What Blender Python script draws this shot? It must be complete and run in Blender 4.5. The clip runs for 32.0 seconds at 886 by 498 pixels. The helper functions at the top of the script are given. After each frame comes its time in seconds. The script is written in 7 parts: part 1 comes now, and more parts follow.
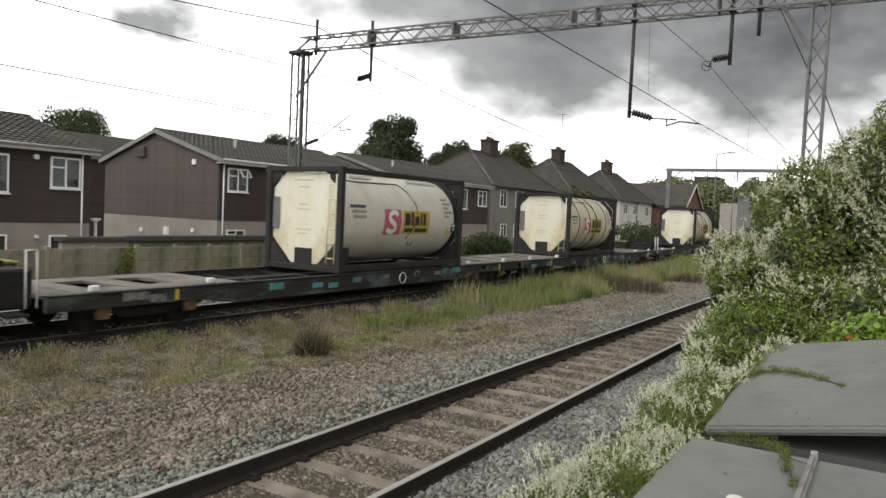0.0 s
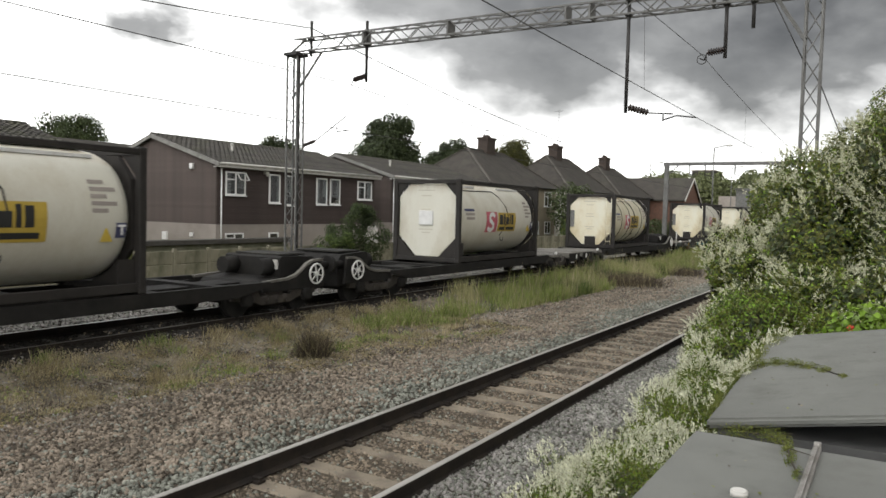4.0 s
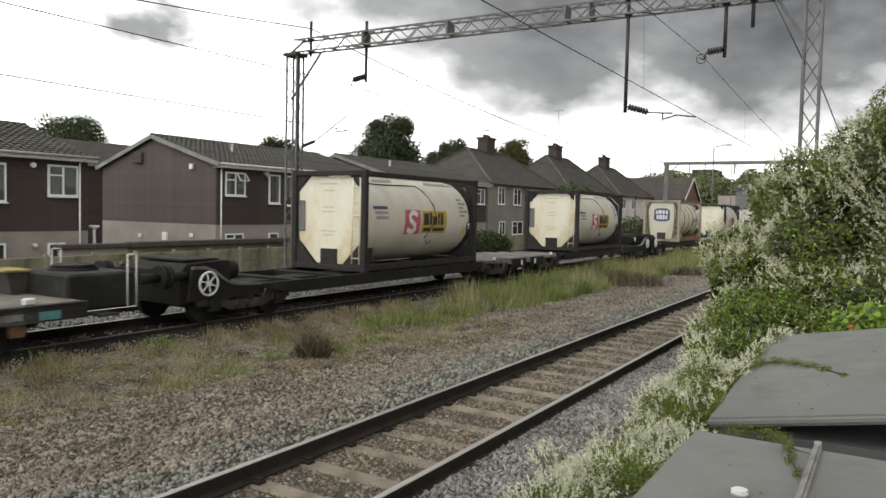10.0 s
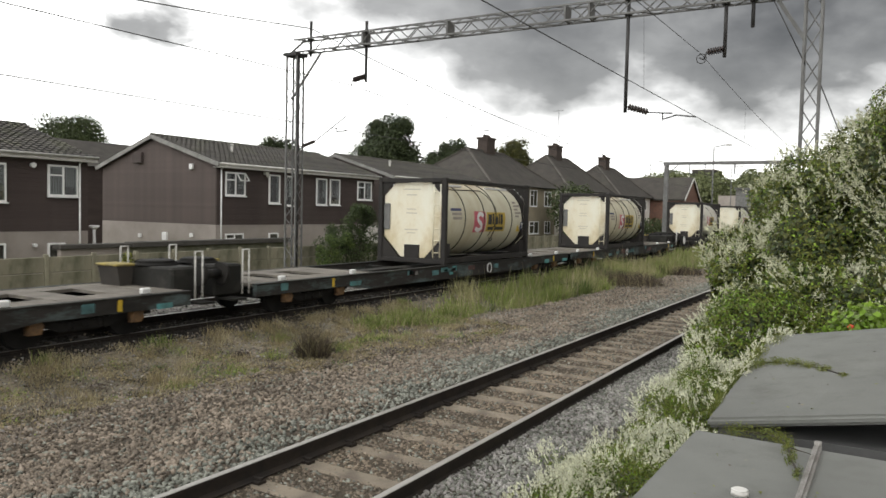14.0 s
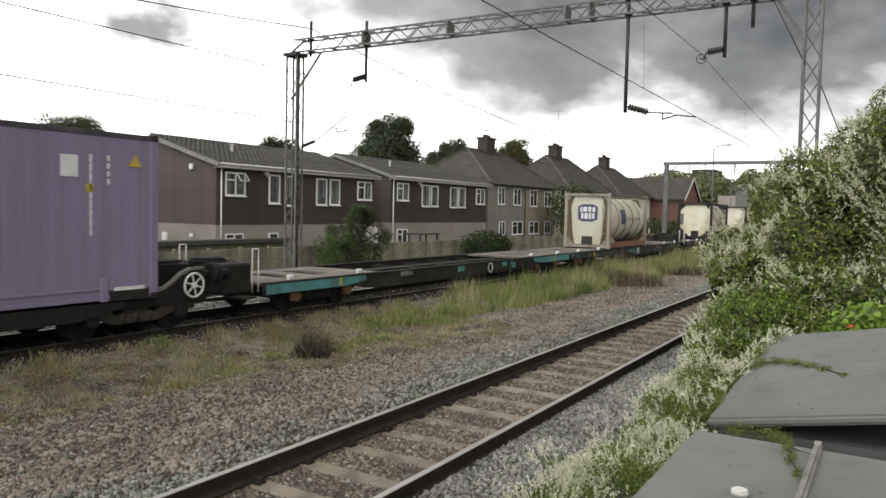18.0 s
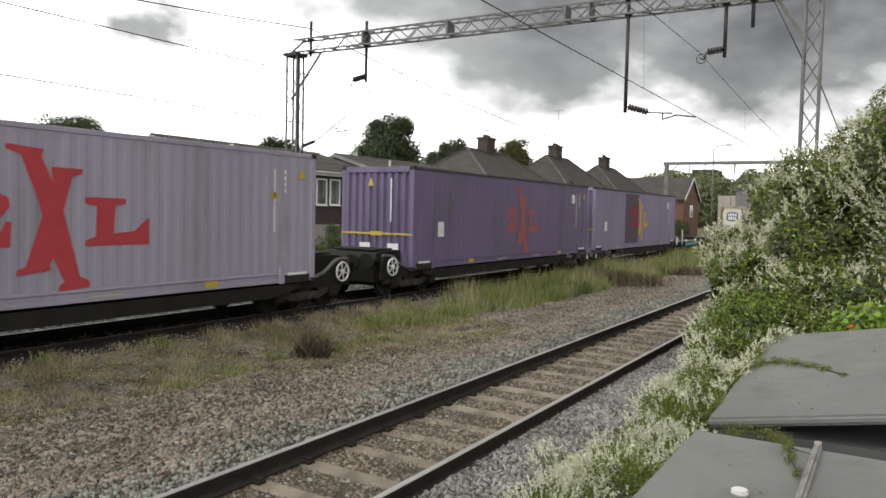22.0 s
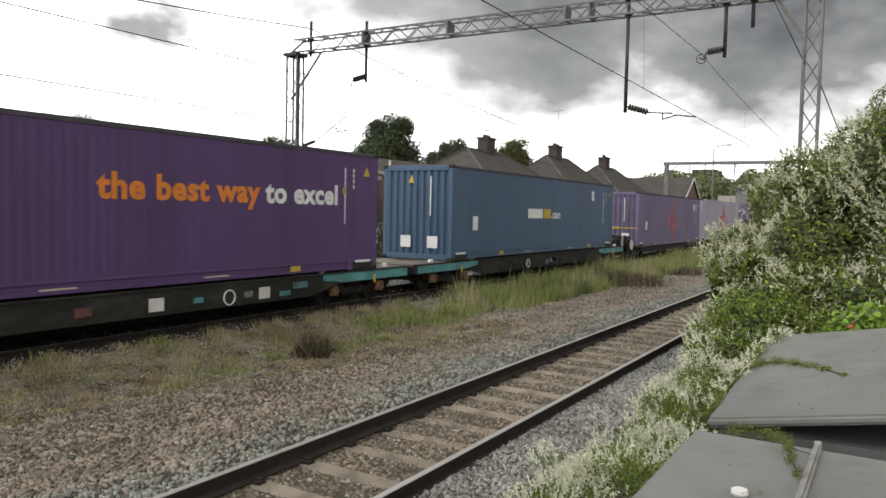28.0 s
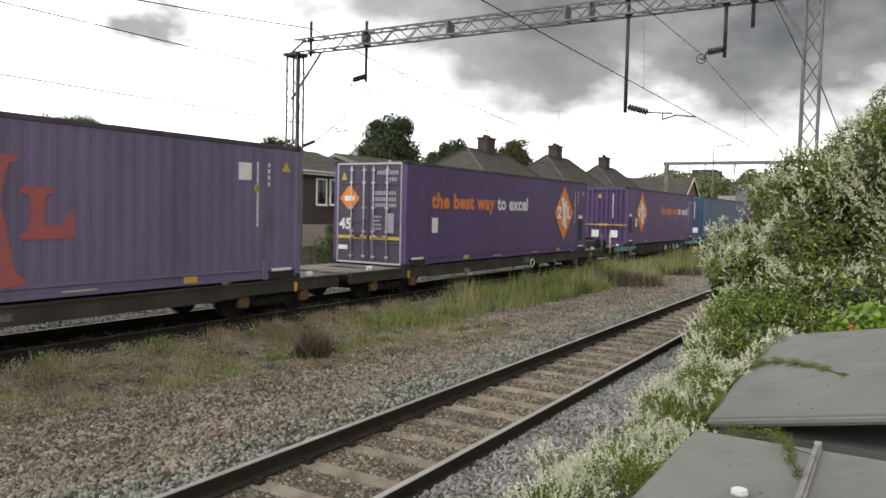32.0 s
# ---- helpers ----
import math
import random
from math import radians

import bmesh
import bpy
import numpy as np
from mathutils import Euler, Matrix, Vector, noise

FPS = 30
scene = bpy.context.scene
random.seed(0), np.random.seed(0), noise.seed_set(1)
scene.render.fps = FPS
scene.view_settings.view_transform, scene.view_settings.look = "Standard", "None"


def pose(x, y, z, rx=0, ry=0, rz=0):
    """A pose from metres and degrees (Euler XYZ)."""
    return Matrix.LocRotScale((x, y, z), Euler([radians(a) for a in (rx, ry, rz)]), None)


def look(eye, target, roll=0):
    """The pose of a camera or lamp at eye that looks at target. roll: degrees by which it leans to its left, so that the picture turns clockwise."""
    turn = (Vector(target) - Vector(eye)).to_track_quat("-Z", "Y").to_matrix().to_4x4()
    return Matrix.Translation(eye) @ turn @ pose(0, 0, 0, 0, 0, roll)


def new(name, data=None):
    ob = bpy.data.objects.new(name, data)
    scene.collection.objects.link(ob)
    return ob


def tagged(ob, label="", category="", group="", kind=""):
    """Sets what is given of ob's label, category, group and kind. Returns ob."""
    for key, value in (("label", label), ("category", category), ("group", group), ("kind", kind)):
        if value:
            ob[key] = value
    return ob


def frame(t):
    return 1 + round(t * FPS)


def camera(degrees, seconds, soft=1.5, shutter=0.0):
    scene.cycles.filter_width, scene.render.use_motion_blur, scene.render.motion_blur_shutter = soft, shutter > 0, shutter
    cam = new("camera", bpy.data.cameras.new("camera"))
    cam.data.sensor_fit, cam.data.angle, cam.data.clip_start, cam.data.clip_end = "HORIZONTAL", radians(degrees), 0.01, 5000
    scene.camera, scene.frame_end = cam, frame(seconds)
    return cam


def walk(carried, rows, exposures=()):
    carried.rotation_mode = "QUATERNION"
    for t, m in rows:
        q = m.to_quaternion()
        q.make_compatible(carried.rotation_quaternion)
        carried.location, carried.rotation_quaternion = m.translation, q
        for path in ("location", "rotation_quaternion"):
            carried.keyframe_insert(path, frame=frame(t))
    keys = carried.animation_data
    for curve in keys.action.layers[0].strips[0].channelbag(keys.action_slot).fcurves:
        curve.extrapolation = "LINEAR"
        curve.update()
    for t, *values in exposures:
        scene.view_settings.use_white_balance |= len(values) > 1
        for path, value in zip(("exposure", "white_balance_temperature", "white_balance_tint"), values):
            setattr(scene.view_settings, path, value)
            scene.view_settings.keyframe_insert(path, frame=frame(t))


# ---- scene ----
# camera: on a stand beside the line, settling a little in the first seconds
CAM_AT = (0.0, 0.0, 2.425)


def view(roll, tip=0.0, turn=0.0):
    yaw, pitch = radians(30.93 + turn), radians(-2.91 + tip)
    way = Vector((math.cos(yaw) * math.cos(pitch), math.sin(yaw) * math.cos(pitch), math.sin(pitch)))
    return look(CAM_AT, Vector(CAM_AT) + way * 10, roll)


cam = camera(61.02, 32.0, soft=1.55, shutter=0.14)
walk(cam, [(0.0, view(2.62, 0.08, 0.06)), (0.5, view(2.2, 0.05, 0.04)), (1.0, view(1.92, 0.03, 0.02)), (1.5, view(1.77, 0.02)),
           (2.0, view(1.64)), (2.5, view(1.56)), (3.0, view(1.52)), (3.5, view(1.47)), (5.5, view(1.38)), (6.0, view(1.36)),
           (7.0, view(1.31)), (9.0, view(1.29)), (16.0, view(1.29)), (24.0, view(1.29)), (32.0, view(1.3))],
     exposures=[(0.0, -0.07), (1.0, 0.01), (3.0, -0.01), (6.0, -0.15), (9.0, -0.11), (12.0, -0.03), (15.0, -0.02), (17.0, -0.03), (19.5, 0.04), (24.0, 0.09), (32.0, 0.09)])

# ---- sky and sun ----
world = bpy.data.worlds.new("world")
scene.world = world
world.use_nodes = True


def node(tree, kind, **values):
    n = tree.nodes.new(kind)
    for key, value in values.items():
        if key in n.inputs:
            n.inputs[key].default_value = value
    return n


def maths(tree, op, a, b):
    n = tree.nodes.new("ShaderNodeMath")
    n.operation = op
    for i, v in enumerate((a, b)):
        if isinstance(v, (int, float)):
            n.inputs[i].default_value = v
        else:
            tree.links.new(v, n.inputs[i])
    return n.outputs[0]


def ramp(tree, fac, stops):
    n = tree.nodes.new("ShaderNodeValToRGB")
    tree.links.new(fac, n.inputs[0])
    els = n.color_ramp.elements
    while len(els) < len(stops):
        els.new(0.5)
    for e, (at, c) in zip(els, stops):
        e.position, e.color = at, (*c, 1)
    return n.outputs[0]


SKY_BRIGHT = 2.2


def build_sky():
    t = world.node_tree
    t.nodes.clear()
    out = t.nodes.new("ShaderNodeOutputWorld")
    bg = t.nodes.new("ShaderNodeBackground")
    sky = t.nodes.new("ShaderNodeTexSky")
    sky.sky_type, sky.sun_disc = "NISHITA", False
    sky.sun_elevation, sky.sun_rotation = radians(42), radians(35)
    co = t.nodes.new("ShaderNodeTexCoord")
    sep = t.nodes.new("ShaderNodeSeparateXYZ")
    t.links.new(co.outputs["Generated"], sep.inputs[0])
    x, y, z = sep.outputs
    up = maths(t, "ADD", maths(t, "MAXIMUM", z, 0.0), 0.24)
    plane = t.nodes.new("ShaderNodeCombineXYZ")
    t.links.new(maths(t, "DIVIDE", x, up), plane.inputs[0])
    t.links.new(maths(t, "DIVIDE", y, up), plane.inputs[1])
    big = node(t, "ShaderNodeTexNoise", Scale=1.05, Detail=6.0, Roughness=0.5, Distortion=0.15)
    t.links.new(plane.outputs[0], big.inputs["Vector"])
    fine = node(t, "ShaderNodeTexNoise", Scale=3.2, Detail=6.0, Roughness=0.6, Distortion=0.2)
    t.links.new(plane.outputs[0], fine.inputs["Vector"])
    # a heavier bank of cloud along the line and overhead, a clear band low down
    bank = maths(t, "SUBTRACT", maths(t, "MULTIPLY", x, 0.55), maths(t, "MULTIPLY", y, 0.62))
    lift = maths(t, "SUBTRACT", maths(t, "MULTIPLY", maths(t, "SUBTRACT", maths(t, "MINIMUM", z, 0.32), 0.165), 2.2),
                 maths(t, "MULTIPLY", maths(t, "MAXIMUM", maths(t, "SUBTRACT", z, 0.34), 0.0), 0.62))
    amount = maths(t, "ADD", maths(t, "ADD", maths(t, "ADD", maths(t, "MULTIPLY", big.outputs[0], 0.55), 0.115), maths(t, "MULTIPLY", fine.outputs[0], 0.30)),
                   maths(t, "ADD", maths(t, "SUBTRACT", maths(t, "MULTIPLY", bank, 0.62), 0.09), lift))
    # along the view: the ragged underside of the bank, higher towards the houses
    deg = 180 / math.pi
    az = maths(t, "MULTIPLY", maths(t, "ARCTAN2", y, x), deg)
    el = maths(t, "MULTIPLY", maths(t, "ARCSINE", z, 0.0), deg)
    squash = t.nodes.new("ShaderNodeVectorMath")
    squash.operation = "MULTIPLY"
    t.links.new(co.outputs["Generated"], squash.inputs[0])
    squash.inputs[1].default_value = (1, 1, 1.9)
    lumps = node(t, "ShaderNodeTexNoise", Scale=6.5, Detail=5.0, Roughness=0.46, Distortion=0.1)
    curls = node(t, "ShaderNodeTexNoise", Scale=19.0, Detail=4.0, Roughness=0.5, Distortion=0.15)
    for n in (lumps, curls):
        t.links.new(squash.outputs[0], n.inputs["Vector"])
    under = ramp(t, maths(t, "DIVIDE", maths(t, "ADD", az, 5.0), 75.0), [(p, (h / 20, h / 20, h / 20)) for p, h in (
        (0.0, 7.6), (0.13, 7.3), (0.19, 7.1), (0.23, 8.0), (0.27, 9.0), (0.35, 8.8), (0.365, 7.4), (0.42, 7.2), (0.46, 9.0), (0.49, 11.2), (0.54, 12.6), (0.60, 14.5), (0.75, 18.0), (1.0, 20.0))])
    rise = maths(t, "SUBTRACT", el, maths(t, "MULTIPLY", under, 20.0))
    seen = maths(t, "ADD", maths(t, "ADD", maths(t, "MULTIPLY", rise, 0.036), 0.575), maths(t, "ADD", maths(t, "MULTIPLY", maths(t, "SUBTRACT", lumps.outputs[0], 0.5), 0.34), maths(t, "MULTIPLY", maths(t, "SUBTRACT", curls.outputs[0], 0.5), 0.15)))

    def clamped(v):
        return maths(t, "MINIMUM", maths(t, "MAXIMUM", v, 0.0), 1.0)
    ahead = maths(t, "MINIMUM", clamped(maths(t, "DIVIDE", maths(t, "ADD", az, 14.0), 10.0)), clamped(maths(t, "DIVIDE", maths(t, "SUBTRACT", 78.0, az), 10.0)))
    ahead = maths(t, "MINIMUM", ahead, clamped(maths(t, "DIVIDE", maths(t, "SUBTRACT", 28.0, el), 10.0)))

    def blend(p, q):
        return maths(t, "ADD", maths(t, "MULTIPLY", p, maths(t, "SUBTRACT", 1.0, ahead)), maths(t, "MULTIPLY", q, ahead))
    amount = blend(amount, seen)
    # small grey puffs in the bright part
    for px, py, pz, wide, deep in ((0.602, 0.772, 0.204, 0.085, 0.34), (0.586, 0.799, 0.126, 0.085, 0.36), (0.52, 0.85, 0.075, 0.08, 0.25), (0.70, 0.70, 0.10, 0.08, 0.2)):
        off = t.nodes.new("ShaderNodeVectorMath")
        off.operation = "SUBTRACT"
        t.links.new(co.outputs["Generated"], off.inputs[0])
        off.inputs[1].default_value = (px, py, pz)
        flat_off = t.nodes.new("ShaderNodeVectorMath")
        flat_off.operation = "MULTIPLY"
        t.links.new(off.outputs[0], flat_off.inputs[0])
        flat_off.inputs[1].default_value = (1, 1, 1.8)
        size = t.nodes.new("ShaderNodeVectorMath")
        size.operation = "LENGTH"
        t.links.new(flat_off.outputs[0], size.inputs[0])
        ragged_edge = maths(t, "MULTIPLY", maths(t, "SUBTRACT", curls.outputs[0], 0.5), 0.9)
        near = maths(t, "MAXIMUM", maths(t, "ADD", maths(t, "SUBTRACT", 1.0, maths(t, "DIVIDE", size.outputs["Value"], wide)), ragged_edge), 0.0)
        near = maths(t, "MULTIPLY", near, maths(t, "LESS_THAN", size.outputs["Value"], wide * 1.6))
        amount = maths(t, "ADD", amount, maths(t, "MULTIPLY", near, deep))
    thin = ramp(t, amount, [(0.44, (1, 1, 1)), (0.50, (0.55, 0.55, 0.55)), (0.57, (0.26, 0.26, 0.26)), (0.64, (0.07, 0.07, 0.07)), (0.9, (0, 0, 0))])
    mass = maths(t, "ADD", maths(t, "MULTIPLY", lumps.outputs[0], 0.6), maths(t, "MULTIPLY", curls.outputs[0], 0.4))
    heavy = ramp(t, mass, [(0.34, (0.25, 0.25, 0.25)), (0.47, (0.18, 0.18, 0.18)), (0.56, (0.135, 0.135, 0.135)), (0.68, (0.105, 0.105, 0.105))])
    heavy = maths(t, "ADD", heavy, ramp(t, maths(t, "DIVIDE", maths(t, "ADD", az, 5.0), 75.0), [(0.05, (0.0, 0.0, 0.0)), (0.28, (0.02, 0.02, 0.02)), (0.40, (0.10, 0.10, 0.10)), (0.55, (0.16, 0.16, 0.16))]))
    plain_grey = maths(t, "ADD", maths(t, "MULTIPLY", fine.outputs[0], 0.34), 0.09)
    glow = maths(t, "ADD", maths(t, "MULTIPLY", thin, SKY_BRIGHT), blend(plain_grey, heavy))
    cloud_n = t.nodes.new("ShaderNodeVectorMath")
    cloud_n.operation = "SCALE"
    cloud_n.inputs[0].default_value = (1.0, 1.0, 0.985)
    t.links.new(glow, cloud_n.inputs["Scale"])
    cloud = cloud_n.outputs[0]
    mix = t.nodes.new("ShaderNodeMix")
    mix.data_type = "RGBA"
    mix.inputs[0].default_value = 0.94
    tint = t.nodes.new("ShaderNodeVectorMath")
    tint.operation = "SCALE"
    tint.inputs["Scale"].default_value = 0.1
    t.links.new(sky.outputs[0], tint.inputs[0])
    t.links.new(tint.outputs[0], mix.inputs[6])
    t.links.new(cloud, mix.inputs[7])
    t.links.new(mix.outputs[2], bg.inputs[0])
    bg.inputs[1].default_value = 1.0
    t.links.new(bg.outputs[0], out.inputs[0])


build_sky()
sun = new("sun", bpy.data.lights.new("sun", "SUN"))
sun.data.energy, sun.data.angle, sun.data.color = 1.0, radians(40), (1.0, 0.96, 0.9)
sun.matrix_world = look((0, 0, 30), (11, 15, 18))


# ---- materials ----
def mat(name, col, col2=None, rough=0.75, metal=0.0, scale=3.0, bump=0.15, bscale=40.0, stretch=(1, 1, 1), island=0.0, rand=0.0,
        fine=0.12, spec=0.4, lo=0.38, hi=0.64, dirt=None, dirt_scale=0.6, runs=None):
    """A paint, stone or leaf: two colours mixed by coarse noise, finer grain over it, relief, and chance between pieces."""
    m = bpy.data.materials.new(name)
    m.use_nodes = True
    t = m.node_tree
    b = t.nodes["Principled BSDF"]
    b.inputs["Roughness"].default_value, b.inputs["Metallic"].default_value = rough, metal
    b.inputs["Specular IOR Level"].default_value = spec
    co = t.nodes.new("ShaderNodeTexCoord")
    mp = t.nodes.new("ShaderNodeMapping")
    mp.inputs["Scale"].default_value = stretch
    t.links.new(co.outputs["Object"], mp.inputs[0])
    n1 = node(t, "ShaderNodeTexNoise", Scale=scale, Detail=5.0, Roughness=0.6)
    n2 = node(t, "ShaderNodeTexNoise", Scale=bscale, Detail=4.0, Roughness=0.65)
    t.links.new(mp.outputs[0], n1.inputs["Vector"])
    t.links.new(mp.outputs[0], n2.inputs["Vector"])
    col2 = col2 or tuple(c * 0.8 for c in col)
    c = ramp(t, n1.outputs[0], [(lo, col), (hi, col2)])
    if dirt:
        n3 = node(t, "ShaderNodeTexNoise", Scale=dirt_scale, Detail=8.0, Roughness=0.7)
        t.links.new(mp.outputs[0], n3.inputs["Vector"])
        mx = t.nodes.new("ShaderNodeMix")
        mx.data_type = "RGBA"
        t.links.new(ramp(t, n3.outputs[0], [(0.5, (0, 0, 0)), (0.72, (0.8, 0.8, 0.8))]), mx.inputs[0])
        t.links.new(c, mx.inputs[6])
        mx.inputs[7].default_value = (*dirt, 1)
        c = mx.outputs[2]
    if runs:
        # stains running down from the height runs[1]: colour, start, reach, how far along they spread
        shade, top, reach, spread = runs
        sep = t.nodes.new("ShaderNodeSeparateXYZ")
        t.links.new(co.outputs["Object"], sep.inputs[0])
        drip = t.nodes.new("ShaderNodeMapping")
        drip.inputs["Scale"].default_value = (1, 1, 0.12)
        t.links.new(co.outputs["Object"], drip.inputs[0])
        n4 = node(t, "ShaderNodeTexNoise", Scale=spread, Detail=6.0, Roughness=0.65)
        t.links.new(drip.outputs[0], n4.inputs["Vector"])
        fall = maths(t, "ADD", maths(t, "MULTIPLY", maths(t, "SUBTRACT", sep.outputs[2], top), 1 / reach), maths(t, "MULTIPLY", maths(t, "SUBTRACT", n4.outputs[0], 0.5), 3.2))
        mx = t.nodes.new("ShaderNodeMix")
        mx.data_type = "RGBA"
        t.links.new(ramp(t, fall, [(0.0, (0, 0, 0)), (1.0, (0.6, 0.6, 0.6))]), mx.inputs[0])
        t.links.new(c, mx.inputs[6])
        mx.inputs[7].default_value = (*shade, 1)
        c = mx.outputs[2]
    gain = maths(t, "ADD", maths(t, "MULTIPLY", n2.outputs[0], 2 * fine), 1 - fine)
    if island:
        g = t.nodes.new("ShaderNodeNewGeometry")
        gain = maths(t, "MULTIPLY", gain, maths(t, "ADD", maths(t, "MULTIPLY", g.outputs["Random Per Island"], 2 * island), 1 - island))
    if rand:
        o = t.nodes.new("ShaderNodeObjectInfo")
        gain = maths(t, "MULTIPLY", gain, maths(t, "ADD", maths(t, "MULTIPLY", o.outputs["Random"], 2 * rand), 1 - rand))
    v = t.nodes.new("ShaderNodeVectorMath")
    v.operation = "SCALE"
    t.links.new(c, v.inputs[0])
    t.links.new(gain, v.inputs["Scale"])
    t.links.new(v.outputs[0], b.inputs["Base Color"])
    if bump:
        bp = t.nodes.new("ShaderNodeBump")
        bp.inputs["Strength"].default_value = bump
        bp.inputs["Distance"].default_value = 0.02
        t.links.new(n2.outputs[0], bp.inputs["Height"])
        t.links.new(bp.outputs[0], b.inputs["Normal"])
    return m


def plain(name, col, rough=0.6, metal=0.0):
    return mat(name, col, tuple(c * 0.86 for c in col), rough, metal, scale=4, bump=0.05, fine=0.06)


def foliage_mat(name, col, col2, island=0.35, trans=0.25):
    m = mat(name, col, col2, rough=0.6, scale=1.1, bump=0.0, island=island, fine=0.15, bscale=9, spec=0.25)
    t = m.node_tree
    b = t.nodes["Principled BSDF"]
    b.inputs["Transmission Weight"].default_value = 0.0
    b.inputs["Subsurface Weight"].default_value = 0.0
    tr = t.nodes.new("ShaderNodeBsdfTranslucent")
    mx = t.nodes.new("ShaderNodeMixShader")
    mx.inputs[0].default_value = trans
    t.links.new(b.inputs["Base Color"].links[0].from_socket, tr.inputs[0])
    t.links.new(b.outputs[0], mx.inputs[1])
    t.links.new(tr.outputs[0], mx.inputs[2])
    t.links.new(mx.outputs[0], t.nodes["Material Output"].inputs[0])
    return m


def glass_mat(name, tint=(0.02, 0.025, 0.03)):
    m = bpy.data.materials.new(name)
    m.use_nodes = True
    b = m.node_tree.nodes["Principled BSDF"]
    b.inputs["Base Color"].default_value = (*tint, 1)
    b.inputs["Roughness"].default_value = 0.06
    b.inputs["Specular IOR Level"].default_value = 0.6
    return m


SOIL = mat("soil", (0.195, 0.172, 0.128), (0.105, 0.095, 0.070), 0.95, scale=1.6, bump=0.6, bscale=25, fine=0.4, spec=0.1)
BED_GREY = mat("ballast_bed", (0.085, 0.071, 0.056), (0.052, 0.045, 0.036), 0.95, scale=14, bump=0.9, bscale=22, fine=0.45, spec=0.1)
# oil and the shade under the train, both put into one dark colour
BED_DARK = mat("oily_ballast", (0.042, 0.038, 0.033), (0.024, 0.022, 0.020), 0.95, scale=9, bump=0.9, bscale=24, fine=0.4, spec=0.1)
BED_BROWN = mat("brown_ballast", (0.085, 0.07, 0.052), (0.055, 0.047, 0.037), 0.95, scale=12, bump=0.9, bscale=26, fine=0.5, spec=0.1)
TURF = mat("rough_turf", (0.09, 0.10, 0.04), (0.12, 0.105, 0.06), 0.95, scale=0.8, bump=0.5, bscale=18, fine=0.35, spec=0.1)
STONE_GREY = mat("grey_stone", (0.215, 0.220, 0.188), (0.13, 0.134, 0.113), 0.9, scale=2, bump=0.3, bscale=60, island=0.5, spec=0.2)
STONE_LIGHT = mat("pale_stone", (0.275, 0.262, 0.246), (0.19, 0.178, 0.168), 0.9, scale=2, bump=0.3, bscale=60, island=0.45, spec=0.2)
STONE_PINK = mat("pinkish_stone", (0.222, 0.185, 0.146), (0.14, 0.117, 0.093), 0.9, scale=1.4, bump=0.3, bscale=60, island=0.5, spec=0.2)
STONE_BROWN = mat("stained_stone", (0.205, 0.166, 0.124), (0.12, 0.10, 0.078), 0.9, scale=1.4, bump=0.3, bscale=60, island=0.5, spec=0.2)
CONCRETE = mat("sleeper_concrete", (0.215, 0.18, 0.135), (0.145, 0.122, 0.094), 0.9, scale=3.5, bump=0.3, bscale=50, rand=0.12, dirt=(0.09, 0.07, 0.05), dirt_scale=2.2)
RAIL_WEB = mat("rusty_rail", (0.020, 0.017, 0.015), (0.030, 0.024, 0.019), 0.85, 0.0, scale=5, bump=0.2, spec=0.2)
RAIL_HEAD = mat("polished_rail_head", (0.42, 0.40, 0.37), (0.30, 0.285, 0.26), 0.38, 0.5, scale=2, bump=0.04, stretch=(0.2, 3, 3))
# the sky's sheen on the steel is put into this bright base colour
RAIL_SHINE = mat("shiny_rail_head", (0.62, 0.62, 0.60), (0.5, 0.49, 0.47), 0.35, 0.45, scale=2, bump=0.02, stretch=(0.2, 3, 3))
# dark copy for the near rail: shade and mirrored wagons put into the colour
RAIL_DULL = mat("oily_rail_head", (0.10, 0.092, 0.082), (0.06, 0.055, 0.048), 0.5, 0.3, scale=2, bump=0.02, stretch=(0.2, 3, 3))
STEEL = mat("galvanised_steel", (0.165, 0.165, 0.16), (0.115, 0.113, 0.108), 0.7, 0.15, scale=3, bump=0.08)
STEEL_DARK = mat("dark_steel", (0.045, 0.043, 0.042), (0.03, 0.029, 0.028), 0.65, 0.2, scale=4, bump=0.1)
PORCELAIN = plain("brown_insulator", (0.035, 0.025, 0.022), 0.3)
WIRE = plain("copper_wire", (0.05, 0.048, 0.045), 0.6, 0.3)
LID = mat("grey_felt", (0.152, 0.155, 0.142), (0.122, 0.124, 0.114), 0.85, scale=0.9, bump=0.3, bscale=110, fine=0.12, dirt=(0.088, 0.088, 0.077), dirt_scale=2.2)
LID_SIDE = mat("cabinet_wall", (0.10, 0.10, 0.098), (0.07, 0.07, 0.07), 0.8, scale=2, bump=0.15)
METAL_STRIP = mat("weathered_strip", (0.30, 0.29, 0.27), (0.18, 0.165, 0.15), 0.6, 0.4, scale=9, bump=0.15)
CLAD = mat("brown_cladding", (0.062, 0.046, 0.042), (0.048, 0.036, 0.033), 0.8, scale=1.2, bump=0.15, stretch=(0.5, 0.5, 2), rand=0.06, dirt=(0.075, 0.062, 0.056), dirt_scale=0.5)
TILE_WALL = mat("brown_hung_tile", (0.098, 0.077, 0.069), (0.079, 0.063, 0.057), 0.85, scale=1.6, bump=0.2, rand=0.07)
RENDER_GREY = mat("grey_render", (0.305, 0.272, 0.245), (0.25, 0.222, 0.20), 0.9, scale=0.9, bump=0.2, bscale=60)
PEBBLE = mat("pebbledash", (0.235, 0.222, 0.20), (0.19, 0.18, 0.165), 0.95, scale=0.8, bump=0.35, bscale=55)
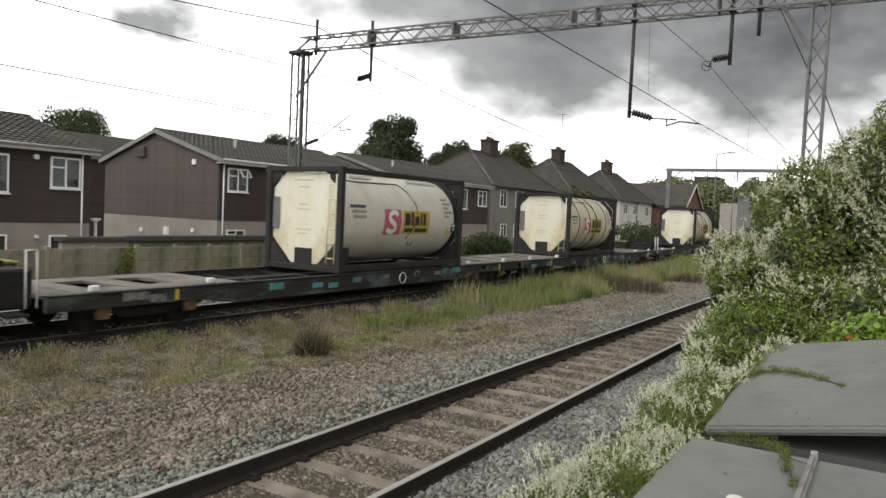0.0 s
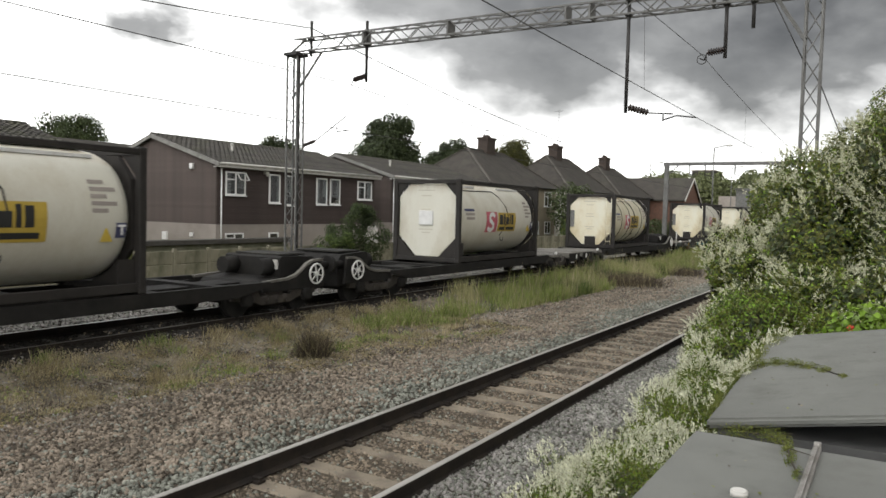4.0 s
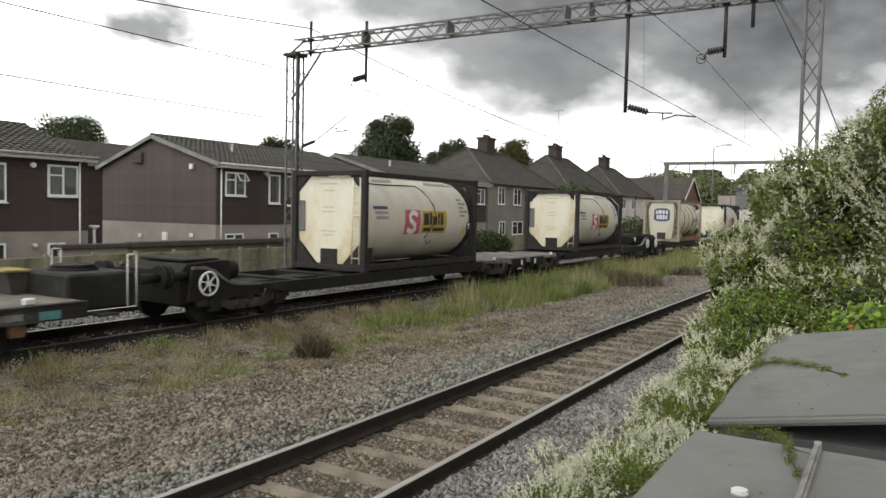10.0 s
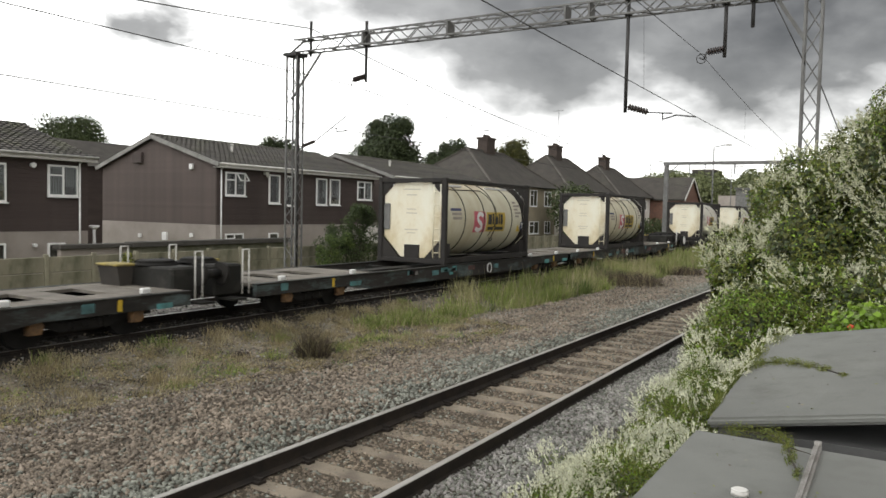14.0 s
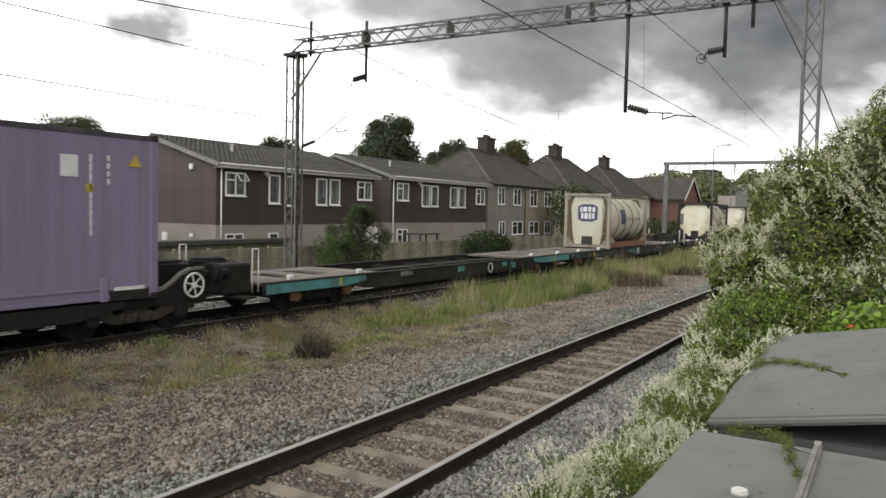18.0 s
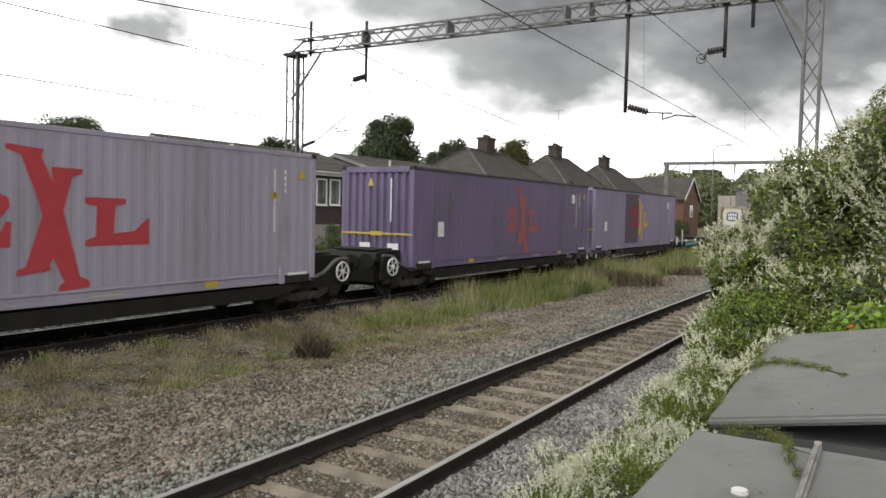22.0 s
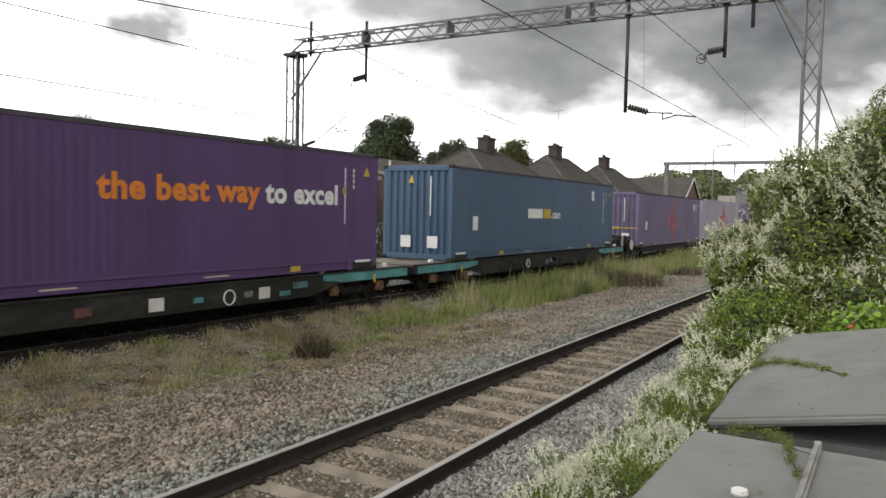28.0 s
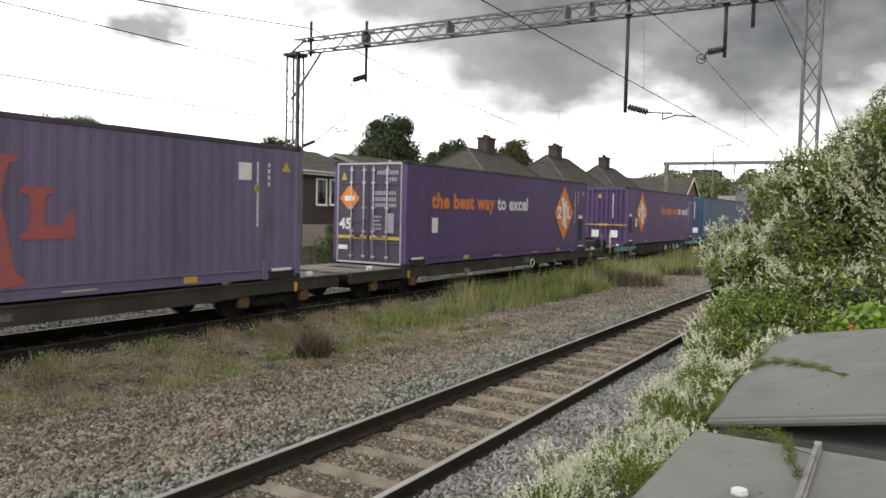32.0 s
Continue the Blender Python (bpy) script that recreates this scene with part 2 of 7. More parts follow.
PEBBLE_TAN = mat("tan_pebbledash", (0.30, 0.26, 0.185), (0.25, 0.215, 0.155), 0.95, scale=0.8, bump=0.35, bscale=55)
PEBBLE_WHITE = mat("white_render", (0.62, 0.60, 0.56), (0.52, 0.50, 0.47), 0.9, scale=0.8, bump=0.2)
BRICK = mat("sooty_brick", (0.062, 0.046, 0.038), (0.045, 0.036, 0.031), 0.9, scale=3.0, bump=0.25, bscale=14)
BRICK_RED = mat("red_brown_brick", (0.16, 0.085, 0.06), (0.115, 0.066, 0.05), 0.9, scale=3.0, bump=0.25, bscale=14)
ROOF = mat("roof_tile", (0.082, 0.075, 0.067), (0.058, 0.054, 0.049), 0.9, scale=1.3, bump=0.25, rand=0.18, dirt=(0.085, 0.088, 0.05), dirt_scale=0.9)
HIP = mat("hip_tile", (0.095, 0.087, 0.075), (0.07, 0.064, 0.056), 0.9, scale=2, bump=0.2)
# sleepers darkened likewise: oil plus the train's shade in the colour
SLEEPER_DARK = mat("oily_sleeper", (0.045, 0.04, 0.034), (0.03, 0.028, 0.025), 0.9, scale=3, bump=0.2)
ROOF_FAR = mat("slate_roof", (0.050, 0.044, 0.037), (0.034, 0.030, 0.026), 0.9, scale=1.3, bump=0.3, bscale=9, dirt=(0.055, 0.053, 0.040), dirt_scale=0.5)
WHITE = mat("white_upvc", (0.78, 0.78, 0.77), (0.7, 0.7, 0.69), 0.45, scale=2, bump=0.0, fine=0.04)
BARGE = mat("weathered_bargeboard", (0.24, 0.235, 0.22), (0.17, 0.165, 0.155), 0.8, scale=2.5, bump=0.1, dirt=(0.11, 0.11, 0.09), dirt_scale=1.5)
FASCIA = mat("pale_fascia", (0.55, 0.54, 0.51), (0.44, 0.43, 0.40), 0.7, scale=2.5, bump=0.1)
GLASS = glass_mat("window_glass")
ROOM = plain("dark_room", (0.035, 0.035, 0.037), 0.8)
CURTAIN = mat("net_curtain", (0.62, 0.62, 0.60), (0.46, 0.46, 0.45), 0.9, scale=6, bump=0.1, stretch=(6, 1, 0.5))
FENCE = mat("concrete_panel", (0.25, 0.232, 0.172), (0.18, 0.17, 0.125), 0.92, scale=1.5, bump=0.25, rand=0.16, dirt=(0.085, 0.088, 0.052), dirt_scale=1.6, stretch=(1, 1, .45))
MOSSY = mat("mossy_wall", (0.15, 0.145, 0.11), (0.09, 0.095, 0.062), 0.92, scale=1.6, bump=0.25, dirt=(0.055, 0.065, 0.035), dirt_scale=1.1, stretch=(1, 1, .5))
COPING = mat("dark_coping", (0.07, 0.065, 0.058), (0.05, 0.047, 0.042), 0.9, scale=3, bump=0.2)
LEAF_VINE = foliage_mat("vine_leaf", (0.158, 0.170, 0.034), (0.108, 0.122, 0.027), 0.45)
LEAF_WOODS = foliage_mat("woodland_leaf", (0.150, 0.166, 0.075), (0.105, 0.122, 0.055), 0.45, 0.2)
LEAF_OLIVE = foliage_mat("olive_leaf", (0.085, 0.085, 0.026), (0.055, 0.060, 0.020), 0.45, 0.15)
LEAF_LIGHT = foliage_mat("bright_leaf", (0.21, 0.31, 0.035), (0.15, 0.25, 0.03), 0.35)
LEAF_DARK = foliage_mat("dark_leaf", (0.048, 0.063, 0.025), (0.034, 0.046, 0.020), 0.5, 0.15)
LEAF_FAR = foliage_mat("tree_leaf", (0.060, 0.078, 0.029), (0.042, 0.057, 0.022), 0.5, 0.15)
LEAF_MID = foliage_mat("shrub_leaf", (0.070, 0.105, 0.030), (0.048, 0.075, 0.024), 0.5, 0.2)
LEAF_YELLOW = foliage_mat("pale_leaf", (0.17, 0.21, 0.06), (0.12, 0.17, 0.05), 0.4)
BLOSSOM_OLD = foliage_mat("greenish_blossom", (0.58, 0.58, 0.43), (0.44, 0.445, 0.31), 0.3, 0.35)
BLOSSOM = foliage_mat("cream_blossom", (0.70, 0.70, 0.55), (0.56, 0.56, 0.42), 0.25, 0.35)
YELLOW_FLOWER = plain("yellow_flower", (0.6, 0.42, 0.03), 0.7)
RED_FLOWER = plain("red_flower", (0.5, 0.06, 0.03), 0.7)
BARK = mat("bark", (0.06, 0.05, 0.04), (0.04, 0.034, 0.028), 0.95, scale=6, bump=0.6)
GRASS_GREEN = foliage_mat("green_grass", (0.228, 0.272, 0.078), (0.18, 0.222, 0.063), 0.4)
GRASS_PALE = foliage_mat("pale_grass", (0.37, 0.35, 0.18), (0.28, 0.28, 0.13), 0.35)
GRASS_DEEP = foliage_mat("deep_green_grass", (0.115, 0.150, 0.045), (0.085, 0.115, 0.036), 0.4)
GRASS_STRAW = foliage_mat("straw", (0.40, 0.345, 0.215), (0.31, 0.265, 0.16), 0.35)
GRASS_DRY = foliage_mat("dry_weed", (0.29, 0.24, 0.135), (0.20, 0.172, 0.092), 0.5)
GRASS_DARK = foliage_mat("dead_stalk", (0.075, 0.058, 0.045), (0.055, 0.045, 0.036), 0.4)


# ---- mesh helpers ----
def box(bm, x0, x1, y0, y1, z0, z1):
    v = [bm.verts.new(c) for c in ((x0, y0, z0), (x1, y0, z0), (x1, y1, z0), (x0, y1, z0), (x0, y0, z1), (x1, y0, z1), (x1, y1, z1), (x0, y1, z1))]
    for f in ((3, 2, 1, 0), (4, 5, 6, 7), (0, 1, 5, 4), (1, 2, 6, 5), (2, 3, 7, 6), (3, 0, 4, 7)):
        bm.faces.new([v[i] for i in f])
    return v


def bevel(bm, width=0.01, segments=1):
    bmesh.ops.bevel(bm, geom=list(bm.edges), offset=width, segments=segments, affect="EDGES", profile=0.5)
    return bm


def bar(bm, p, q, w, h=None, up=(0, 0, 1)):
    """A straight square bar from p to q."""
    p, q, h = Vector(p), Vector(q), h or w
    d = (q - p).normalized()
    s = d.cross(Vector(up))
    s = s.normalized() if s.length > 1e-4 else Vector((1, 0, 0))
    u = s.cross(d)
    v = [bm.verts.new(e + s * a * w / 2 + u * b * h / 2) for e in (p, q) for a, b in ((-1, -1), (1, -1), (1, 1), (-1, 1))]
    for f in ((3, 2, 1, 0), (4, 5, 6, 7), (0, 1, 5, 4), (1, 2, 6, 5), (2, 3, 7, 6), (3, 0, 4, 7)):
        bm.faces.new([v[i] for i in f])


def tube(bm, p, q, r, r2=None, seg=10, smooth=True):
    p, q = Vector(p), Vector(q)
    r2 = r if r2 is None else r2
    d = (q - p).normalized()
    s = d.orthogonal().normalized()
    u = d.cross(s)
    rings = [[bm.verts.new(e + (s * math.cos(a) + u * math.sin(a)) * rr) for a in (2 * math.pi * i / seg for i in range(seg))] for e, rr in ((p, r), (q, r2))]
    for i in range(seg):
        f = bm.faces.new((rings[0][i], rings[0][(i + 1) % seg], rings[1][(i + 1) % seg], rings[1][i]))
        f.smooth = smooth
    bm.faces.new(rings[0][::-1])
    bm.faces.new(rings[1])


def hoop(bm, c, big, small, axis="y", seg=24, sides=6):
    """A ring round the axis."""
    c = Vector(c)
    a, b, n = {"y": (Vector((1, 0, 0)), Vector((0, 0, 1)), Vector((0, 1, 0))), "x": (Vector((0, 1, 0)), Vector((0, 0, 1)), Vector((1, 0, 0)))}[axis]
    rows = []
    for i in range(seg):
        t = 2 * math.pi * i / seg
        d = a * math.cos(t) + b * math.sin(t)
        rows.append([bm.verts.new(c + d * (big + small * math.cos(s)) + n * small * math.sin(s)) for s in (2 * math.pi * j / sides for j in range(sides))])
    for i in range(seg):
        for j in range(sides):
            f = bm.faces.new((rows[i][j], rows[(i + 1) % seg][j], rows[(i + 1) % seg][(j + 1) % sides], rows[i][(j + 1) % sides]))
            f.smooth = True


def prism(bm, pts, axis, a, b):
    """A polygon pushed along an axis from a to b. pts are the two other coordinates in order."""
    def at(p, s):
        return {"x": (s, p[0], p[1]), "y": (p[0], s, p[1]), "z": (p[0], p[1], s)}[axis]
    lo, hi = [bm.verts.new(at(p, a)) for p in pts], [bm.verts.new(at(p, b)) for p in pts]
    n = len(pts)
    for i in range(n):
        bm.faces.new((lo[i], lo[(i + 1) % n], hi[(i + 1) % n], hi[i]))
    bm.faces.new(lo[::-1])
    bm.faces.new(hi)


def finish(bm, name, material):
    bmesh.ops.recalc_face_normals(bm, faces=list(bm.faces))
    me = bpy.data.meshes.new(name)
    bm.to_mesh(me)
    bm.free()
    me.materials.append(material)
    return me


def part(name, bm, material, parent=None, label="", at=None):
    ob = new(name, finish(bm, name, material) if isinstance(bm, bmesh.types.BMesh) else bm)
    if parent is not None:
        ob.parent = parent
    if at is not None:
        ob.matrix_basis = at if isinstance(at, Matrix) else Matrix.Translation(at)
    return tagged(ob, label)


def boxes(*rows):
    bm = bmesh.new()
    for r in rows:
        box(bm, *r)
    return bm


def thing(name, label, category, at=(0, 0, 0), group="", kind=""):
    ob = new(name)
    ob.empty_display_size = 0.2
    ob.location = at
    return tagged(ob, label, category, group, kind)


def many(name, shape, faces, place, turn, size, materials, parent=None, pick=None):
    """Thousands of small pieces in one mesh: shape (k, 3), faces as index rows, place (n, 3), turn (n, 3, 3), size (n,) or (n, 3)."""
    shape, n = np.asarray(shape, float), len(place)
    size = np.asarray(size, float)
    size = size[:, None, None] if size.ndim == 1 else size[:, None, :]
    v = np.einsum("nij,nkj->nki", turn, shape[None] * size) + place[:, None, :]
    k = len(shape)
    lens = np.array([len(f) for f in faces])
    flat = np.concatenate([np.asarray(f) for f in faces])
    me = bpy.data.meshes.new(name)
    me.vertices.add(n * k)
    me.vertices.foreach_set("co", v.reshape(-1).astype(np.float32))
    loops = (np.arange(n)[:, None] * k + flat[None]).reshape(-1)
    me.loops.add(len(loops))
    me.loops.foreach_set("vertex_index", loops.astype(np.int32))
    totals = np.tile(lens, n)
    starts = np.concatenate([[0], np.cumsum(totals)[:-1]])
    me.polygons.add(len(totals))
    me.polygons.foreach_set("loop_start", starts.astype(np.int32))
    me.polygons.foreach_set("loop_total", totals.astype(np.int32))
    for m in materials:
        me.materials.append(m)
    if pick is not None:
        me.polygons.foreach_set("material_index", np.repeat(np.asarray(pick), len(faces)).astype(np.int32))
    me.update(calc_edges=True)
    me.validate()
    ob = new(name, me)
    if parent is not None:
        ob.parent = parent
    return ob


def turns(rng, n, tilt=math.pi, lean=None):
    """Chance rotations: about z, then a tilt; lean (n, 3) gives the way that the piece's z points instead."""
    if lean is None:
        a, b, c = rng.uniform(0, 2 * math.pi, n), rng.uniform(-tilt, tilt, n), rng.uniform(0, 2 * math.pi, n)
        ca, sa, cb, sb = np.cos(a), np.sin(a), np.cos(b), np.sin(b)
        o, i = np.zeros(n), np.ones(n)
        rz = np.stack([np.stack([ca, -sa, o], -1), np.stack([sa, ca, o], -1), np.stack([o, o, i], -1)], 1)
        rx = np.stack([np.stack([i, o, o], -1), np.stack([o, cb, -sb], -1), np.stack([o, sb, cb], -1)], 1)
        cc, sc = np.cos(c), np.sin(c)
        rz2 = np.stack([np.stack([cc, -sc, o], -1), np.stack([sc, cc, o], -1), np.stack([o, o, i], -1)], 1)
        return rz @ rx @ rz2
    z = lean / np.linalg.norm(lean, axis=1, keepdims=True)
    r = rng.normal(size=(n, 3))
    x = np.cross(r, z)
    x /= np.linalg.norm(x, axis=1, keepdims=True)
    return np.stack([x, np.cross(z, x), z], -1)


STONE = ([(-.55, -.30, -.12), (.10, -.52, .05), (.56, .02, -.15), (.16, .50, .02), (-.42, .34, .12), (.02, -.06, .52), (.0, .05, -.42)],
         [(5, 0, 1), (5, 1, 2), (5, 2, 3), (5, 3, 4), (5, 4, 0), (6, 1, 0), (6, 2, 1), (6, 3, 2), (6, 4, 3), (6, 0, 4)])
BLADE = ([(-.5, 0, 0), (.5, 0, 0), (.36, .10, .5), (-.36, .10, .5), (0, .32, 1.0)], [(0, 1, 2, 3), (3, 2, 4)])
SMALL_LEAF = ([(0, -.5, 0), (.40, -.04, .09), (0, .55, -.05), (-.40, -.04, .09)], [(0, 1, 2, 3)])
LEAF = ([(0, -.5, 0), (.42, -.28, .06), (.36, .16, .08), (0, .55, -.05), (-.36, .16, .08), (-.42, -.28, .06)], [(0, 1, 2, 3), (0, 3, 4, 5)])


# ---- ground and tracks ----
NEAR_Y, TRAIN_Y, FAR_Y, TRAIN_Z = 4.39, 12.55, 15.85, 0.08


def lerp_table(y, rows):
    return float(np.interp(y, [r[0] for r in rows], [r[1] for r in rows]))


PROFILE = [(-60, -0.4), (0, -0.4), (2.3, -0.36), (2.75, -0.20), (3.0, -0.165), (3.55, -0.16), (3.72, -0.205), (5.06, -0.205), (5.24, -0.16), (5.9, -0.17), (6.3, -0.22), (7.6, -0.42), (9.6, -0.42), (10.6, -0.30), (11.2, -0.10), (11.55, 0.0), (11.75, 0.0), (11.95, -0.10), (13.4, -0.10), (13.7, 0.0), (14.5, 0.0), (14.9, -0.14), (17.2, -0.18), (18.4, -0.5), (24, -0.7), (40, -0.8), (300, 1.0), (2500, 4.0)]


def ground_height(x, y):
    return lerp_table(y, PROFILE) + 0.035 * noise.noise((x * 0.35, y * 0.6, 3)) * (1 if y < 3 or 6.5 < y < 10.8 else 0.3)


def build_ground():
    ys = sorted(set([-2500, -300, -60, -20, -8, -4, -2, -1, 0, 1, 1.6] + [round(2 + 0.25 * i, 2) for i in range(66)] + [19, 20, 22, 25, 30, 40, 60, 120, 300, 900, 2500]))
    xs = [-2500, -300, -60, -20] + [-10 + 0.5 * i for i in range(130)] + [57, 60, 65, 72, 80, 90, 110, 140, 200, 300, 600, 1200, 2500]
    bm = bmesh.new()
    grid = [[bm.verts.new((x, y, ground_height(x, y))) for y in ys] for x in xs]
    for i in range(len(xs) - 1):
        for j in range(len(ys) - 1):
            f = bm.faces.new((grid[i][j], grid[i + 1][j], grid[i + 1][j + 1], grid[i][j + 1]))
            f.smooth = True
            x, y = (xs[i] + xs[i + 1]) / 2, (ys[j] + ys[j + 1]) / 2
            edge = float(np.interp(x, [4, 8, 11, 18, 40], [9.6, 8.9, 7.8, 7.3, 7.6])) + 0.5 * noise.noise((x * 0.5, 0, 1))
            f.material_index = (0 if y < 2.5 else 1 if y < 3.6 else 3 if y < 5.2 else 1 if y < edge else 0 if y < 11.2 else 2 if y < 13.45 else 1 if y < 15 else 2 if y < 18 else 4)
    ob = part("ground", bm, SOIL)
    for m in (BED_GREY, BED_DARK, BED_BROWN, TURF):
        ob.data.materials.append(m)
    return tagged(ob, "stony railway ground with ballast, weeds and turf", "ground", kind="structure")


build_ground()


def rail_profile(s=1.0):
    return [(-.075, -.172), (.075, -.172), (.075, -.16), (.012, -.135), (.012, -.045), (.036, -.035), (.036, -.006), (-.036, -.006), (-.036, -.035), (-.012, -.045), (-.012, -.135), (-.075, -.16)]


def build_track(y, z, x0, x1, step, label, own=True, head=RAIL_HEAD, near_head=None):
    tr = thing("railway_track", label, "railway track", (0, y, z), kind="structure")
    for s in (-0.7525, 0.7525):
        bm = bmesh.new()
        prism(bm, [(a + s, b) for a, b in rail_profile()], "x", x0, x1)
        r = part("rail", bm, RAIL_WEB, tr)
        bm = bmesh.new()
        prism(bm, [(s - .034, -.006), (s + .034, -.006), (s + .03, 0), (s - .03, 0)], "x", x0, x1)
        part("rail_head", bm, near_head if near_head and s < 0 else head, r, "worn running surface")
    n = int((min(x1, 130) - x0) / step)

    def one():
        bm = bmesh.new()
        prism(bm, [(-.125, -.30), (.125, -.30), (.115, -.205), (.09, -.19), (-.09, -.19), (-.115, -.205)], "y", -1.25, 1.25)
        return finish(bm, "sleeper", CONCRETE)
    if own:
        me = one()
        rng = random.Random(5)
        for i in range(min(n, 240)):
            part("sleeper", me, CONCRETE, tr, at=pose(x0 + i * step, rng.uniform(-.03, .03), rng.uniform(-.008, .006), 0, 0, rng.uniform(-.9, .9)))
    else:
        bm = bmesh.new()
        for i in range(n):
            box(bm, x0 + i * step - .12, x0 + i * step + .12, -1.25, 1.25, -.32, -.175)
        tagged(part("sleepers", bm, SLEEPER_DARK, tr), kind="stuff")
    # clips that hold the rails
    clip = bmesh.new()
    box(clip, -.05, .05, -.06, .06, 0, .035)
    box(clip, -.02, .02, -.05, .05, .035, .06)
    clip = finish(clip, "rail_clip", RAIL_WEB)
    if own:
        for i in range(8, 60):
            for s in (-.66, .66):
                part("rail_clip", clip, RAIL_WEB, tr, at=(x0 + i * step, s, -.19))
    return tr


build_track(NEAR_Y, 0, -8.18, 260, 0.70, "worn railway track with bright rails and concrete sleepers in ballast")
build_track(TRAIN_Y, TRAIN_Z, -60, 420, 0.70, "oily railway track under the goods train, its shade coloured in", own=False, head=RAIL_SHINE, near_head=RAIL_DULL)
build_track(FAR_Y, 0.05, -60, 420, 0.70, "dark railway track beside the garden fence", own=False, head=RAIL_SHINE)


def scatter_stones():
    rng = np.random.default_rng(3)

    def lay(name, label, n, ys, mats, size, xr=(2.5, 60), pick=None, dz=0.0, bias=1.7):
        x = xr[0] + (xr[1] - xr[0]) * rng.uniform(0, 1, n) ** bias
        y = rng.uniform(*ys, n)
        z = np.array([ground_height(a, b) for a, b in zip(x, y)]) + dz
        s = rng.uniform(*size, n) * (1 + 0.012 * (x - 5).clip(0, 60))
        ob = many(name, *STONE, np.stack([x, y, z + s * 0.15], -1), turns(rng, n), np.stack([s, s * rng.uniform(.6, 1, n), s * rng.uniform(.5, .8, n)], -1),
                  mats, pick=pick(x, y, n) if pick else None)
        return tagged(ob, label, "ballast", kind="stuff")

    def pinkish(x, y, n):
        edge = 6.25 + 0.35 * np.sin(x * 0.7) + 0.2 * np.sin(x * 2.3)
        return (rng.uniform(0, 1, n) < np.clip((y - edge + 0.6) / 1.2, 0.08, 0.9)).astype(int)

    lay("ballast", "loose grey and pinkish ballast stones beside the rails", 58000, (5.2, 9.4), [STONE_GREY, STONE_PINK], (.036, .082), pick=pinkish)
    lay("ballast", "loose grey ballast stones along the verge", 21000, (2.0, 3.6), [STONE_LIGHT, STONE_GREY], (.03, .065), pick=lambda x, y, n: (rng.uniform(0, 1, n) < .3).astype(int), bias=1.5)
    lay("ballast", "loose grey ballast stones beside the rail", 15000, (2.2, 3.62), [STONE_LIGHT, STONE_GREY], (.028, .058), xr=(3, 15), pick=lambda x, y, n: (rng.uniform(0, 1, n) < .5).astype(int), bias=1.2)
    lay("ballast", "loose ballast stones on the near stretch of the line", 9000, (1.9, 9.2), [STONE_GREY, STONE_PINK], (.036, .08), xr=(-9, 3), pick=pinkish, bias=.6)
    lay("ballast", "brown stained ballast between the rails", 26000, (3.7, 5.1), [STONE_BROWN, STONE_GREY], (.032, .062), pick=lambda x, y, n: (rng.uniform(0, 1, n) < .16).astype(int), dz=-.01, xr=(2.5, 45))
    lay("ballast", "stones scattered through the weedy strip", 26000, (8.6, 11.5), [STONE_PINK, STONE_LIGHT], (.022, .06), xr=(3.5, 60), pick=lambda x, y, n: (rng.uniform(0, 1, n) < .22).astype(int))
    # most stones take the dark bed colour, which holds the train's shade
    lay("ballast", "ballast shoulder under the train, its shade coloured in dark", 12000, (11.35, 14.5), [STONE_BROWN, BED_DARK], (.04, .08), xr=(4, 60), pick=lambda x, y, n: (rng.uniform(0, 1, n) < .93).astype(int))
    lay("ballast", "pale grey ballast beyond the train's track", 13000, (13.45, 15.0), [STONE_LIGHT, STONE_GREY], (.045, .09), xr=(6, 60), pick=lambda x, y, n: (rng.uniform(0, 1, n) < .25).astype(int))


scatter_stones()


def blades(name, label, n, place, height, mats, rng, width=0.012, lean=0.35, pick=None, category="grass"):
    x, y = place
    z = np.array([ground_height(a, b) for a, b in zip(x, y)]) - 0.02
    up = np.stack([rng.normal(0, lean, n), rng.normal(0, lean, n), np.ones(n)], -1)
    h = height * rng.uniform(.55, 1.15, n)
    w = width * (1 + 0.03 * (x - 5).clip(0, 60)) * rng.uniform(.7, 1.3, n)
    ob = many(name, *BLADE, np.stack([x, y, z], -1), turns(rng, n, lean=up), np.stack([w, h * .6, h], -1), mats, pick=pick)
    return tagged(ob, label, category, kind="stuff")


def clumped(rng, n, xr, yr, clumps, spread):
    cx, cy = rng.uniform(*xr, clumps), rng.uniform(*yr, clumps)
    i = rng.integers(0, clumps, n)
    x, y = cx[i] + rng.normal(0, spread, n), cy[i] + rng.normal(0, spread * .8, n)
    return np.clip(x, *xr), np.clip(y, *yr), i


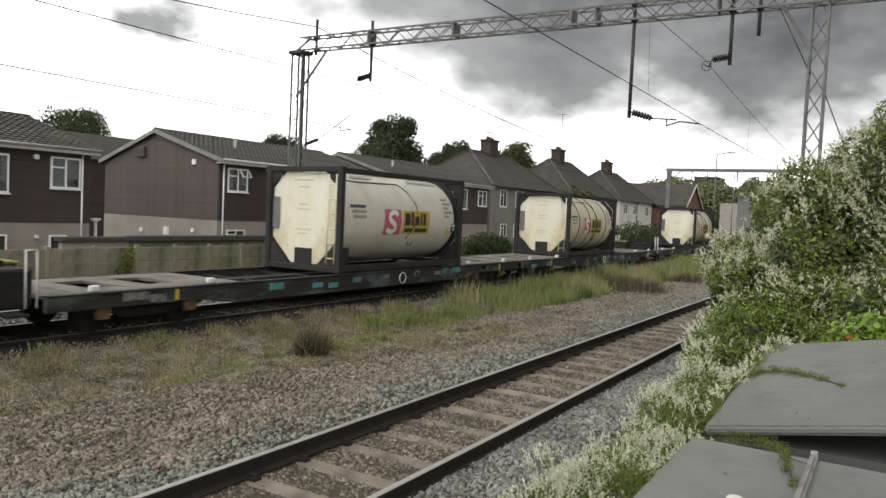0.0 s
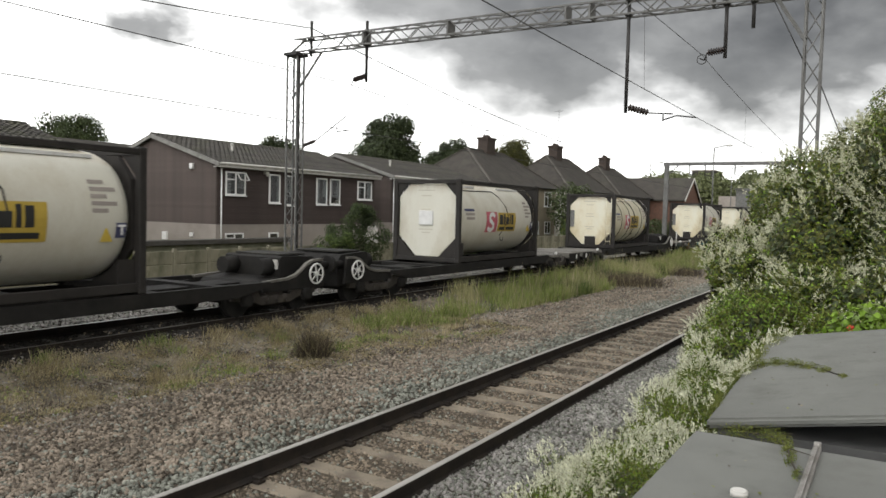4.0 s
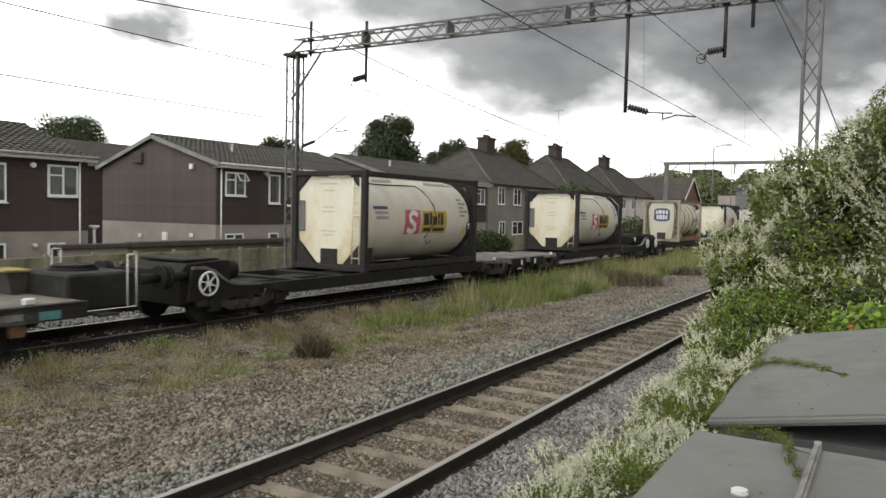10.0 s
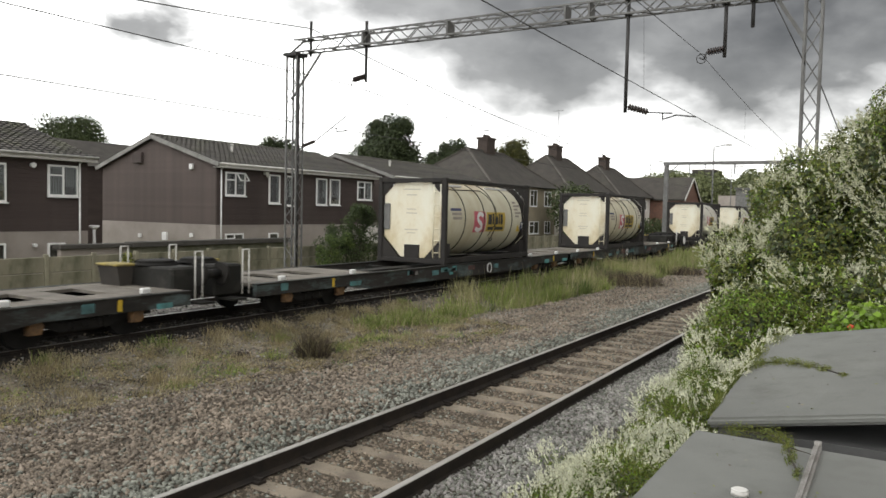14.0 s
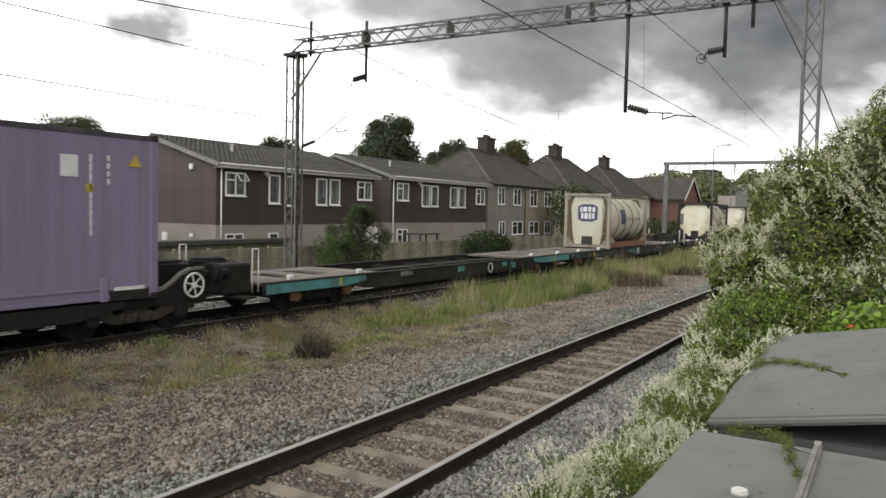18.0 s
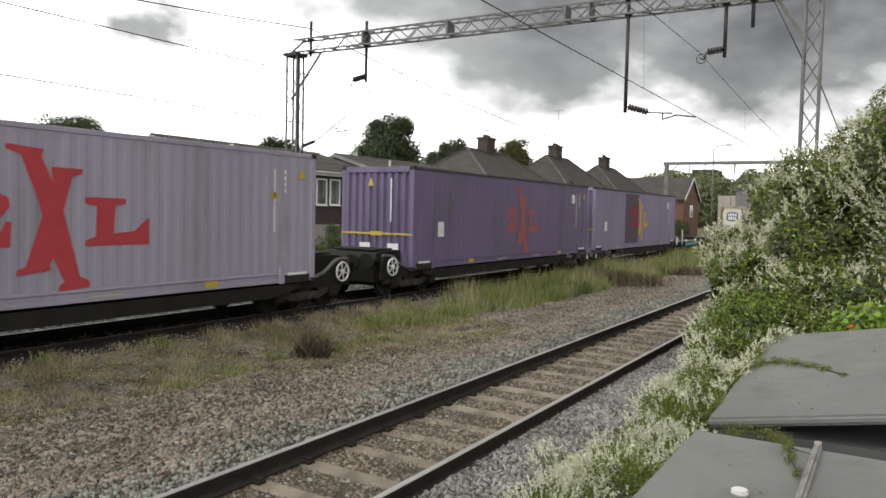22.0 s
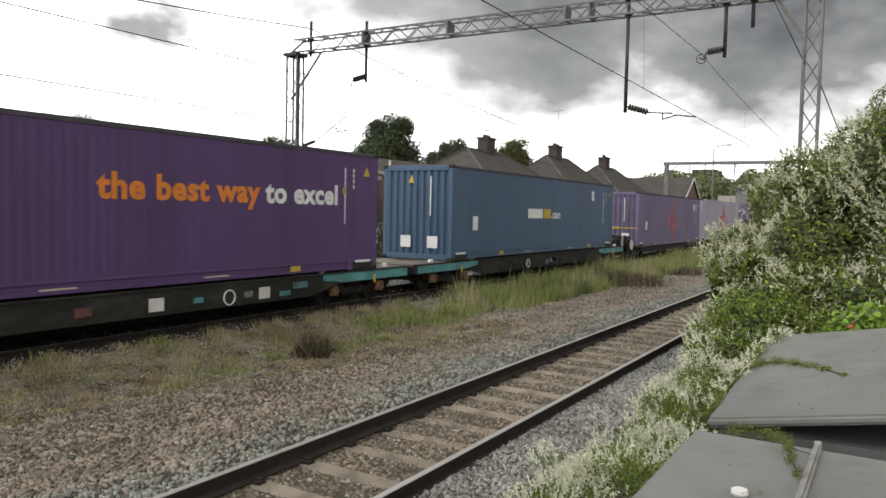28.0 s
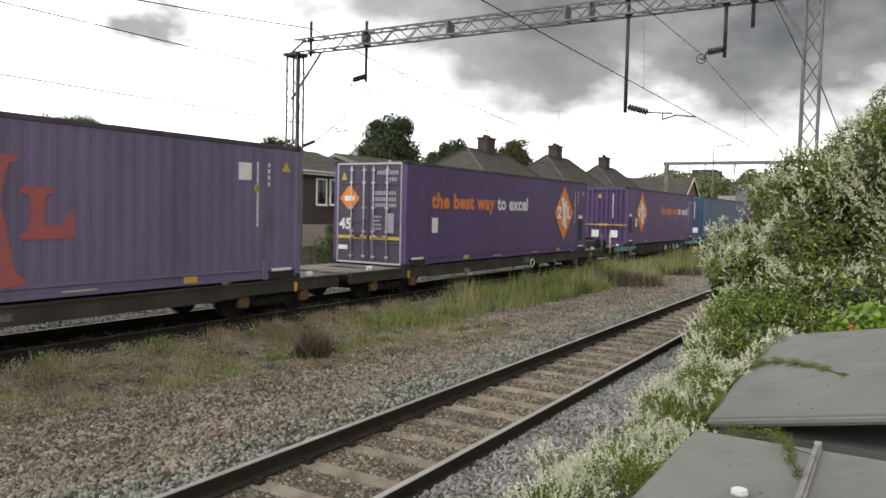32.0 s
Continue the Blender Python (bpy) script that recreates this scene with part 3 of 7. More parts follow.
def plant_strip():
    rng = np.random.default_rng(11)
    # low dry weeds on the near end of the strip: small rosettes and thin stalks between the stones
    edge = lambda a: np.interp(a, [4, 8, 11, 18], [9.5, 8.9, 8.0, 7.4])
    x, y, i = clumped(rng, 46000, (3.2, 17), (7.4, 11.3), 620, .11)
    far = y > edge(x) + .25 * rng.normal(0, 1, len(x))
    x, y, i = x[far], y[far], i[far]
    kind = rng.choice(4, 620, p=[.58, .30, .08, .04])[i]
    tall = (rng.uniform(.02, .10, 620) + .10 * (rng.uniform(0, 1, 620) > .85))[i]
    z = np.array([ground_height(p, q) for p, q in zip(x, y)]) + tall * rng.uniform(.1, 1, len(x))
    ob = many("weeds", *LEAF, np.stack([x, y, z], -1), turns(rng, len(x), lean=rng.normal(0, .6, (len(x), 3)) + np.array([0, 0, 1.0])), rng.uniform(.012, .032, len(x)) * (1 + .02 * (x - 5).clip(0, 60)),
              [GRASS_DRY, GRASS_DARK, GRASS_GREEN, LEAF_YELLOW], pick=kind)
    tagged(ob, "low dry brown and green weeds between the stones", "weeds", kind="stuff")
    # straw tufts, most of them towards the train
    tufts = 240
    cx, cy = rng.uniform(3.4, 17, tufts), 11.25 - 2.6 * rng.uniform(0, 1, tufts) ** 1.6
    i = rng.integers(0, tufts, 24000)
    x, y = cx[i] + rng.normal(0, .12, len(i)), np.clip(cy[i] + rng.normal(0, .10, len(i)), 7.6, 11.35)
    far = y > edge(x) + .3
    x, y, i = x[far], y[far], i[far]
    blades("straw_tufts", "dry straw-coloured tufts on the stony strip", len(x), (x, y), (.06 + .22 * rng.uniform(0, 1, tufts) ** 1.5)[i], [GRASS_DRY, GRASS_STRAW, GRASS_GREEN], rng, .007, .42,
           rng.choice(3, tufts, p=[.50, .40, .10])[i])
    # green patches
    for cx, cy, n, h, sp in ((8.0, 9.5, 380, .12, .22), (9.1, 9.5, 300, .12, .2), (11.9, 9.5, 700, .14, .26), (13.2, 9.5, 700, .14, .3), (14.2, 10.4, 1100, .30, .22), (15.4, 10.3, 1500, .34, .26), (16.2, 9.8, 700, .2, .3), (17.2, 10.0, 1100, .36, .25)):
        px, py = cx + rng.normal(0, sp, n), cy + rng.normal(0, sp * .7, n)
        blades("weed_patch", "patch of short green weeds on the stony strip", n, (px, py), np.full(n, h), [GRASS_GREEN, LEAF_YELLOW, GRASS_STRAW], rng, .016, .5, rng.choice(3, n, p=[.5, .3, .2]))
    # tall grass along the train's track: dense green tufts with bare gaps, pale seed heads above them
    clumps = 230
    x, y, i = clumped(rng, 60000, (14.5, 62), (8.5, 11.2), clumps, .34)
    keep = y > np.interp(x, [13, 16, 22, 30, 60], [10.4, 9.9, 9.2, 9.0, 8.5])
    x, y, i = x[keep], y[keep], i[keep]
    tuft = rng.uniform(.35, 1.15, clumps)[i]
    tall = np.interp(x, [14, 17, 20, 34, 60], [.16, .34, .62, .74, .7]) * tuft * rng.uniform(.6, 1.1, len(x))
    blades("tall_grass", "tall seeding green grass beside the train's track", len(x), (x, y), tall, [GRASS_GREEN, GRASS_PALE, GRASS_DEEP], rng, .012, .26, rng.choice(3, clumps, p=[.64, .22, .14])[i])
    n = 3400
    j = rng.integers(0, len(x), n)
    sx, sy = x[j] + rng.normal(0, .12, n), y[j] + rng.normal(0, .12, n)
    blades("seed_heads", "thin pale seed heads standing over the grass", n, (sx, sy), np.interp(sx, [14, 17, 20, 34], [.3, .55, .85, .95]) * rng.uniform(.6, 1.1, n), [GRASS_STRAW], rng, .008, .20)
    # brown dead clump in the strip, and a dark one further on
    for name, cx, cy, n, h, sp in (("dead_bush", 10.9, 9.35, 1500, .56, .12), ("dead_bush", 30.0, 9.2, 3000, .6, .6), ("dead_bush", 37.0, 8.9, 1600, .5, .5)):
        px, py = cx + rng.normal(0, sp, n), cy + rng.normal(0, sp, n)
        blades(name, "clump of dead brown stalks on the stony strip", n, (px, py), np.full(n, h), [GRASS_DARK, GRASS_DRY], rng, .008, .34, (rng.uniform(0, 1, n) < .30).astype(int), "dead bush")


plant_strip()


# ---- grey cabinets beside the camera ----
def cabinet(label, x0, x1, y0, y1, z_near, z_far, strip=None, turn=0.0):
    c = thing("equipment_cabinet", label, "equipment cabinet", ((x0 + x1) / 2, (y0 + y1) / 2, -0.4), group="lineside cabinets")
    c.rotation_euler.z = radians(turn)
    lx, ly = (x1 - x0) / 2, (y1 - y0) / 2
    bm = boxes((-lx + .07, lx - .07, -ly + .07, ly - .07, 0, min(z_near, z_far) + .33))
    part("body", bm, LID_SIDE, c, "dark cabinet walls")
    bm = bmesh.new()
    hi, lo = z_near + .4, z_far + .4
    v = []
    for z in (-.07, 0):
        for x, y, h in ((-lx, -ly, lo), (lx, -ly, lo), (lx, ly, hi), (-lx, ly, hi)):
            v.append(bm.verts.new((x, y, h + z)))
    for f in ((3, 2, 1, 0), (4, 5, 6, 7), (0, 1, 5, 4), (1, 2, 6, 5), (2, 3, 7, 6), (3, 0, 4, 7)):
        bm.faces.new([v[i] for i in f])
    bmesh.ops.bevel(bm, geom=list(bm.edges), offset=.022, segments=3, affect="EDGES")
    lid = part("lid", bm, LID, c, "flat grey felt-covered lid")
    # leaf litter blown on to the lid
    rng = np.random.default_rng(int(x0 * 10))
    n = 36
    px = rng.uniform(-lx + .1, lx - .1, n)
    py = ly - .08 - abs(rng.normal(0, .45, n)).clip(0, 2 * ly - .3)
    pz = lo + (hi - lo) * (py + ly) / (2 * ly) + .006
    tagged(many("leaf_litter", *SMALL_LEAF, np.stack([px, py, pz], -1), turns(rng, n, lean=rng.normal(0, .15, (n, 3)) + np.array([0, 0, 1.0])), rng.uniform(.012, .030, n), [GRASS_DRY, GRASS_DARK, LEAF_VINE], lid, rng.integers(0, 3, n)), kind="stuff")
    if strip is not None:
        bm = boxes((-lx - .004, lx - .02, strip - .024, strip + .024, hi, hi + .02), (-lx - .004, lx - .02, strip - .007, strip + .007, hi + .02, hi + .035))
        part("joint_strip", bm, METAL_STRIP, c, "weathered metal strip over the joint")
        bm = bmesh.new()
        tube(bm, (lx - .01, strip, hi - .01), (lx - .01, strip, hi + .05), .022)
        part("strip_bolt", bm, METAL_STRIP, c)
        bm = bmesh.new()
        tube(bm, (.38, .375, hi), (.38, .375, hi + .026), .044, seg=20)
        tube(bm, (.38, .375, hi + .026), (.38, .375, hi + .032), .044, .034, seg=20)
        part("vent_cap", bm, FASCIA, c, "round pale grey cap")
    return c


cabinet("long grey cabinet with a flat felt lid overgrown by vine", 5.52, 9.85, -0.87, 1.16, 1.0, 1.36, turn=2.2)
cabinet("grey cabinet with a jointed flat lid", 2.2, 5.16, -0.6, 1.09, 1.0, 1.0, strip=0.10)


# ---- vine, shrubs, trees ----
def shell(rng, blobs, n, inner=.78, hollow=True, core=.66):
    """Points on the outside of a heap of ellipsoids, and the way out."""
    c, r = np.array([b[:3] for b in blobs], float), np.array([b[3:6] for b in blobs], float)
    w = (r[:, 0] * r[:, 1] + r[:, 1] * r[:, 2] + r[:, 0] * r[:, 2])
    i = rng.choice(len(blobs), n * 3, p=w / w.sum())
    d = rng.normal(size=(n * 3, 3))
    d /= np.linalg.norm(d, axis=1, keepdims=True)
    lump = np.array([noise.noise((a[0] * 2.6 + 7 * k, a[1] * 2.6, a[2] * 2.6)) for a, k in zip(d, i)])
    p = c[i] + d * r[i] * (rng.uniform(inner, 1.0, n * 3) * (1 + .22 * lump))[:, None]
    out = d / r[i]
    out /= np.linalg.norm(out, axis=1, keepdims=True)
    deep = np.zeros(len(p), bool)
    for k in range(len(blobs) if hollow else 0):
        deep |= (((p - c[k]) / (r[k] * core)) ** 2).sum(1) < 1
    deep |= p[:, 2] < -.42
    p, out = p[~deep], out[~deep]
    return p[:n], out[:n]


def leaves(name, rng, blobs, n, size, mats, parent, inner=.78, droop=.5, share=None, hollow=True, slim=1.0):
    p, out = shell(rng, blobs, n, inner, hollow)
    lean = out + rng.normal(0, droop, p.shape) + np.array([0, 0, .35])
    return many(name, *SMALL_LEAF, p, turns(rng, len(p), lean=lean), rng.uniform(size * .6, size * 1.3, len(p))[:, None] * np.array([slim, 1, 1]), mats, parent,
                rng.choice(len(mats), len(p), p=share) if share else None)


def sprays(name, rng, blobs, n, length, material, parent, up=.6, above=-9, gaps=.06, crest=.35, drift=1.5):
    """Upright sprays of tiny flowers standing out of the heap, gathered in drifts on the crests."""
    p, out = shell(rng, blobs, n * 5, .97)
    bank = np.array([noise.noise((a[0] * drift, a[1] * drift + 5, a[2] * drift)) for a in p])
    keep = (bank + crest * out[:, 2] + .12 * rng.normal(0, 1, len(p)) > gaps) & (p[:, 2] > above)
    p, out = p[keep][:n], out[keep][:n]
    axis = out * .8 + np.array([0, 0, up]) + rng.normal(0, .35, p.shape)
    axis /= np.linalg.norm(axis, axis=1, keepdims=True)
    k = 13
    at = np.repeat(rng.uniform(.0, 1.0, (len(p), k))[..., None], 3, -1)
    ln = rng.uniform(.6, 1.3, len(p))[:, None, None] * length
    q = p[:, None] + axis[:, None] * at * ln + rng.normal(0, .055, (len(p), k, 3)) * ln
    way = axis[:, None] + rng.normal(0, .38, (len(p), k, 3))
    q, way = q.reshape(-1, 3), way.reshape(-1, 3)
    size = rng.uniform(.18, .36, len(q)) * np.repeat(ln.reshape(-1), k)
    shape = [(0, 0, 0), (.21, .05, .5), (0, 0, 1), (-.21, .05, .5)]
    return many(name, shape, [(0, 1, 2, 3)], q, turns(rng, len(q), lean=way), size, [material], parent)


def mounds(rng, blobs, count, small, shrink=.9):
    """The same heap, broken up: smaller mounds sit on the outside of each ellipsoid."""
    res = [(b[0], b[1], b[2], b[3] * shrink, b[4] * shrink, b[5] * shrink) for b in blobs]
    for b in blobs:
        for k in range(count):
            d = rng.normal(size=3)
            d /= np.linalg.norm(d)
            s = rng.uniform(*small)
            res.append((b[0] + d[0] * b[3] * .86, b[1] + d[1] * b[4] * .86, b[2] + d[2] * b[5] * .86, s * rng.uniform(.8, 1.3), s * rng.uniform(.8, 1.3), s * rng.uniform(.7, 1.1)))
    return res


def stems(parent, rng, root, blobs, count, r=.03):
    bm = bmesh.new()
    for _ in range(count):
        b = blobs[rng.integers(0, len(blobs))]
        top = Vector((b[0] + rng.uniform(-.5, .5) * b[3], b[1] + rng.uniform(-.5, .5) * b[4], b[2] + .4 * b[5]))
        p = Vector((root[0] + rng.uniform(-.4, .4), root[1] + rng.uniform(-.3, .3), root[2]))
        mid = (p + top) / 2 + Vector((rng.uniform(-.2, .2), rng.uniform(-.2, .2), .1))
        tube(bm, p, mid, r, r * .7, 6)
        tube(bm, mid, top, r * .7, r * .3, 6)
    return tagged(part("stem_tangle", bm, BARK, parent), kind="stuff")


def flowering_vine():
    rng = np.random.default_rng(21)
    v = thing("flowering_vine", "large green climbing vine covered in creamy white flower sprays", "shrub", (0, 0, 0))
    heap = [(15.6, 2.0, .75, 3.2, 1.0, 1.75), (15.6, 1.0, 1.3, 3.6, 1.3, 2.4), (15.4, -.2, 1.75, 3.8, 1.4, 2.98)]
    foot = [(11.9, 1.5, .15, 1.6, 1.15, 1.35), (12.6, .4, .4, 1.8, 1.3, 1.5), (12.6, 1.9, .0, 1.2, .8, 1.0)]
    low = [(11.0, 2.05, -.2, 1.6, .7, .55), (8.9, 1.75, -.2, 1.7, .68, .66), (7.3, 1.85, -.25, 1.5, .76, .46), (6.0, 2.02, -.28, 1.4, .88, .45), (4.6, 1.75, -.25, 1.3, .75, .5), (5.4, 2.15, -.3, 1.5, .62, .36), (6.9, 2.3, -.3, 1.2, .5, .32)]
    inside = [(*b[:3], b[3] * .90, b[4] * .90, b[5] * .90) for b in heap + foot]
    heap, foot, low = mounds(rng, heap, 26, (.30, .70), .94), mounds(rng, foot, 14, (.25, .50), .93), mounds(rng, low, 11, (.16, .36), .92)
    # larger leaves fill the heap; their dark colours stand in for shade in its hollows
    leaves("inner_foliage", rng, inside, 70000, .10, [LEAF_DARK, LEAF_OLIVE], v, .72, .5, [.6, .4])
    leaves("foliage", rng, heap, 190000, .056, [LEAF_VINE, LEAF_MID, LEAF_DARK, LEAF_LIGHT], v, .80, .6, [.54, .20, .12, .14], slim=.7)
    leaves("foliage", rng, foot, 90000, .046, [LEAF_VINE, LEAF_MID, LEAF_LIGHT], v, .74, .6, [.48, .16, .36], slim=.6)
    leaves("foliage", rng, low, 100000, .036, [LEAF_VINE, LEAF_MID, LEAF_YELLOW, LEAF_LIGHT], v, .6, .9, [.48, .12, .18, .22], slim=.42)
    sprays("blossom", rng, heap, 8200, .16, BLOSSOM_OLD, v, up=.35, gaps=.10, crest=.16, drift=1.25)
    sprays("blossom", rng, foot, 2300, .12, BLOSSOM, v, up=.5, gaps=.16, crest=.30, drift=1.1)
    sprays("blossom", rng, low, 4700, .11, BLOSSOM, v, .8, gaps=.17, crest=.22, drift=1.6)
    heap = heap + foot
    stems(v, rng, (13.5, 1.0, -.4), heap, 26)
    # runners over the cabinet lids
    runs = [(7.45, 1.12, 1.02, .22, .1, .05), (7.66, 1.04, 1.04, .22, .1, .05), (7.75, .9, 1.06, .2, .1, .05), (7.62, .74, 1.09, .18, .12, .05), (7.45, .6, 1.11, .16, .1, .045), (7.25, .46, 1.13, .15, .08, .035), (6.95, .3, 1.15, .12, .06, .02),
            (5.4, .85, .97, .08, .14, .08), (5.42, .66, .97, .08, .14, .08), (5.25, .56, 1.0, .14, .07, .04), (5.02, .5, 1.02, .16, .05, .03), (4.8, .46, 1.02, .16, .04, .025), (4.55, .40, 1.02, .14, .03, .02),
            (6.0, 1.12, 1.0, .4, .06, .06), (7.0, 1.17, 1.0, .6, .08, .08), (8.3, 1.15, 1.0, .8, .10, .10), (9.4, 1.1, 1.0, .5, .14, .10)]
    leaves("runner_foliage", rng, runs, 14000, .016, [LEAF_VINE, LEAF_YELLOW], v, .2, 1.2, [.75, .25], hollow=False, slim=.5)
    for chain in (runs[:7], runs[7:13]):
        bm = bmesh.new()
        for p, q in zip(chain, chain[1:]):
            tube(bm, p[:3], q[:3], .006, .005, 5)
            tube(bm, q[:3], (q[0] + rng.uniform(-.12, .12), q[1] + rng.uniform(-.14, .05), q[2] + .01), .004, .003, 5)
        part("runner_stem", bm, BARK, v, "thin brown runner")
    sprays("blossom", rng, runs[-4:], 260, .06, BLOSSOM, v)
    return v


flowering_vine()


def garden_plant():
    rng = np.random.default_rng(4)
    p = thing("garden_plant", "bright green leafy plant with a few yellow and red flowers", "plant", (0, 0, 0))
    blobs = [(10.7, .25, .8, .55, .5, .62), (10.9, -.3, .9, .6, .5, .7)]
    leaves("foliage", rng, blobs, 3200, .08, [LEAF_LIGHT, LEAF_YELLOW], p, .5, .6, [.8, .2])
    stems(p, rng, (10.8, 0, -.42), blobs, 8, .012)
    for name, m, spots in (("flower", YELLOW_FLOWER, ((10.25, .55, .98), (10.3, .42, .92), (10.22, .62, .88), (10.3, .66, 1.0))), ("flower", RED_FLOWER, ((10.35, .40, 1.12), ))):
        for s in spots:
            bm = bmesh.new()
            for k in range(5):
                a = 2 * math.pi * k / 5
                tube(bm, (0, 0, 0), (.012, .034 * math.cos(a), .034 * math.sin(a)), .006, .02, 6)
            part(name, bm, m, p, at=s)
    return p


garden_plant()


def tree(label, x, y, base, top, width, material, n, seed, leaf=.32, name="tree", crown_from=.35, category="tree", lumps=64):
    rng = np.random.default_rng(seed)
    t = thing(name, label, category, (x, y, base))
    h = top - base
    bm = bmesh.new()
    trunk_top = h * .62
    tube(bm, (0, 0, -.1), (rng.uniform(-.2, .2), rng.uniform(-.2, .2), trunk_top * .5), .035 * h, .026 * h, 9)
    tube(bm, (0, 0, trunk_top * .5), (0, 0, trunk_top), .026 * h, .013 * h, 9)
    blobs = []
    for k in range(lumps):
        a = 2.4 * k
        rise = rng.uniform(.05, .93)
        rr = width * .5 * rng.uniform(.3, .92) * math.sqrt(1.02 - rise * rise)
        z = h * (crown_from + (1 - crown_from) * rise) - .02 * h
        s = width * rng.uniform(.6, 1.15) * (.21 - .09 * rise)
        c = (rr * math.cos(a), rr * math.sin(a), z)
        blobs.append((*c, s, s, min(s * rng.uniform(.8, 1.1), max(.1, h - z))))
        tube(bm, (0, 0, trunk_top * rng.uniform(.45, .95)), (c[0] * .85, c[1] * .85, c[2]), .012 * h, .004 * h, 6)
    blobs.append((0, 0, h * .60, width * .28, width * .28, h * .24))
    blobs.append((0, 0, h * .74, width * .24, width * .24, h * .17))
    part("trunk", bm, BARK, t)
    leaves("crown", rng, blobs, int(n * 9), leaf * .52, [material], t, .5, .8, hollow=False)
    return t


TREES = "trees behind the houses"
for label, x, y, base, top, wide, m, n, seed, leaf in (
        ("tall dark tree behind the brown houses", 65.5, 46, -.6, 12.6, 8.6, LEAF_DARK, 5200, 1, .42),
        ("rounded dark tree behind the houses", 86, 51, -.6, 12.1, 8.0, LEAF_DARK, 4200, 2, .42),
        ("green tree behind the pebbledashed house", 86.4, 42, -.6, 12.2, 8.2, LEAF_OLIVE, 4500, 3, .40),
        ("dense dark green tree behind the end house", 40.5, 63.0, -.6, 10.4, 9.6, LEAF_FAR, 4200, 4, .28),
        ("bushy tree top over the roof ridge", 48.5, 46, -.6, 8.7, 6.8, LEAF_DARK, 3600, 5, .32)):
    tagged(tree(label, x, y, base, top, wide, m, n, seed, leaf), group=TREES)


def shrub(label, blobs, material, n, leaf, seed, name="shrub", category="shrub", extra=None):
    rng = np.random.default_rng(seed)
    x, y = blobs[0][0], blobs[0][1]
    z = ground_height(x, y)
    s = thing(name, label, category, (x, y, z))
    local = [(b[0] - x, b[1] - y, b[2] - z, *b[3:]) for b in blobs]
    leaves("foliage", rng, local, n, leaf, [material] + ([extra] if extra else []), s, .5, .8, [.75, .25] if extra else None, hollow=False)
    stems(s, rng, (0, 0, 0), local, 10, .03)
    return s


ragged = np.random.default_rng(77)
shrub("ragged dark green shrub standing against the garden fence", mounds(ragged, [(26.4, 20.6, .3, 2.4, .8, .8), (25.9, 20.7, 1.05, 1.7, .6, .7), (27.5, 20.6, 1.1, 1.9, .7, .75), (26.9, 20.6, 1.8, 1.4, .6, .55), (27.3, 20.6, 2.2, .6, .4, .4)], 22, (.10, .36), .66), LEAF_DARK, 20000, .062, 31, extra=LEAF_MID)
shrub("pale yellow-green shrub beside the fence", mounds(ragged, [(24.6, 20.2, .40, .9, .5, .6), (25.2, 20.1, 1.05, 1.0, .4, .32)], 10, (.10, .22), .75), LEAF_MID, 6500, .055, 32, extra=LEAF_YELLOW)
shrub("dark ivy hanging over the fence", [(41.2, 21.6, .45, 3.2, .5, .85), (43.3, 21.6, .3, 1.4, .5, .7)], LEAF_DARK, 5200, .13, 33, "ivy", "ivy", LEAF_MID)
shrub("rounded green bush beyond the fence", [(61, 22, 1.1, 3.4, 1.6, 1.7), (57.5, 22, .7, 2.0, 1.4, 1.5), (64.5, 22, .8, 2.4, 1.5, 1.3)], LEAF_MID, 7000, .20, 34, extra=LEAF_VINE)
shrub("dark leafy bush in front of the far house", [(64.5, 25.5, 3.0, 3.2, 1.6, 2.3), (69, 26, 3.4, 2.4, 1.6, 1.9), (67, 25, 1.2, 4.5, 1.5, 1.6)], LEAF_FAR, 6500, .22, 35)
shrub("low hedge beside the line", [(73, 22, .9, 5.0, 1.2, 1.4), (80, 22, .9, 4.5, 1.2, 1.3), (88, 21.5, .8, 5, 1.2, 1.3)], LEAF_FAR, 6000, .22, 36, "hedge", "hedge")
shrub("small leafy weed growing up the fence", [(16.1, 21.95, .35, .28, .12, .5), (16.0, 21.95, .1, .24, .12, .4)], LEAF_VINE, 650, .08, 37, "climbing_weed", "weed")


def far_woods():
    rng = np.random.default_rng(8)
    blobs = []
    for k in range(70):
        a = rng.uniform(0, 1)
        x, y = 215 + 50 * rng.uniform(0, 1), 8 + 62 * a
        h = rng.uniform(13, 17.5) - 2 * (a < .2)
        blobs.append((x, y, h * .45, rng.uniform(5, 9), rng.uniform(5, 8), h * .55))
    p, out = shell(rng, mounds(rng, blobs, 4, (1.4, 3.0), .95), 70000, .7)
    ob = many("woods", *SMALL_LEAF, p, turns(rng, len(p), lean=out + rng.normal(0, .6, p.shape)), rng.uniform(.45, 1.0, len(p)), [LEAF_WOODS])
    tagged(ob, "distant belt of green trees beyond the line", "woods", kind="stuff")


far_woods()


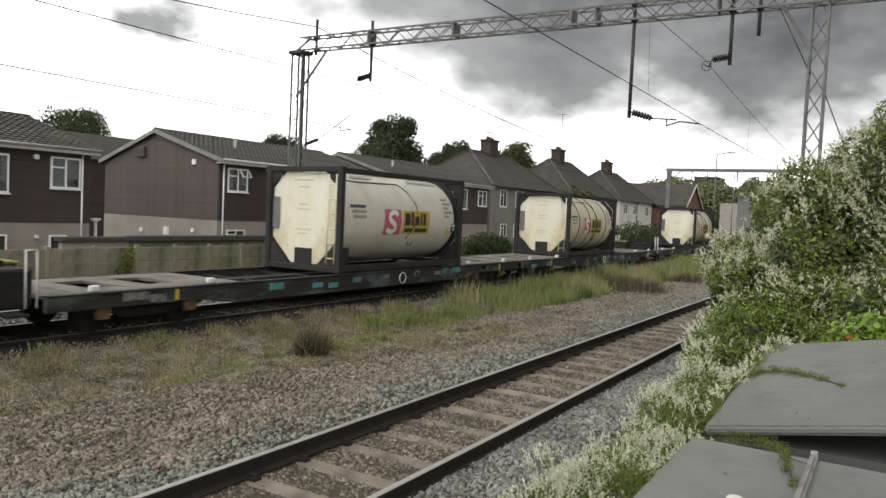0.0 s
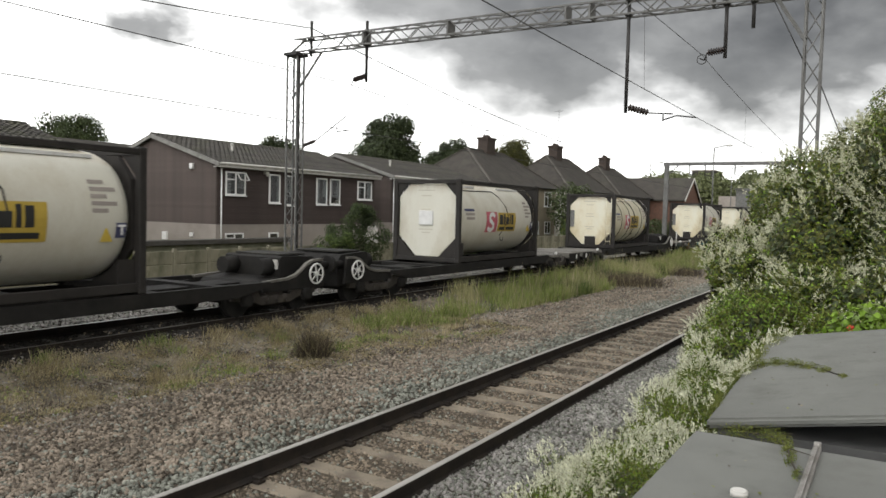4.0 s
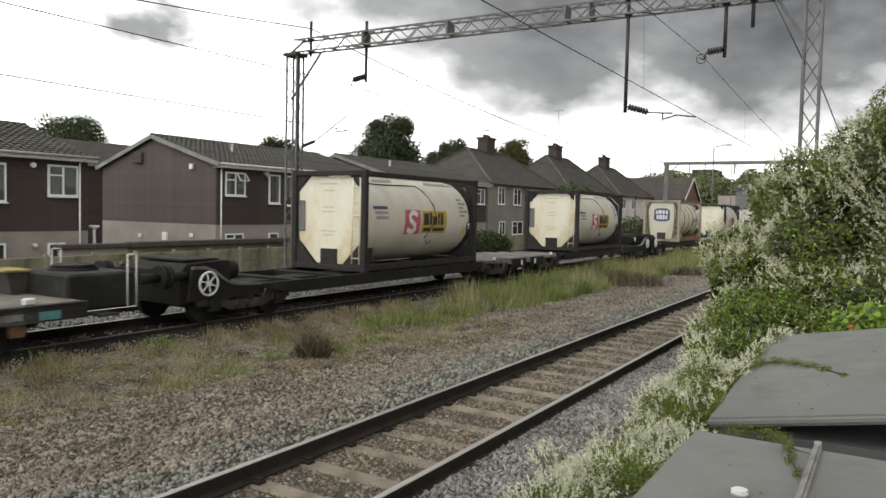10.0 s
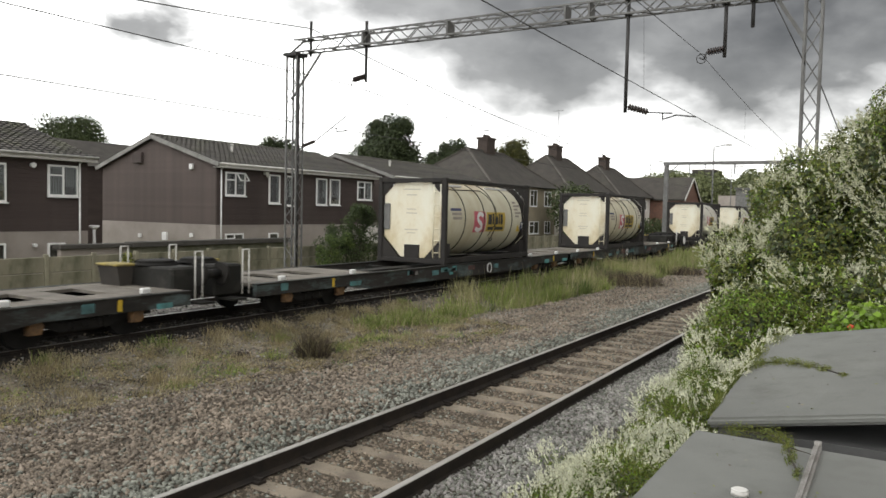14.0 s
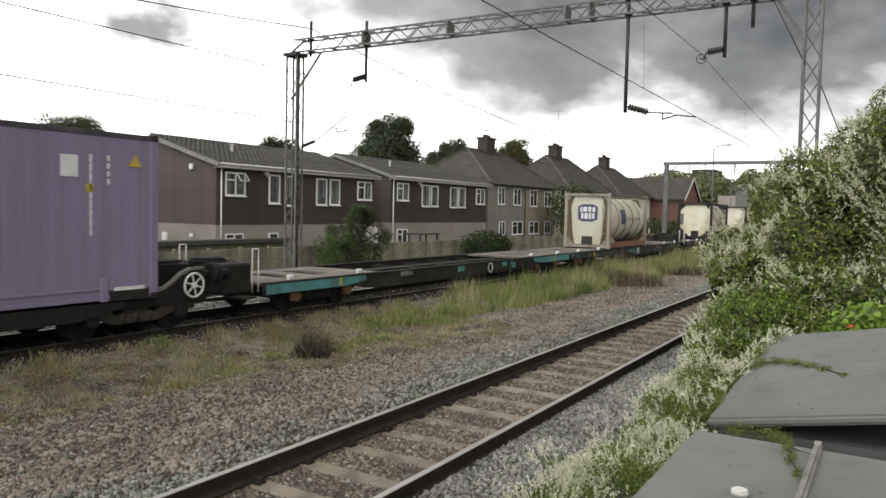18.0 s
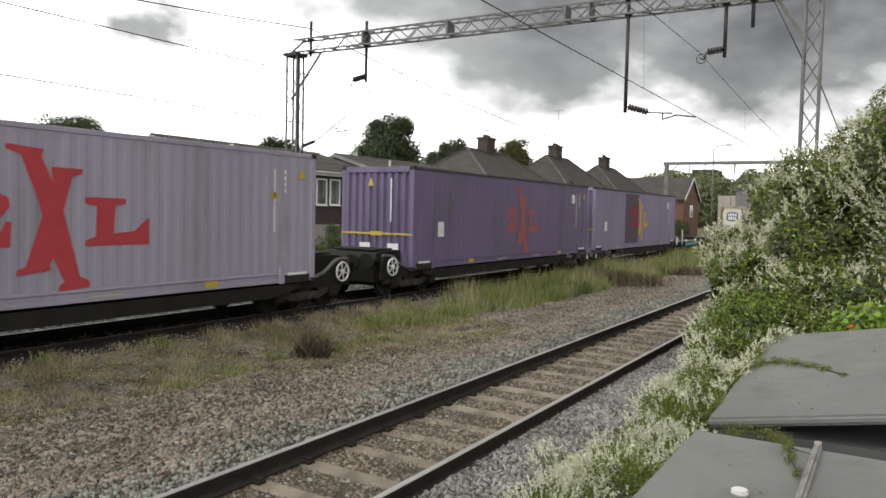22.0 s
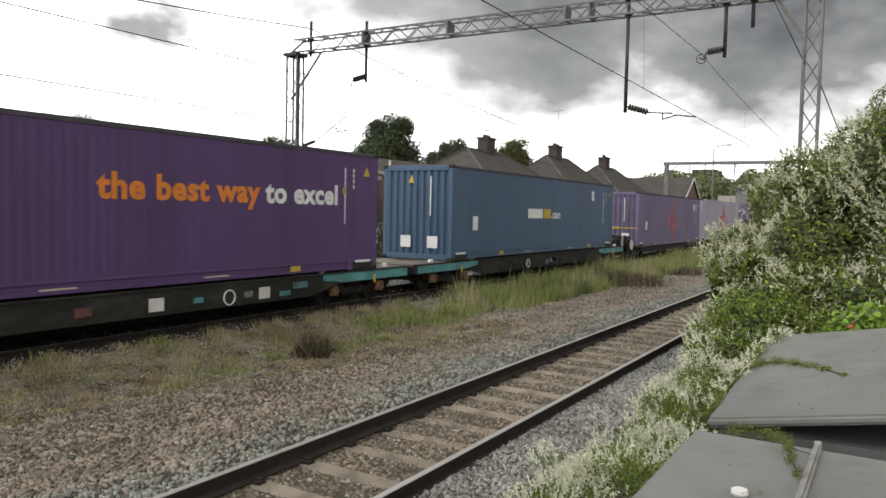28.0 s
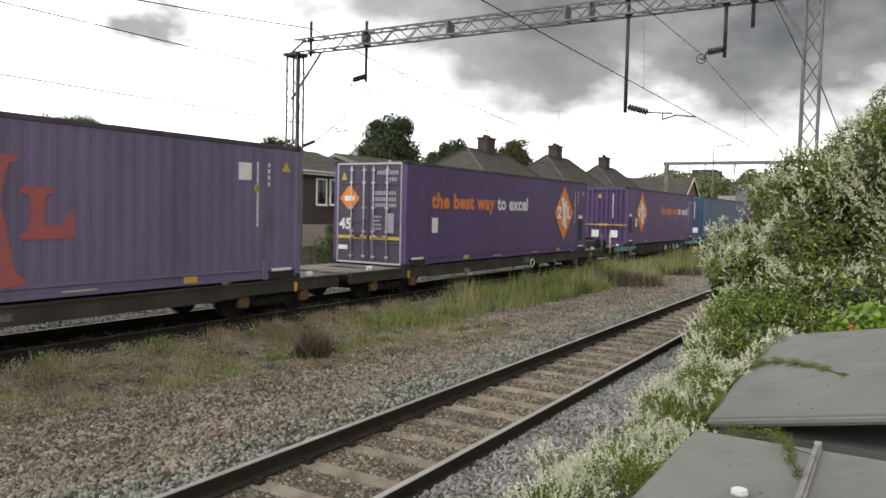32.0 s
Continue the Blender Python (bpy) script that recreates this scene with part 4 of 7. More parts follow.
# ---- fence and walls ----
def build_fence():
    f = thing("concrete_fence", "weathered concrete post and panel fence, stained green", "fence", (0, 22.3, -.75), kind="structure")
    post = finish(bevel(boxes((-.07, .07, -.06, .06, 0, 1.56)), .012), "fence_post", FENCE)
    panel = finish(bevel(boxes((.075, 1.525, -.025, .025, 0, .48)), .016), "fence_panel", FENCE)
    for i in range(-4, 46):
        x = 5.5 + 1.6 * i
        part("fence_post", post, FENCE, f, at=(x, 0, 0))
        for k in range(3):
            part("fence_panel", panel, FENCE, f, at=(x, 0, .01 + .495 * k))
    g = thing("garden_wall", "low grey garden wall under a dark flat coping", "wall", (0, 25.2, -.8), kind="structure")
    part("wall_body", boxes((15.8, 18.5, 0, .22, 0, 1.56)), RENDER_GREY, g)
    part("wall_body", boxes((18.5, 27.4, .003, .22, 0, 1.56)), MOSSY, g, "wall stained dark green")
    part("coping", bevel(boxes((15.7, 18.6, -.14, .36, 1.56, 1.72)), .02), COPING, g, "dark weathered coping")
    part("coping", bevel(boxes((18.6, 27.5, -.16, .36, 1.54, 1.75)), .02), COPING, g, "dark weathered coping")
    part("wall_body", boxes((33.2, 54.0, 0, .22, 0, 1.3)), FENCE, g)
    part("pier", bevel(boxes((33.6, 34.4, -.3, .3, 0, 2.3)), .02), PEBBLE_WHITE, g, "pale rendered pier")


build_fence()


def garden_things():
    t = thing("garden_table", "dark wooden garden table standing beyond the fence", "table", (38.2, 24.3, -.75))
    part("tabletop", bevel(boxes((-1.1, 1.1, -.5, .5, 1.72, 1.82)), .015), COPING, t)
    for x in (-.95, .95):
        for y in (-.4, .4):
            part("leg", bevel(boxes((x - .05, x + .05, y - .05, y + .05, 0, 1.72)), .01), COPING, t)
    b = thing("bird_bath", "white stone bird bath on a slim post", "bird bath", (19.6, 28.9, -.80))
    bm = bmesh.new()
    tube(bm, (0, 0, 0), (0, 0, .1), .22, .18, 14)
    tube(bm, (0, 0, .1), (0, 0, 2.12), .08, .06, 12)
    part("post", bm, WHITE, b)
    bm = bmesh.new()
    tube(bm, (0, 0, 2.12), (0, 0, 2.24), .07, .22, 16)
    tube(bm, (0, 0, 2.24), (0, 0, 2.28), .22, .20, 16)
    part("bowl", bm, WHITE, b)


garden_things()


# ---- houses ----
def window(parent, x0, x1, z0, z1, y, bars=1, open_vent=False, curtain=True):
    """A white framed window, its outer face at y, looking towards -y."""
    # thin dark sheet behind the glass, its colour standing in for the unlit room
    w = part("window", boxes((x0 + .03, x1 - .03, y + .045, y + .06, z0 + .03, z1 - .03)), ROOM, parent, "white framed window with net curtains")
    if curtain:
        rng = random.Random(int(x0 * 100 + z0 * 10))
        wide, drop = x1 - x0, z1 - z0
        for a, b in ((x0 + .06, x0 + wide * rng.uniform(.22, .46)), (x1 - wide * rng.uniform(.22, .46), x1 - .06)):
            bm = bmesh.new()
            n = 5
            folds = [(a + (b - a) * k / (2 * n), y + .02 + .016 * (k % 2)) for k in range(2 * n + 1)]
            zb = z0 + .06 + drop * rng.choice((0, 0, .25))
            lo = [bm.verts.new((p, q, zb)) for p, q in folds]
            hi = [bm.verts.new((p, q, z1 - .06)) for p, q in folds]
            for k in range(2 * n):
                bm.faces.new((lo[k], lo[k + 1], hi[k + 1], hi[k]))
            part("curtain", bm, CURTAIN, w, "pale net curtain")
    bm = bmesh.new()
    t = .075
    for a, b, c, d in ((x0, x1, z0, z0 + t), (x0, x1, z1 - t, z1), (x0, x0 + t, z0 + t, z1 - t), (x1 - t, x1, z0 + t, z1 - t)):
        box(bm, a, b, y - .055, y + .01, c, d)
    for k in range(bars):
        m = x0 + (x1 - x0) * (k + 1) / (bars + 1)
        box(bm, m - .04, m + .04, y - .05, y + .01, z0 + t, z1 - t)
    if bars:
        m = x0 + (x1 - x0) / (bars + 1)
        zt = z1 - (z1 - z0) * .33
        box(bm, x0 + t, m - .04, y - .048, y + .01, zt - .03, zt + .03)
    part("window_frame", bm, WHITE, w)
    part("pane", boxes((x0 + t, x1 - t, y - .03, y - .022, z0 + t, z1 - t)), GLASS_SHEET, w)
    part("sill", boxes((x0 - .05, x1 + .05, y - .11, y - .055, z0 - .05, z0)), WHITE, w)
    if open_vent:
        bm = bmesh.new()
        a, b, c, d = x0 + (x1 - x0) * .55, x1 - .02, z1 - (z1 - z0) * .34, z1 - .04
        for p, q in (((a, y - .06, d), (b, y - .06, d)), ((a, y - .32, c), (b, y - .32, c)), ((a, y - .06, d), (a, y - .32, c)), ((b, y - .06, d), (b, y - .32, c))):
            bar(bm, p, q, .05)
        part("open_vent", bm, WHITE, w, "small top vent propped open")
    return w


def sheet_glass():
    m = bpy.data.materials.new("clear_pane")
    m.use_nodes = True
    t = m.node_tree
    gl, tr, mx = t.nodes.new("ShaderNodeBsdfGlossy"), t.nodes.new("ShaderNodeBsdfTransparent"), t.nodes.new("ShaderNodeMixShader")
    gl.inputs["Roughness"].default_value = 0.03
    tr.inputs[0].default_value = (0.68, 0.70, 0.70, 1)
    mx.inputs[0].default_value = 0.09
    t.links.new(tr.outputs[0], mx.inputs[1])
    t.links.new(gl.outputs[0], mx.inputs[2])
    t.links.new(mx.outputs[0], t.nodes["Material Output"].inputs[0])
    return m


GLASS_SHEET = sheet_glass()


def pantile_roof(parent, x0, x1, y_eave, z_eave, y_ridge, z_ridge, y_back, name="roof"):
    """Two slopes of wavy tiles; the front one with each course as a step."""
    courses, per = 14, .30
    n = int((x1 - x0) / per)
    bm = bmesh.new()
    v = [bm.verts.new(p) for p in ((x0, y_ridge, z_ridge), (x1, y_ridge, z_ridge), (x1, y_back, z_eave - .1), (x0, y_back, z_eave - .1), (x1, y_eave, z_eave - .02), (x0, y_eave, z_eave - .02))]
    bm.faces.new(v[:4])
    bm.faces.new((v[1], v[0], v[5], v[4]))
    roof = part(name, bm, ROOF, parent, "weathered grey-brown interlocking tile roof")
    for c in range(courses):
        bm = bmesh.new()
        a, b = c / courses, (c + 1) / courses
        ya, za = y_eave + (y_ridge - y_eave) * a, z_eave + (z_ridge - z_eave) * a
        yb, zb = y_eave + (y_ridge - y_eave) * b, z_eave + (z_ridge - z_eave) * b
        low, high = [], []
        for i in range(n * 3 + 1):
            x = x0 + (x1 - x0) * i / (n * 3)
            wave = (.0, .045, .02)[i % 3]
            low.append(bm.verts.new((x, ya, za + .035 + wave)))
            high.append(bm.verts.new((x, yb + .03, zb + wave)))
        for i in range(n * 3):
            bm.faces.new((low[i], low[i + 1], high[i + 1], high[i]))
        part("tile_course", bm, ROOF, roof)
    bm = bmesh.new()
    k = int((x1 - x0) / .45)
    for i in range(k):
        tube(bm, (x0 + i * .45, y_ridge, z_ridge + .0), (x0 + i * .45 + .44, y_ridge, z_ridge + .0), .11, .10, 8)
    part("ridge_tiles", bm, ROOF, roof)
    return roof


def brown_house(label, x0, x1, z_eave, z_clad, windows, lows, open_first=False, gable=True, pipe=(), seed=1):
    y0, y1, yr, base = 28.0, 36.8, 32.6, -.85
    h = thing("terraced_house", label, "house", (0, 0, 0), group="brown terraced houses")
    zr = z_eave + 1.45
    # walls: rendered ground floor, clad upper floor, both with the gable's slope
    bm = boxes((x0, x1, y0 + .06, y1, base, z_clad))
    part("ground_floor_wall", bm, RENDER_GREY, h, "pale grey rendered ground floor")
    bm = bmesh.new()
    prism(bm, [(y0 + .10, z_clad), (y1, z_clad), (y1, z_eave - .05), (yr, zr - .12), (y0 + .10, z_eave - .05)], "x", x0 + .03, x1 - .03)
    part("upper_wall", bm, CLAD, h)
    # boards on the front, one above another
    n = int((z_eave - .12 - z_clad) / .155)
    bm = bmesh.new()
    prism(bm, [(0, 0), (.007, .15), (.05, .15), (.05, 0)], "x", 0, x1 - x0)
    board = finish(bm, "cladding_board", CLAD)
    for i in range(n):
        part("cladding_board", board, CLAD, h, at=(x0, y0 + .045, z_clad + .155 * i))
    # hung tiles on the gable end
    if gable:
        rows = int((zr - .2 - z_clad) / .15)
        for i in range(rows):
            z = z_clad + .15 * i
            up = max(0.0, (z + .15 - (z_eave - .1)) / (zr - z_eave))
            a, b = y0 + .02 + (yr - y0) * up, y1 - (y1 - yr) * up
            if b - a < .3:
                continue
            bm = bmesh.new()
            prism(bm, [(-.022, 0), (.0, 0), (.0, .15), (-.012, .15)], "y", a, b)
            part("tile_course", bm, TILE_WALL, h, at=(x0 + .03, 0, z))
    for i, (a, b, c, d) in enumerate(windows):
        window(h, a, b, c, d, y0 + .02, 1 if b - a > 1.1 else 0, open_first and i == 0)
    for a, b, c, d in lows:
        window(h, a, b, c, d, y0 + .04, 1 if b - a > 1.0 else 0)
    pantile_roof(h, x0 - .18, x1 + .18, y0 - .35, z_eave - .02, yr, zr, y1 + .3)
    part("fascia", boxes((x0 - .16, x1 + .16, y0 - .36, y0 - .33, z_eave - .24, z_eave - .02)), FASCIA, h, "pale painted fascia board")
    bm = bmesh.new()
    tube(bm, (x0 - .16, y0 - .42, z_eave - .06), (x1 + .16, y0 - .42, z_eave - .06), .055, seg=8)
    part("gutter", bm, FASCIA, h)
    part("soffit", boxes((x0 - .16, x1 + .16, y0 - .33, y0 + .1, z_eave - .24, z_eave - .21)), FASCIA, h)
    bm = bmesh.new()
    for ya, za, yb, zb in ((y0 - .36, z_eave - .12, yr, zr - .08), (y1 + .3, z_eave - .22, yr, zr - .08)):
        bar(bm, (x0 - .2, ya, za), (x0 - .2, yb, zb), .04, .2, up=(0, 0, 1))
    part("bargeboard", bm, BARGE, h, "weathered grey bargeboards along the gable")
    for px in pipe:
        bm = bmesh.new()
        tube(bm, (px, y0 - .02, base), (px, y0 - .02, z_eave - .3), .04, seg=8)
        tube(bm, (px, y0 - .02, z_eave - .3), (px, y0 - .40, z_eave - .08), .04, seg=8)
        part("downpipe", bm, WHITE, h, "white downpipe")
    # flue on the roof, floodlight under the eaves
    bm = bmesh.new()
    fx = x0 + 3.2
    tube(bm, (fx, 30.4, z_eave + .55), (fx, 30.4, z_eave + 1.15), .07, seg=10)
    tube(bm, (fx, 30.4, z_eave + 1.12), (fx, 30.4, z_eave + 1.22), .11, .09, 10)
    box(bm, fx - .25, fx + .25, 30.1, 30.7, z_eave + .5, z_eave + .72)
    part("flue", bm, FASCIA, h)
    bm = boxes((x0 + 3.1, x0 + 3.32, y0 - .2, y0 + .0, z_eave - .42, z_eave - .28))
    tube(bm, (x0 + 3.2, y0 - .16, z_eave - .45), (x0 + 3.2, y0 - .24, z_eave - .5), .07, .09, 10)
    part("floodlight", bm, FASCIA, h)
    return h


house_a = brown_house("end terrace house with brown boarding over a pale ground floor", 6.0, 18.75, 4.28, 1.30,
            [(14.4, 15.45, 2.38, 3.82), (17.03, 18.28, 2.65, 3.87), (9.0, 10.2, 2.6, 3.85)], [(14.4, 15.43, .05, .87), (17.03, 17.75, .2, .84)], gable=False, pipe=(18.35,))
house_b = brown_house("brown boarded terrace with a tile-hung gable end and white windows", 25.45, 38.25, 4.50, 1.50,
                      [(25.99, 27.3, 2.93, 4.09), (28.96, 29.78, 2.6, 4.11), (30.18, 30.75, 2.5, 4.11), (32.7, 33.62, 2.59, 4.1), (33.89, 34.8, 2.61, 4.11), (36.47, 37.9, 2.97, 4.1)],
                      [(26.02, 27.22, .3, 1.07), (29.0, 29.72, .5, 1.07)], True, pipe=(25.72,))
brown_house("brown boarded terrace with paired narrow white windows", 40.05, 53.4, 4.62, 1.58,
            [(40.72, 42.09, 3.03, 4.21), (43.74, 44.75, 2.69, 4.19), (44.95, 45.89, 2.71, 4.18), (47.58, 48.62, 2.67, 4.18), (48.83, 49.85, 2.69, 4.21), (51.57, 53.0, 2.99, 4.21)],
            [(40.82, 42.06, .1, 1.16)], pipe=(40.3,))
for x, z, s in ((16.42, 3.8, .10), (16.48, .77, .07)):
    bm = bmesh.new()
    tube(bm, (x, 28.04, z), (x, 27.86, z), s * .8, s, 14)
    part("wall_lamp", bm, WHITE, house_a, "round white wall lamp")
# vents and boxes on the gable
bm = boxes((25.28, 25.42, 33.4, 34.1, 4.55, 5.1))
part("alarm_box", bevel(bm, .02), CLAD, house_b, "dark square box high on the gable")
for y, z, s in ((29.72, 4.32, .11), (31.65, .83, .17), (29.7, .95, .08), (33.6, .8, .08)):
    part("wall_vent", bevel(boxes((25.33, 25.45, y - s, y + s, z - s * 1.2, z + s * 1.2)), .01), WHITE, house_b, "small white wall vent")


def back_roofs():
    h = thing("terraced_house", "plain grey-roofed house behind the brown terrace", "house", (0, 0, 0), group="brown terraced houses")
    part("wall", boxes((18, 52, 47, 54, -.8, 5.0)), CLAD, h)
    bm = bmesh.new()
    prism(bm, [(46.6, 4.9), (54.4, 4.9), (50.5, 6.9)], "x", 17.7, 52.3)
    part("roof", bm, ROOF_FAR, h, "plain grey tiled roof")


back_roofs()


def hip_house(label, x0, x1, wall_l, wall_r, z_eave, z_ridge, chimney_x, windows, lows, y0=28.3, deep=8.0):
    h = thing("semi_detached_house", label, "house", (0, 0, 0), group="hipped houses")
    xm, base = (x0 + x1) / 2, -.8
    part("wall", boxes((x0, xm, y0, y0 + deep, base, z_eave)), wall_l, h)
    part("wall", boxes((xm, x1, y0 + .003, y0 + deep, base, z_eave)), wall_r, h)
    bm = bmesh.new()
    o, yr = .35, y0 + deep / 2
    v = [bm.verts.new(p) for p in ((x0 - o, y0 - o, z_eave - .05), (x1 + o, y0 - o, z_eave - .05), (x1 + o, y0 + deep + o, z_eave - .05), (x0 - o, y0 + deep + o, z_eave - .05),
                                   (x0 + deep * .42, yr, z_ridge), (x1 - deep * .42, yr, z_ridge))]
    for f in ((0, 1, 5, 4), (1, 2, 5), (2, 3, 4, 5), (3, 0, 4), (3, 2, 1, 0)):
        bm.faces.new([v[i] for i in f])
    roof = part("roof", bm, ROOF_FAR, h, "dark hipped tile roof")
    bm = bmesh.new()
    for a, b in ((0, 4), (3, 4), (1, 5), (2, 5)):
        p, q = ((x0 - o, y0 - o), (x1 + o, y0 - o), (x1 + o, y0 + deep + o), (x0 - o, y0 + deep + o))[a], (x0 + deep * .42 if b == 4 else x1 - deep * .42, yr)
        bar(bm, (*p, z_eave), (*q, z_ridge + .04), .22, .10)
    bar(bm, (x0 + deep * .42, yr, z_ridge + .02), (x1 - deep * .42, yr, z_ridge + .02), .24, .12)
    part("hip_tiles", bm, HIP, roof, "paler hip and ridge tiles")
    bm = bmesh.new()
    box(bm, chimney_x - .8, chimney_x + .8, yr - .5, yr + .5, z_ridge - .9, z_ridge + 1.05)
    box(bm, chimney_x - .9, chimney_x + .9, yr - .6, yr + .6, z_ridge + 1.05, z_ridge + 1.22)
    ch = part("chimney", bm, BRICK, h, "brown brick chimney stack")
    for k in (-.5, 0, .5):
        bm = bmesh.new()
        tube(bm, (chimney_x + k, yr, z_ridge + 1.22), (chimney_x + k, yr, z_ridge + 1.5), .14, .11, 8)
        part("chimney_pot", bm, BRICK, ch)
    for k, (off, tall) in enumerate(((.7, 5.2), (1.1, 2.4)) if 60 < x0 < 80 else ((-.5, 1.9), )):
        bm = bmesh.new()
        at_x, top = chimney_x + off, z_ridge + tall
        tube(bm, (at_x, yr, z_ridge - .2), (at_x, yr, top), .022, seg=6)
        tube(bm, (at_x - .1, yr - .55, top - .08), (at_x + .1, yr + .55, top - .08), .014, seg=5)
        for j in range(5):
            tube(bm, (at_x - .22, yr - .5 + .25 * j, top - .08), (at_x + .22, yr - .5 + .25 * j, top - .08), .010, seg=5)
        part("aerial", bm, STEEL_DARK, ch, "thin television aerial")
    bm = bmesh.new()
    tube(bm, (x0 - .3, y0 - .42, z_eave - .08), (x1 + .3, y0 - .42, z_eave - .08), .07, seg=8)
    part("gutter", bm, COPING, h)
    bm = bmesh.new()
    tube(bm, (xm, y0 - .06, base), (xm, y0 - .06, z_eave - .1), .06, seg=8)
    part("downpipe", bm, COPING, h)
    for a, b, c, d in windows + lows:
        window(h, a, b, c, d, y0 - .01, 1)
    return h


hip_house("grey and tan pebbledashed pair of houses with hipped roof", 54.2, 68.2, PEBBLE, PEBBLE_TAN, 4.82, 7.95, 61.2,
          [(55.9, 57.1, 3.06, 4.5), (58.85, 60.3, 3.04, 4.5), (62.25, 63.8, 3.0, 4.5), (65.44, 67.1, 3.05, 4.45)], [(56.2, 57.3, .5, 1.65), (58.7, 60.8, .5, 1.65), (62.2, 64.3, .5, 1.65), (65.65, 67.0, .5, 1.65)])
hip_house("pale rendered pair of houses with hipped roof", 71.5, 84.5, PEBBLE_WHITE, PEBBLE_WHITE, 4.9, 8.6, 77.4, [(72.6, 74.2, 3.1, 4.4), (76, 77.4, 3.1, 4.4), (80, 81.4, 3.1, 4.4)], [])
hip_house("white rendered pair of houses with hipped roof", 87.5, 101, PEBBLE_WHITE, PEBBLE_WHITE, 4.8, 8.5, 93.6, [(88.77, 90.3, 3.16, 4.36), (92.62, 94.2, 3.14, 4.32), (97.79, 99.3, 3.06, 4.29)], [])


def brick_house():
    h = thing("brick_house", "red-brown brick house with a plain tiled gable roof", "house", (0, 0, 0))
    bm = bmesh.new()
    prism(bm, [(101.6, -.8), (110.4, -.8), (110.4, 4.7), (106.0, 7.5), (101.6, 4.7)], "y", 24.0, 33.0)
    part("wall", bm, BRICK_RED, h, "red-brown brick walls")
    for xa in (101.2, 110.8):
        bm = bmesh.new()
        prism(bm, [(xa, 4.45), (xa, 4.65), (106.0, 7.75), (106.0, 7.52)], "y", 23.8, 33.2)
        part("roof_slope", bm, ROOF_FAR, h, "dark tiled roof slope")
        bm = bmesh.new()
        bar(bm, (xa, 23.74, 4.5), (106.0, 23.74, 7.62), .06, .26)
        part("bargeboard", bm, FASCIA, h, "pale bargeboard")
    part("window", bevel(boxes((105.3, 106.7, 23.95, 23.99, 2.4, 3.8)), .01), GLASS, h)
    part("window_frame", boxes((105.2, 105.32, 23.93, 23.99, 2.3, 3.9), (106.68, 106.8, 23.93, 23.99, 2.3, 3.9), (105.32, 106.68, 23.93, 23.99, 2.3, 2.4), (105.32, 106.68, 23.93, 23.99, 3.8, 3.9)), WHITE, h)
    # low building and lamp columns further along
    s = thing("industrial_shed", "pale flat-roofed shed beyond the hedge", "shed", (0, 0, 0))
    part("wall", boxes((150, 185, 16.0, 25.9, -.5, 7.7)), STEEL, s)
    part("roof", boxes((149.6, 185.4, 15.6, 26.1, 7.7, 8.0)), STEEL, s)
    part("annexe", boxes((150, 180, 25.9, 29.0, -.5, 6.5)), RENDER_GREY, s, "lower annexe")
    b = thing("tower_block", "distant grey flat-roofed block above the woods", "building", (0, 0, 0))
    part("wall", boxes((290, 305, 58, 66, -.5, 19.6)), ROOF, b)
    part("roof", boxes((289.6, 305.4, 57.6, 66.4, 19.6, 20.0)), RENDER_GREY, b)
    for x, y, top in ((90, 18.1, 10.4), (118, 33.2, 10.6), (140, 25, 11.2)):
        c = thing("lamp_column", "tall thin grey lamp column", "street lamp", (x, y, -.4))
        bm = bmesh.new()
        tube(bm, (0, 0, 0), (0, 0, top + .4), .10, .06, 8)
        part("column", bm, STEEL, c)
        bm = bmesh.new()
        tube(bm, (0, 0, top + .38), (-.3, -1.4, top + .6), .04, .04, 6)
        part("arm", bm, STEEL, c)
        part("lantern", bevel(boxes((-.45, -.15, -2.0, -1.4, top + .5, top + .68)), .04), FASCIA, c)


brick_house()


# ---- overhead line ----
def lattice(bm, a, b, w, h, bays, leg, brace, up):
    """A square lattice girder from a to b: four chords and zigzag bracing on every side."""
    a, b = Vector(a), Vector(b)
    d = (b - a).normalized()
    u = Vector(up)
    s = d.cross(u).normalized()
    corners = [s * (i * w / 2) + u * (j * h / 2) for i, j in ((-1, -1), (1, -1), (1, 1), (-1, 1))]
    for c in corners:
        bar(bm, a + c, b + c, leg, up=u if abs(d.dot(u)) < .9 else s)
    for k in range(bays):
        p, q = a + (b - a) * (k / bays), a + (b - a) * ((k + 1) / bays)
        for i in range(4):
            c0, c1 = corners[i], corners[(i + 1) % 4]
            if k % 2:
                c0, c1 = c1, c0
            bar(bm, p + c0, q + c1, brace, up=(.3, .2, .9))


def insulator(parent, p, q, r=.095, n=7):
    bm = bmesh.new()
    p, q = Vector(p), Vector(q)
    tube(bm, p, q, .025, seg=8)
    for k in range(n):
        c = p + (q - p) * ((k + .8) / (n + .6))
        d = (q - p).normalized() * .018
        tube(bm, c - d, c + d, r, r * .75, 12)
    return part("insulator", bm, PORCELAIN, parent, "ribbed dark insulator")


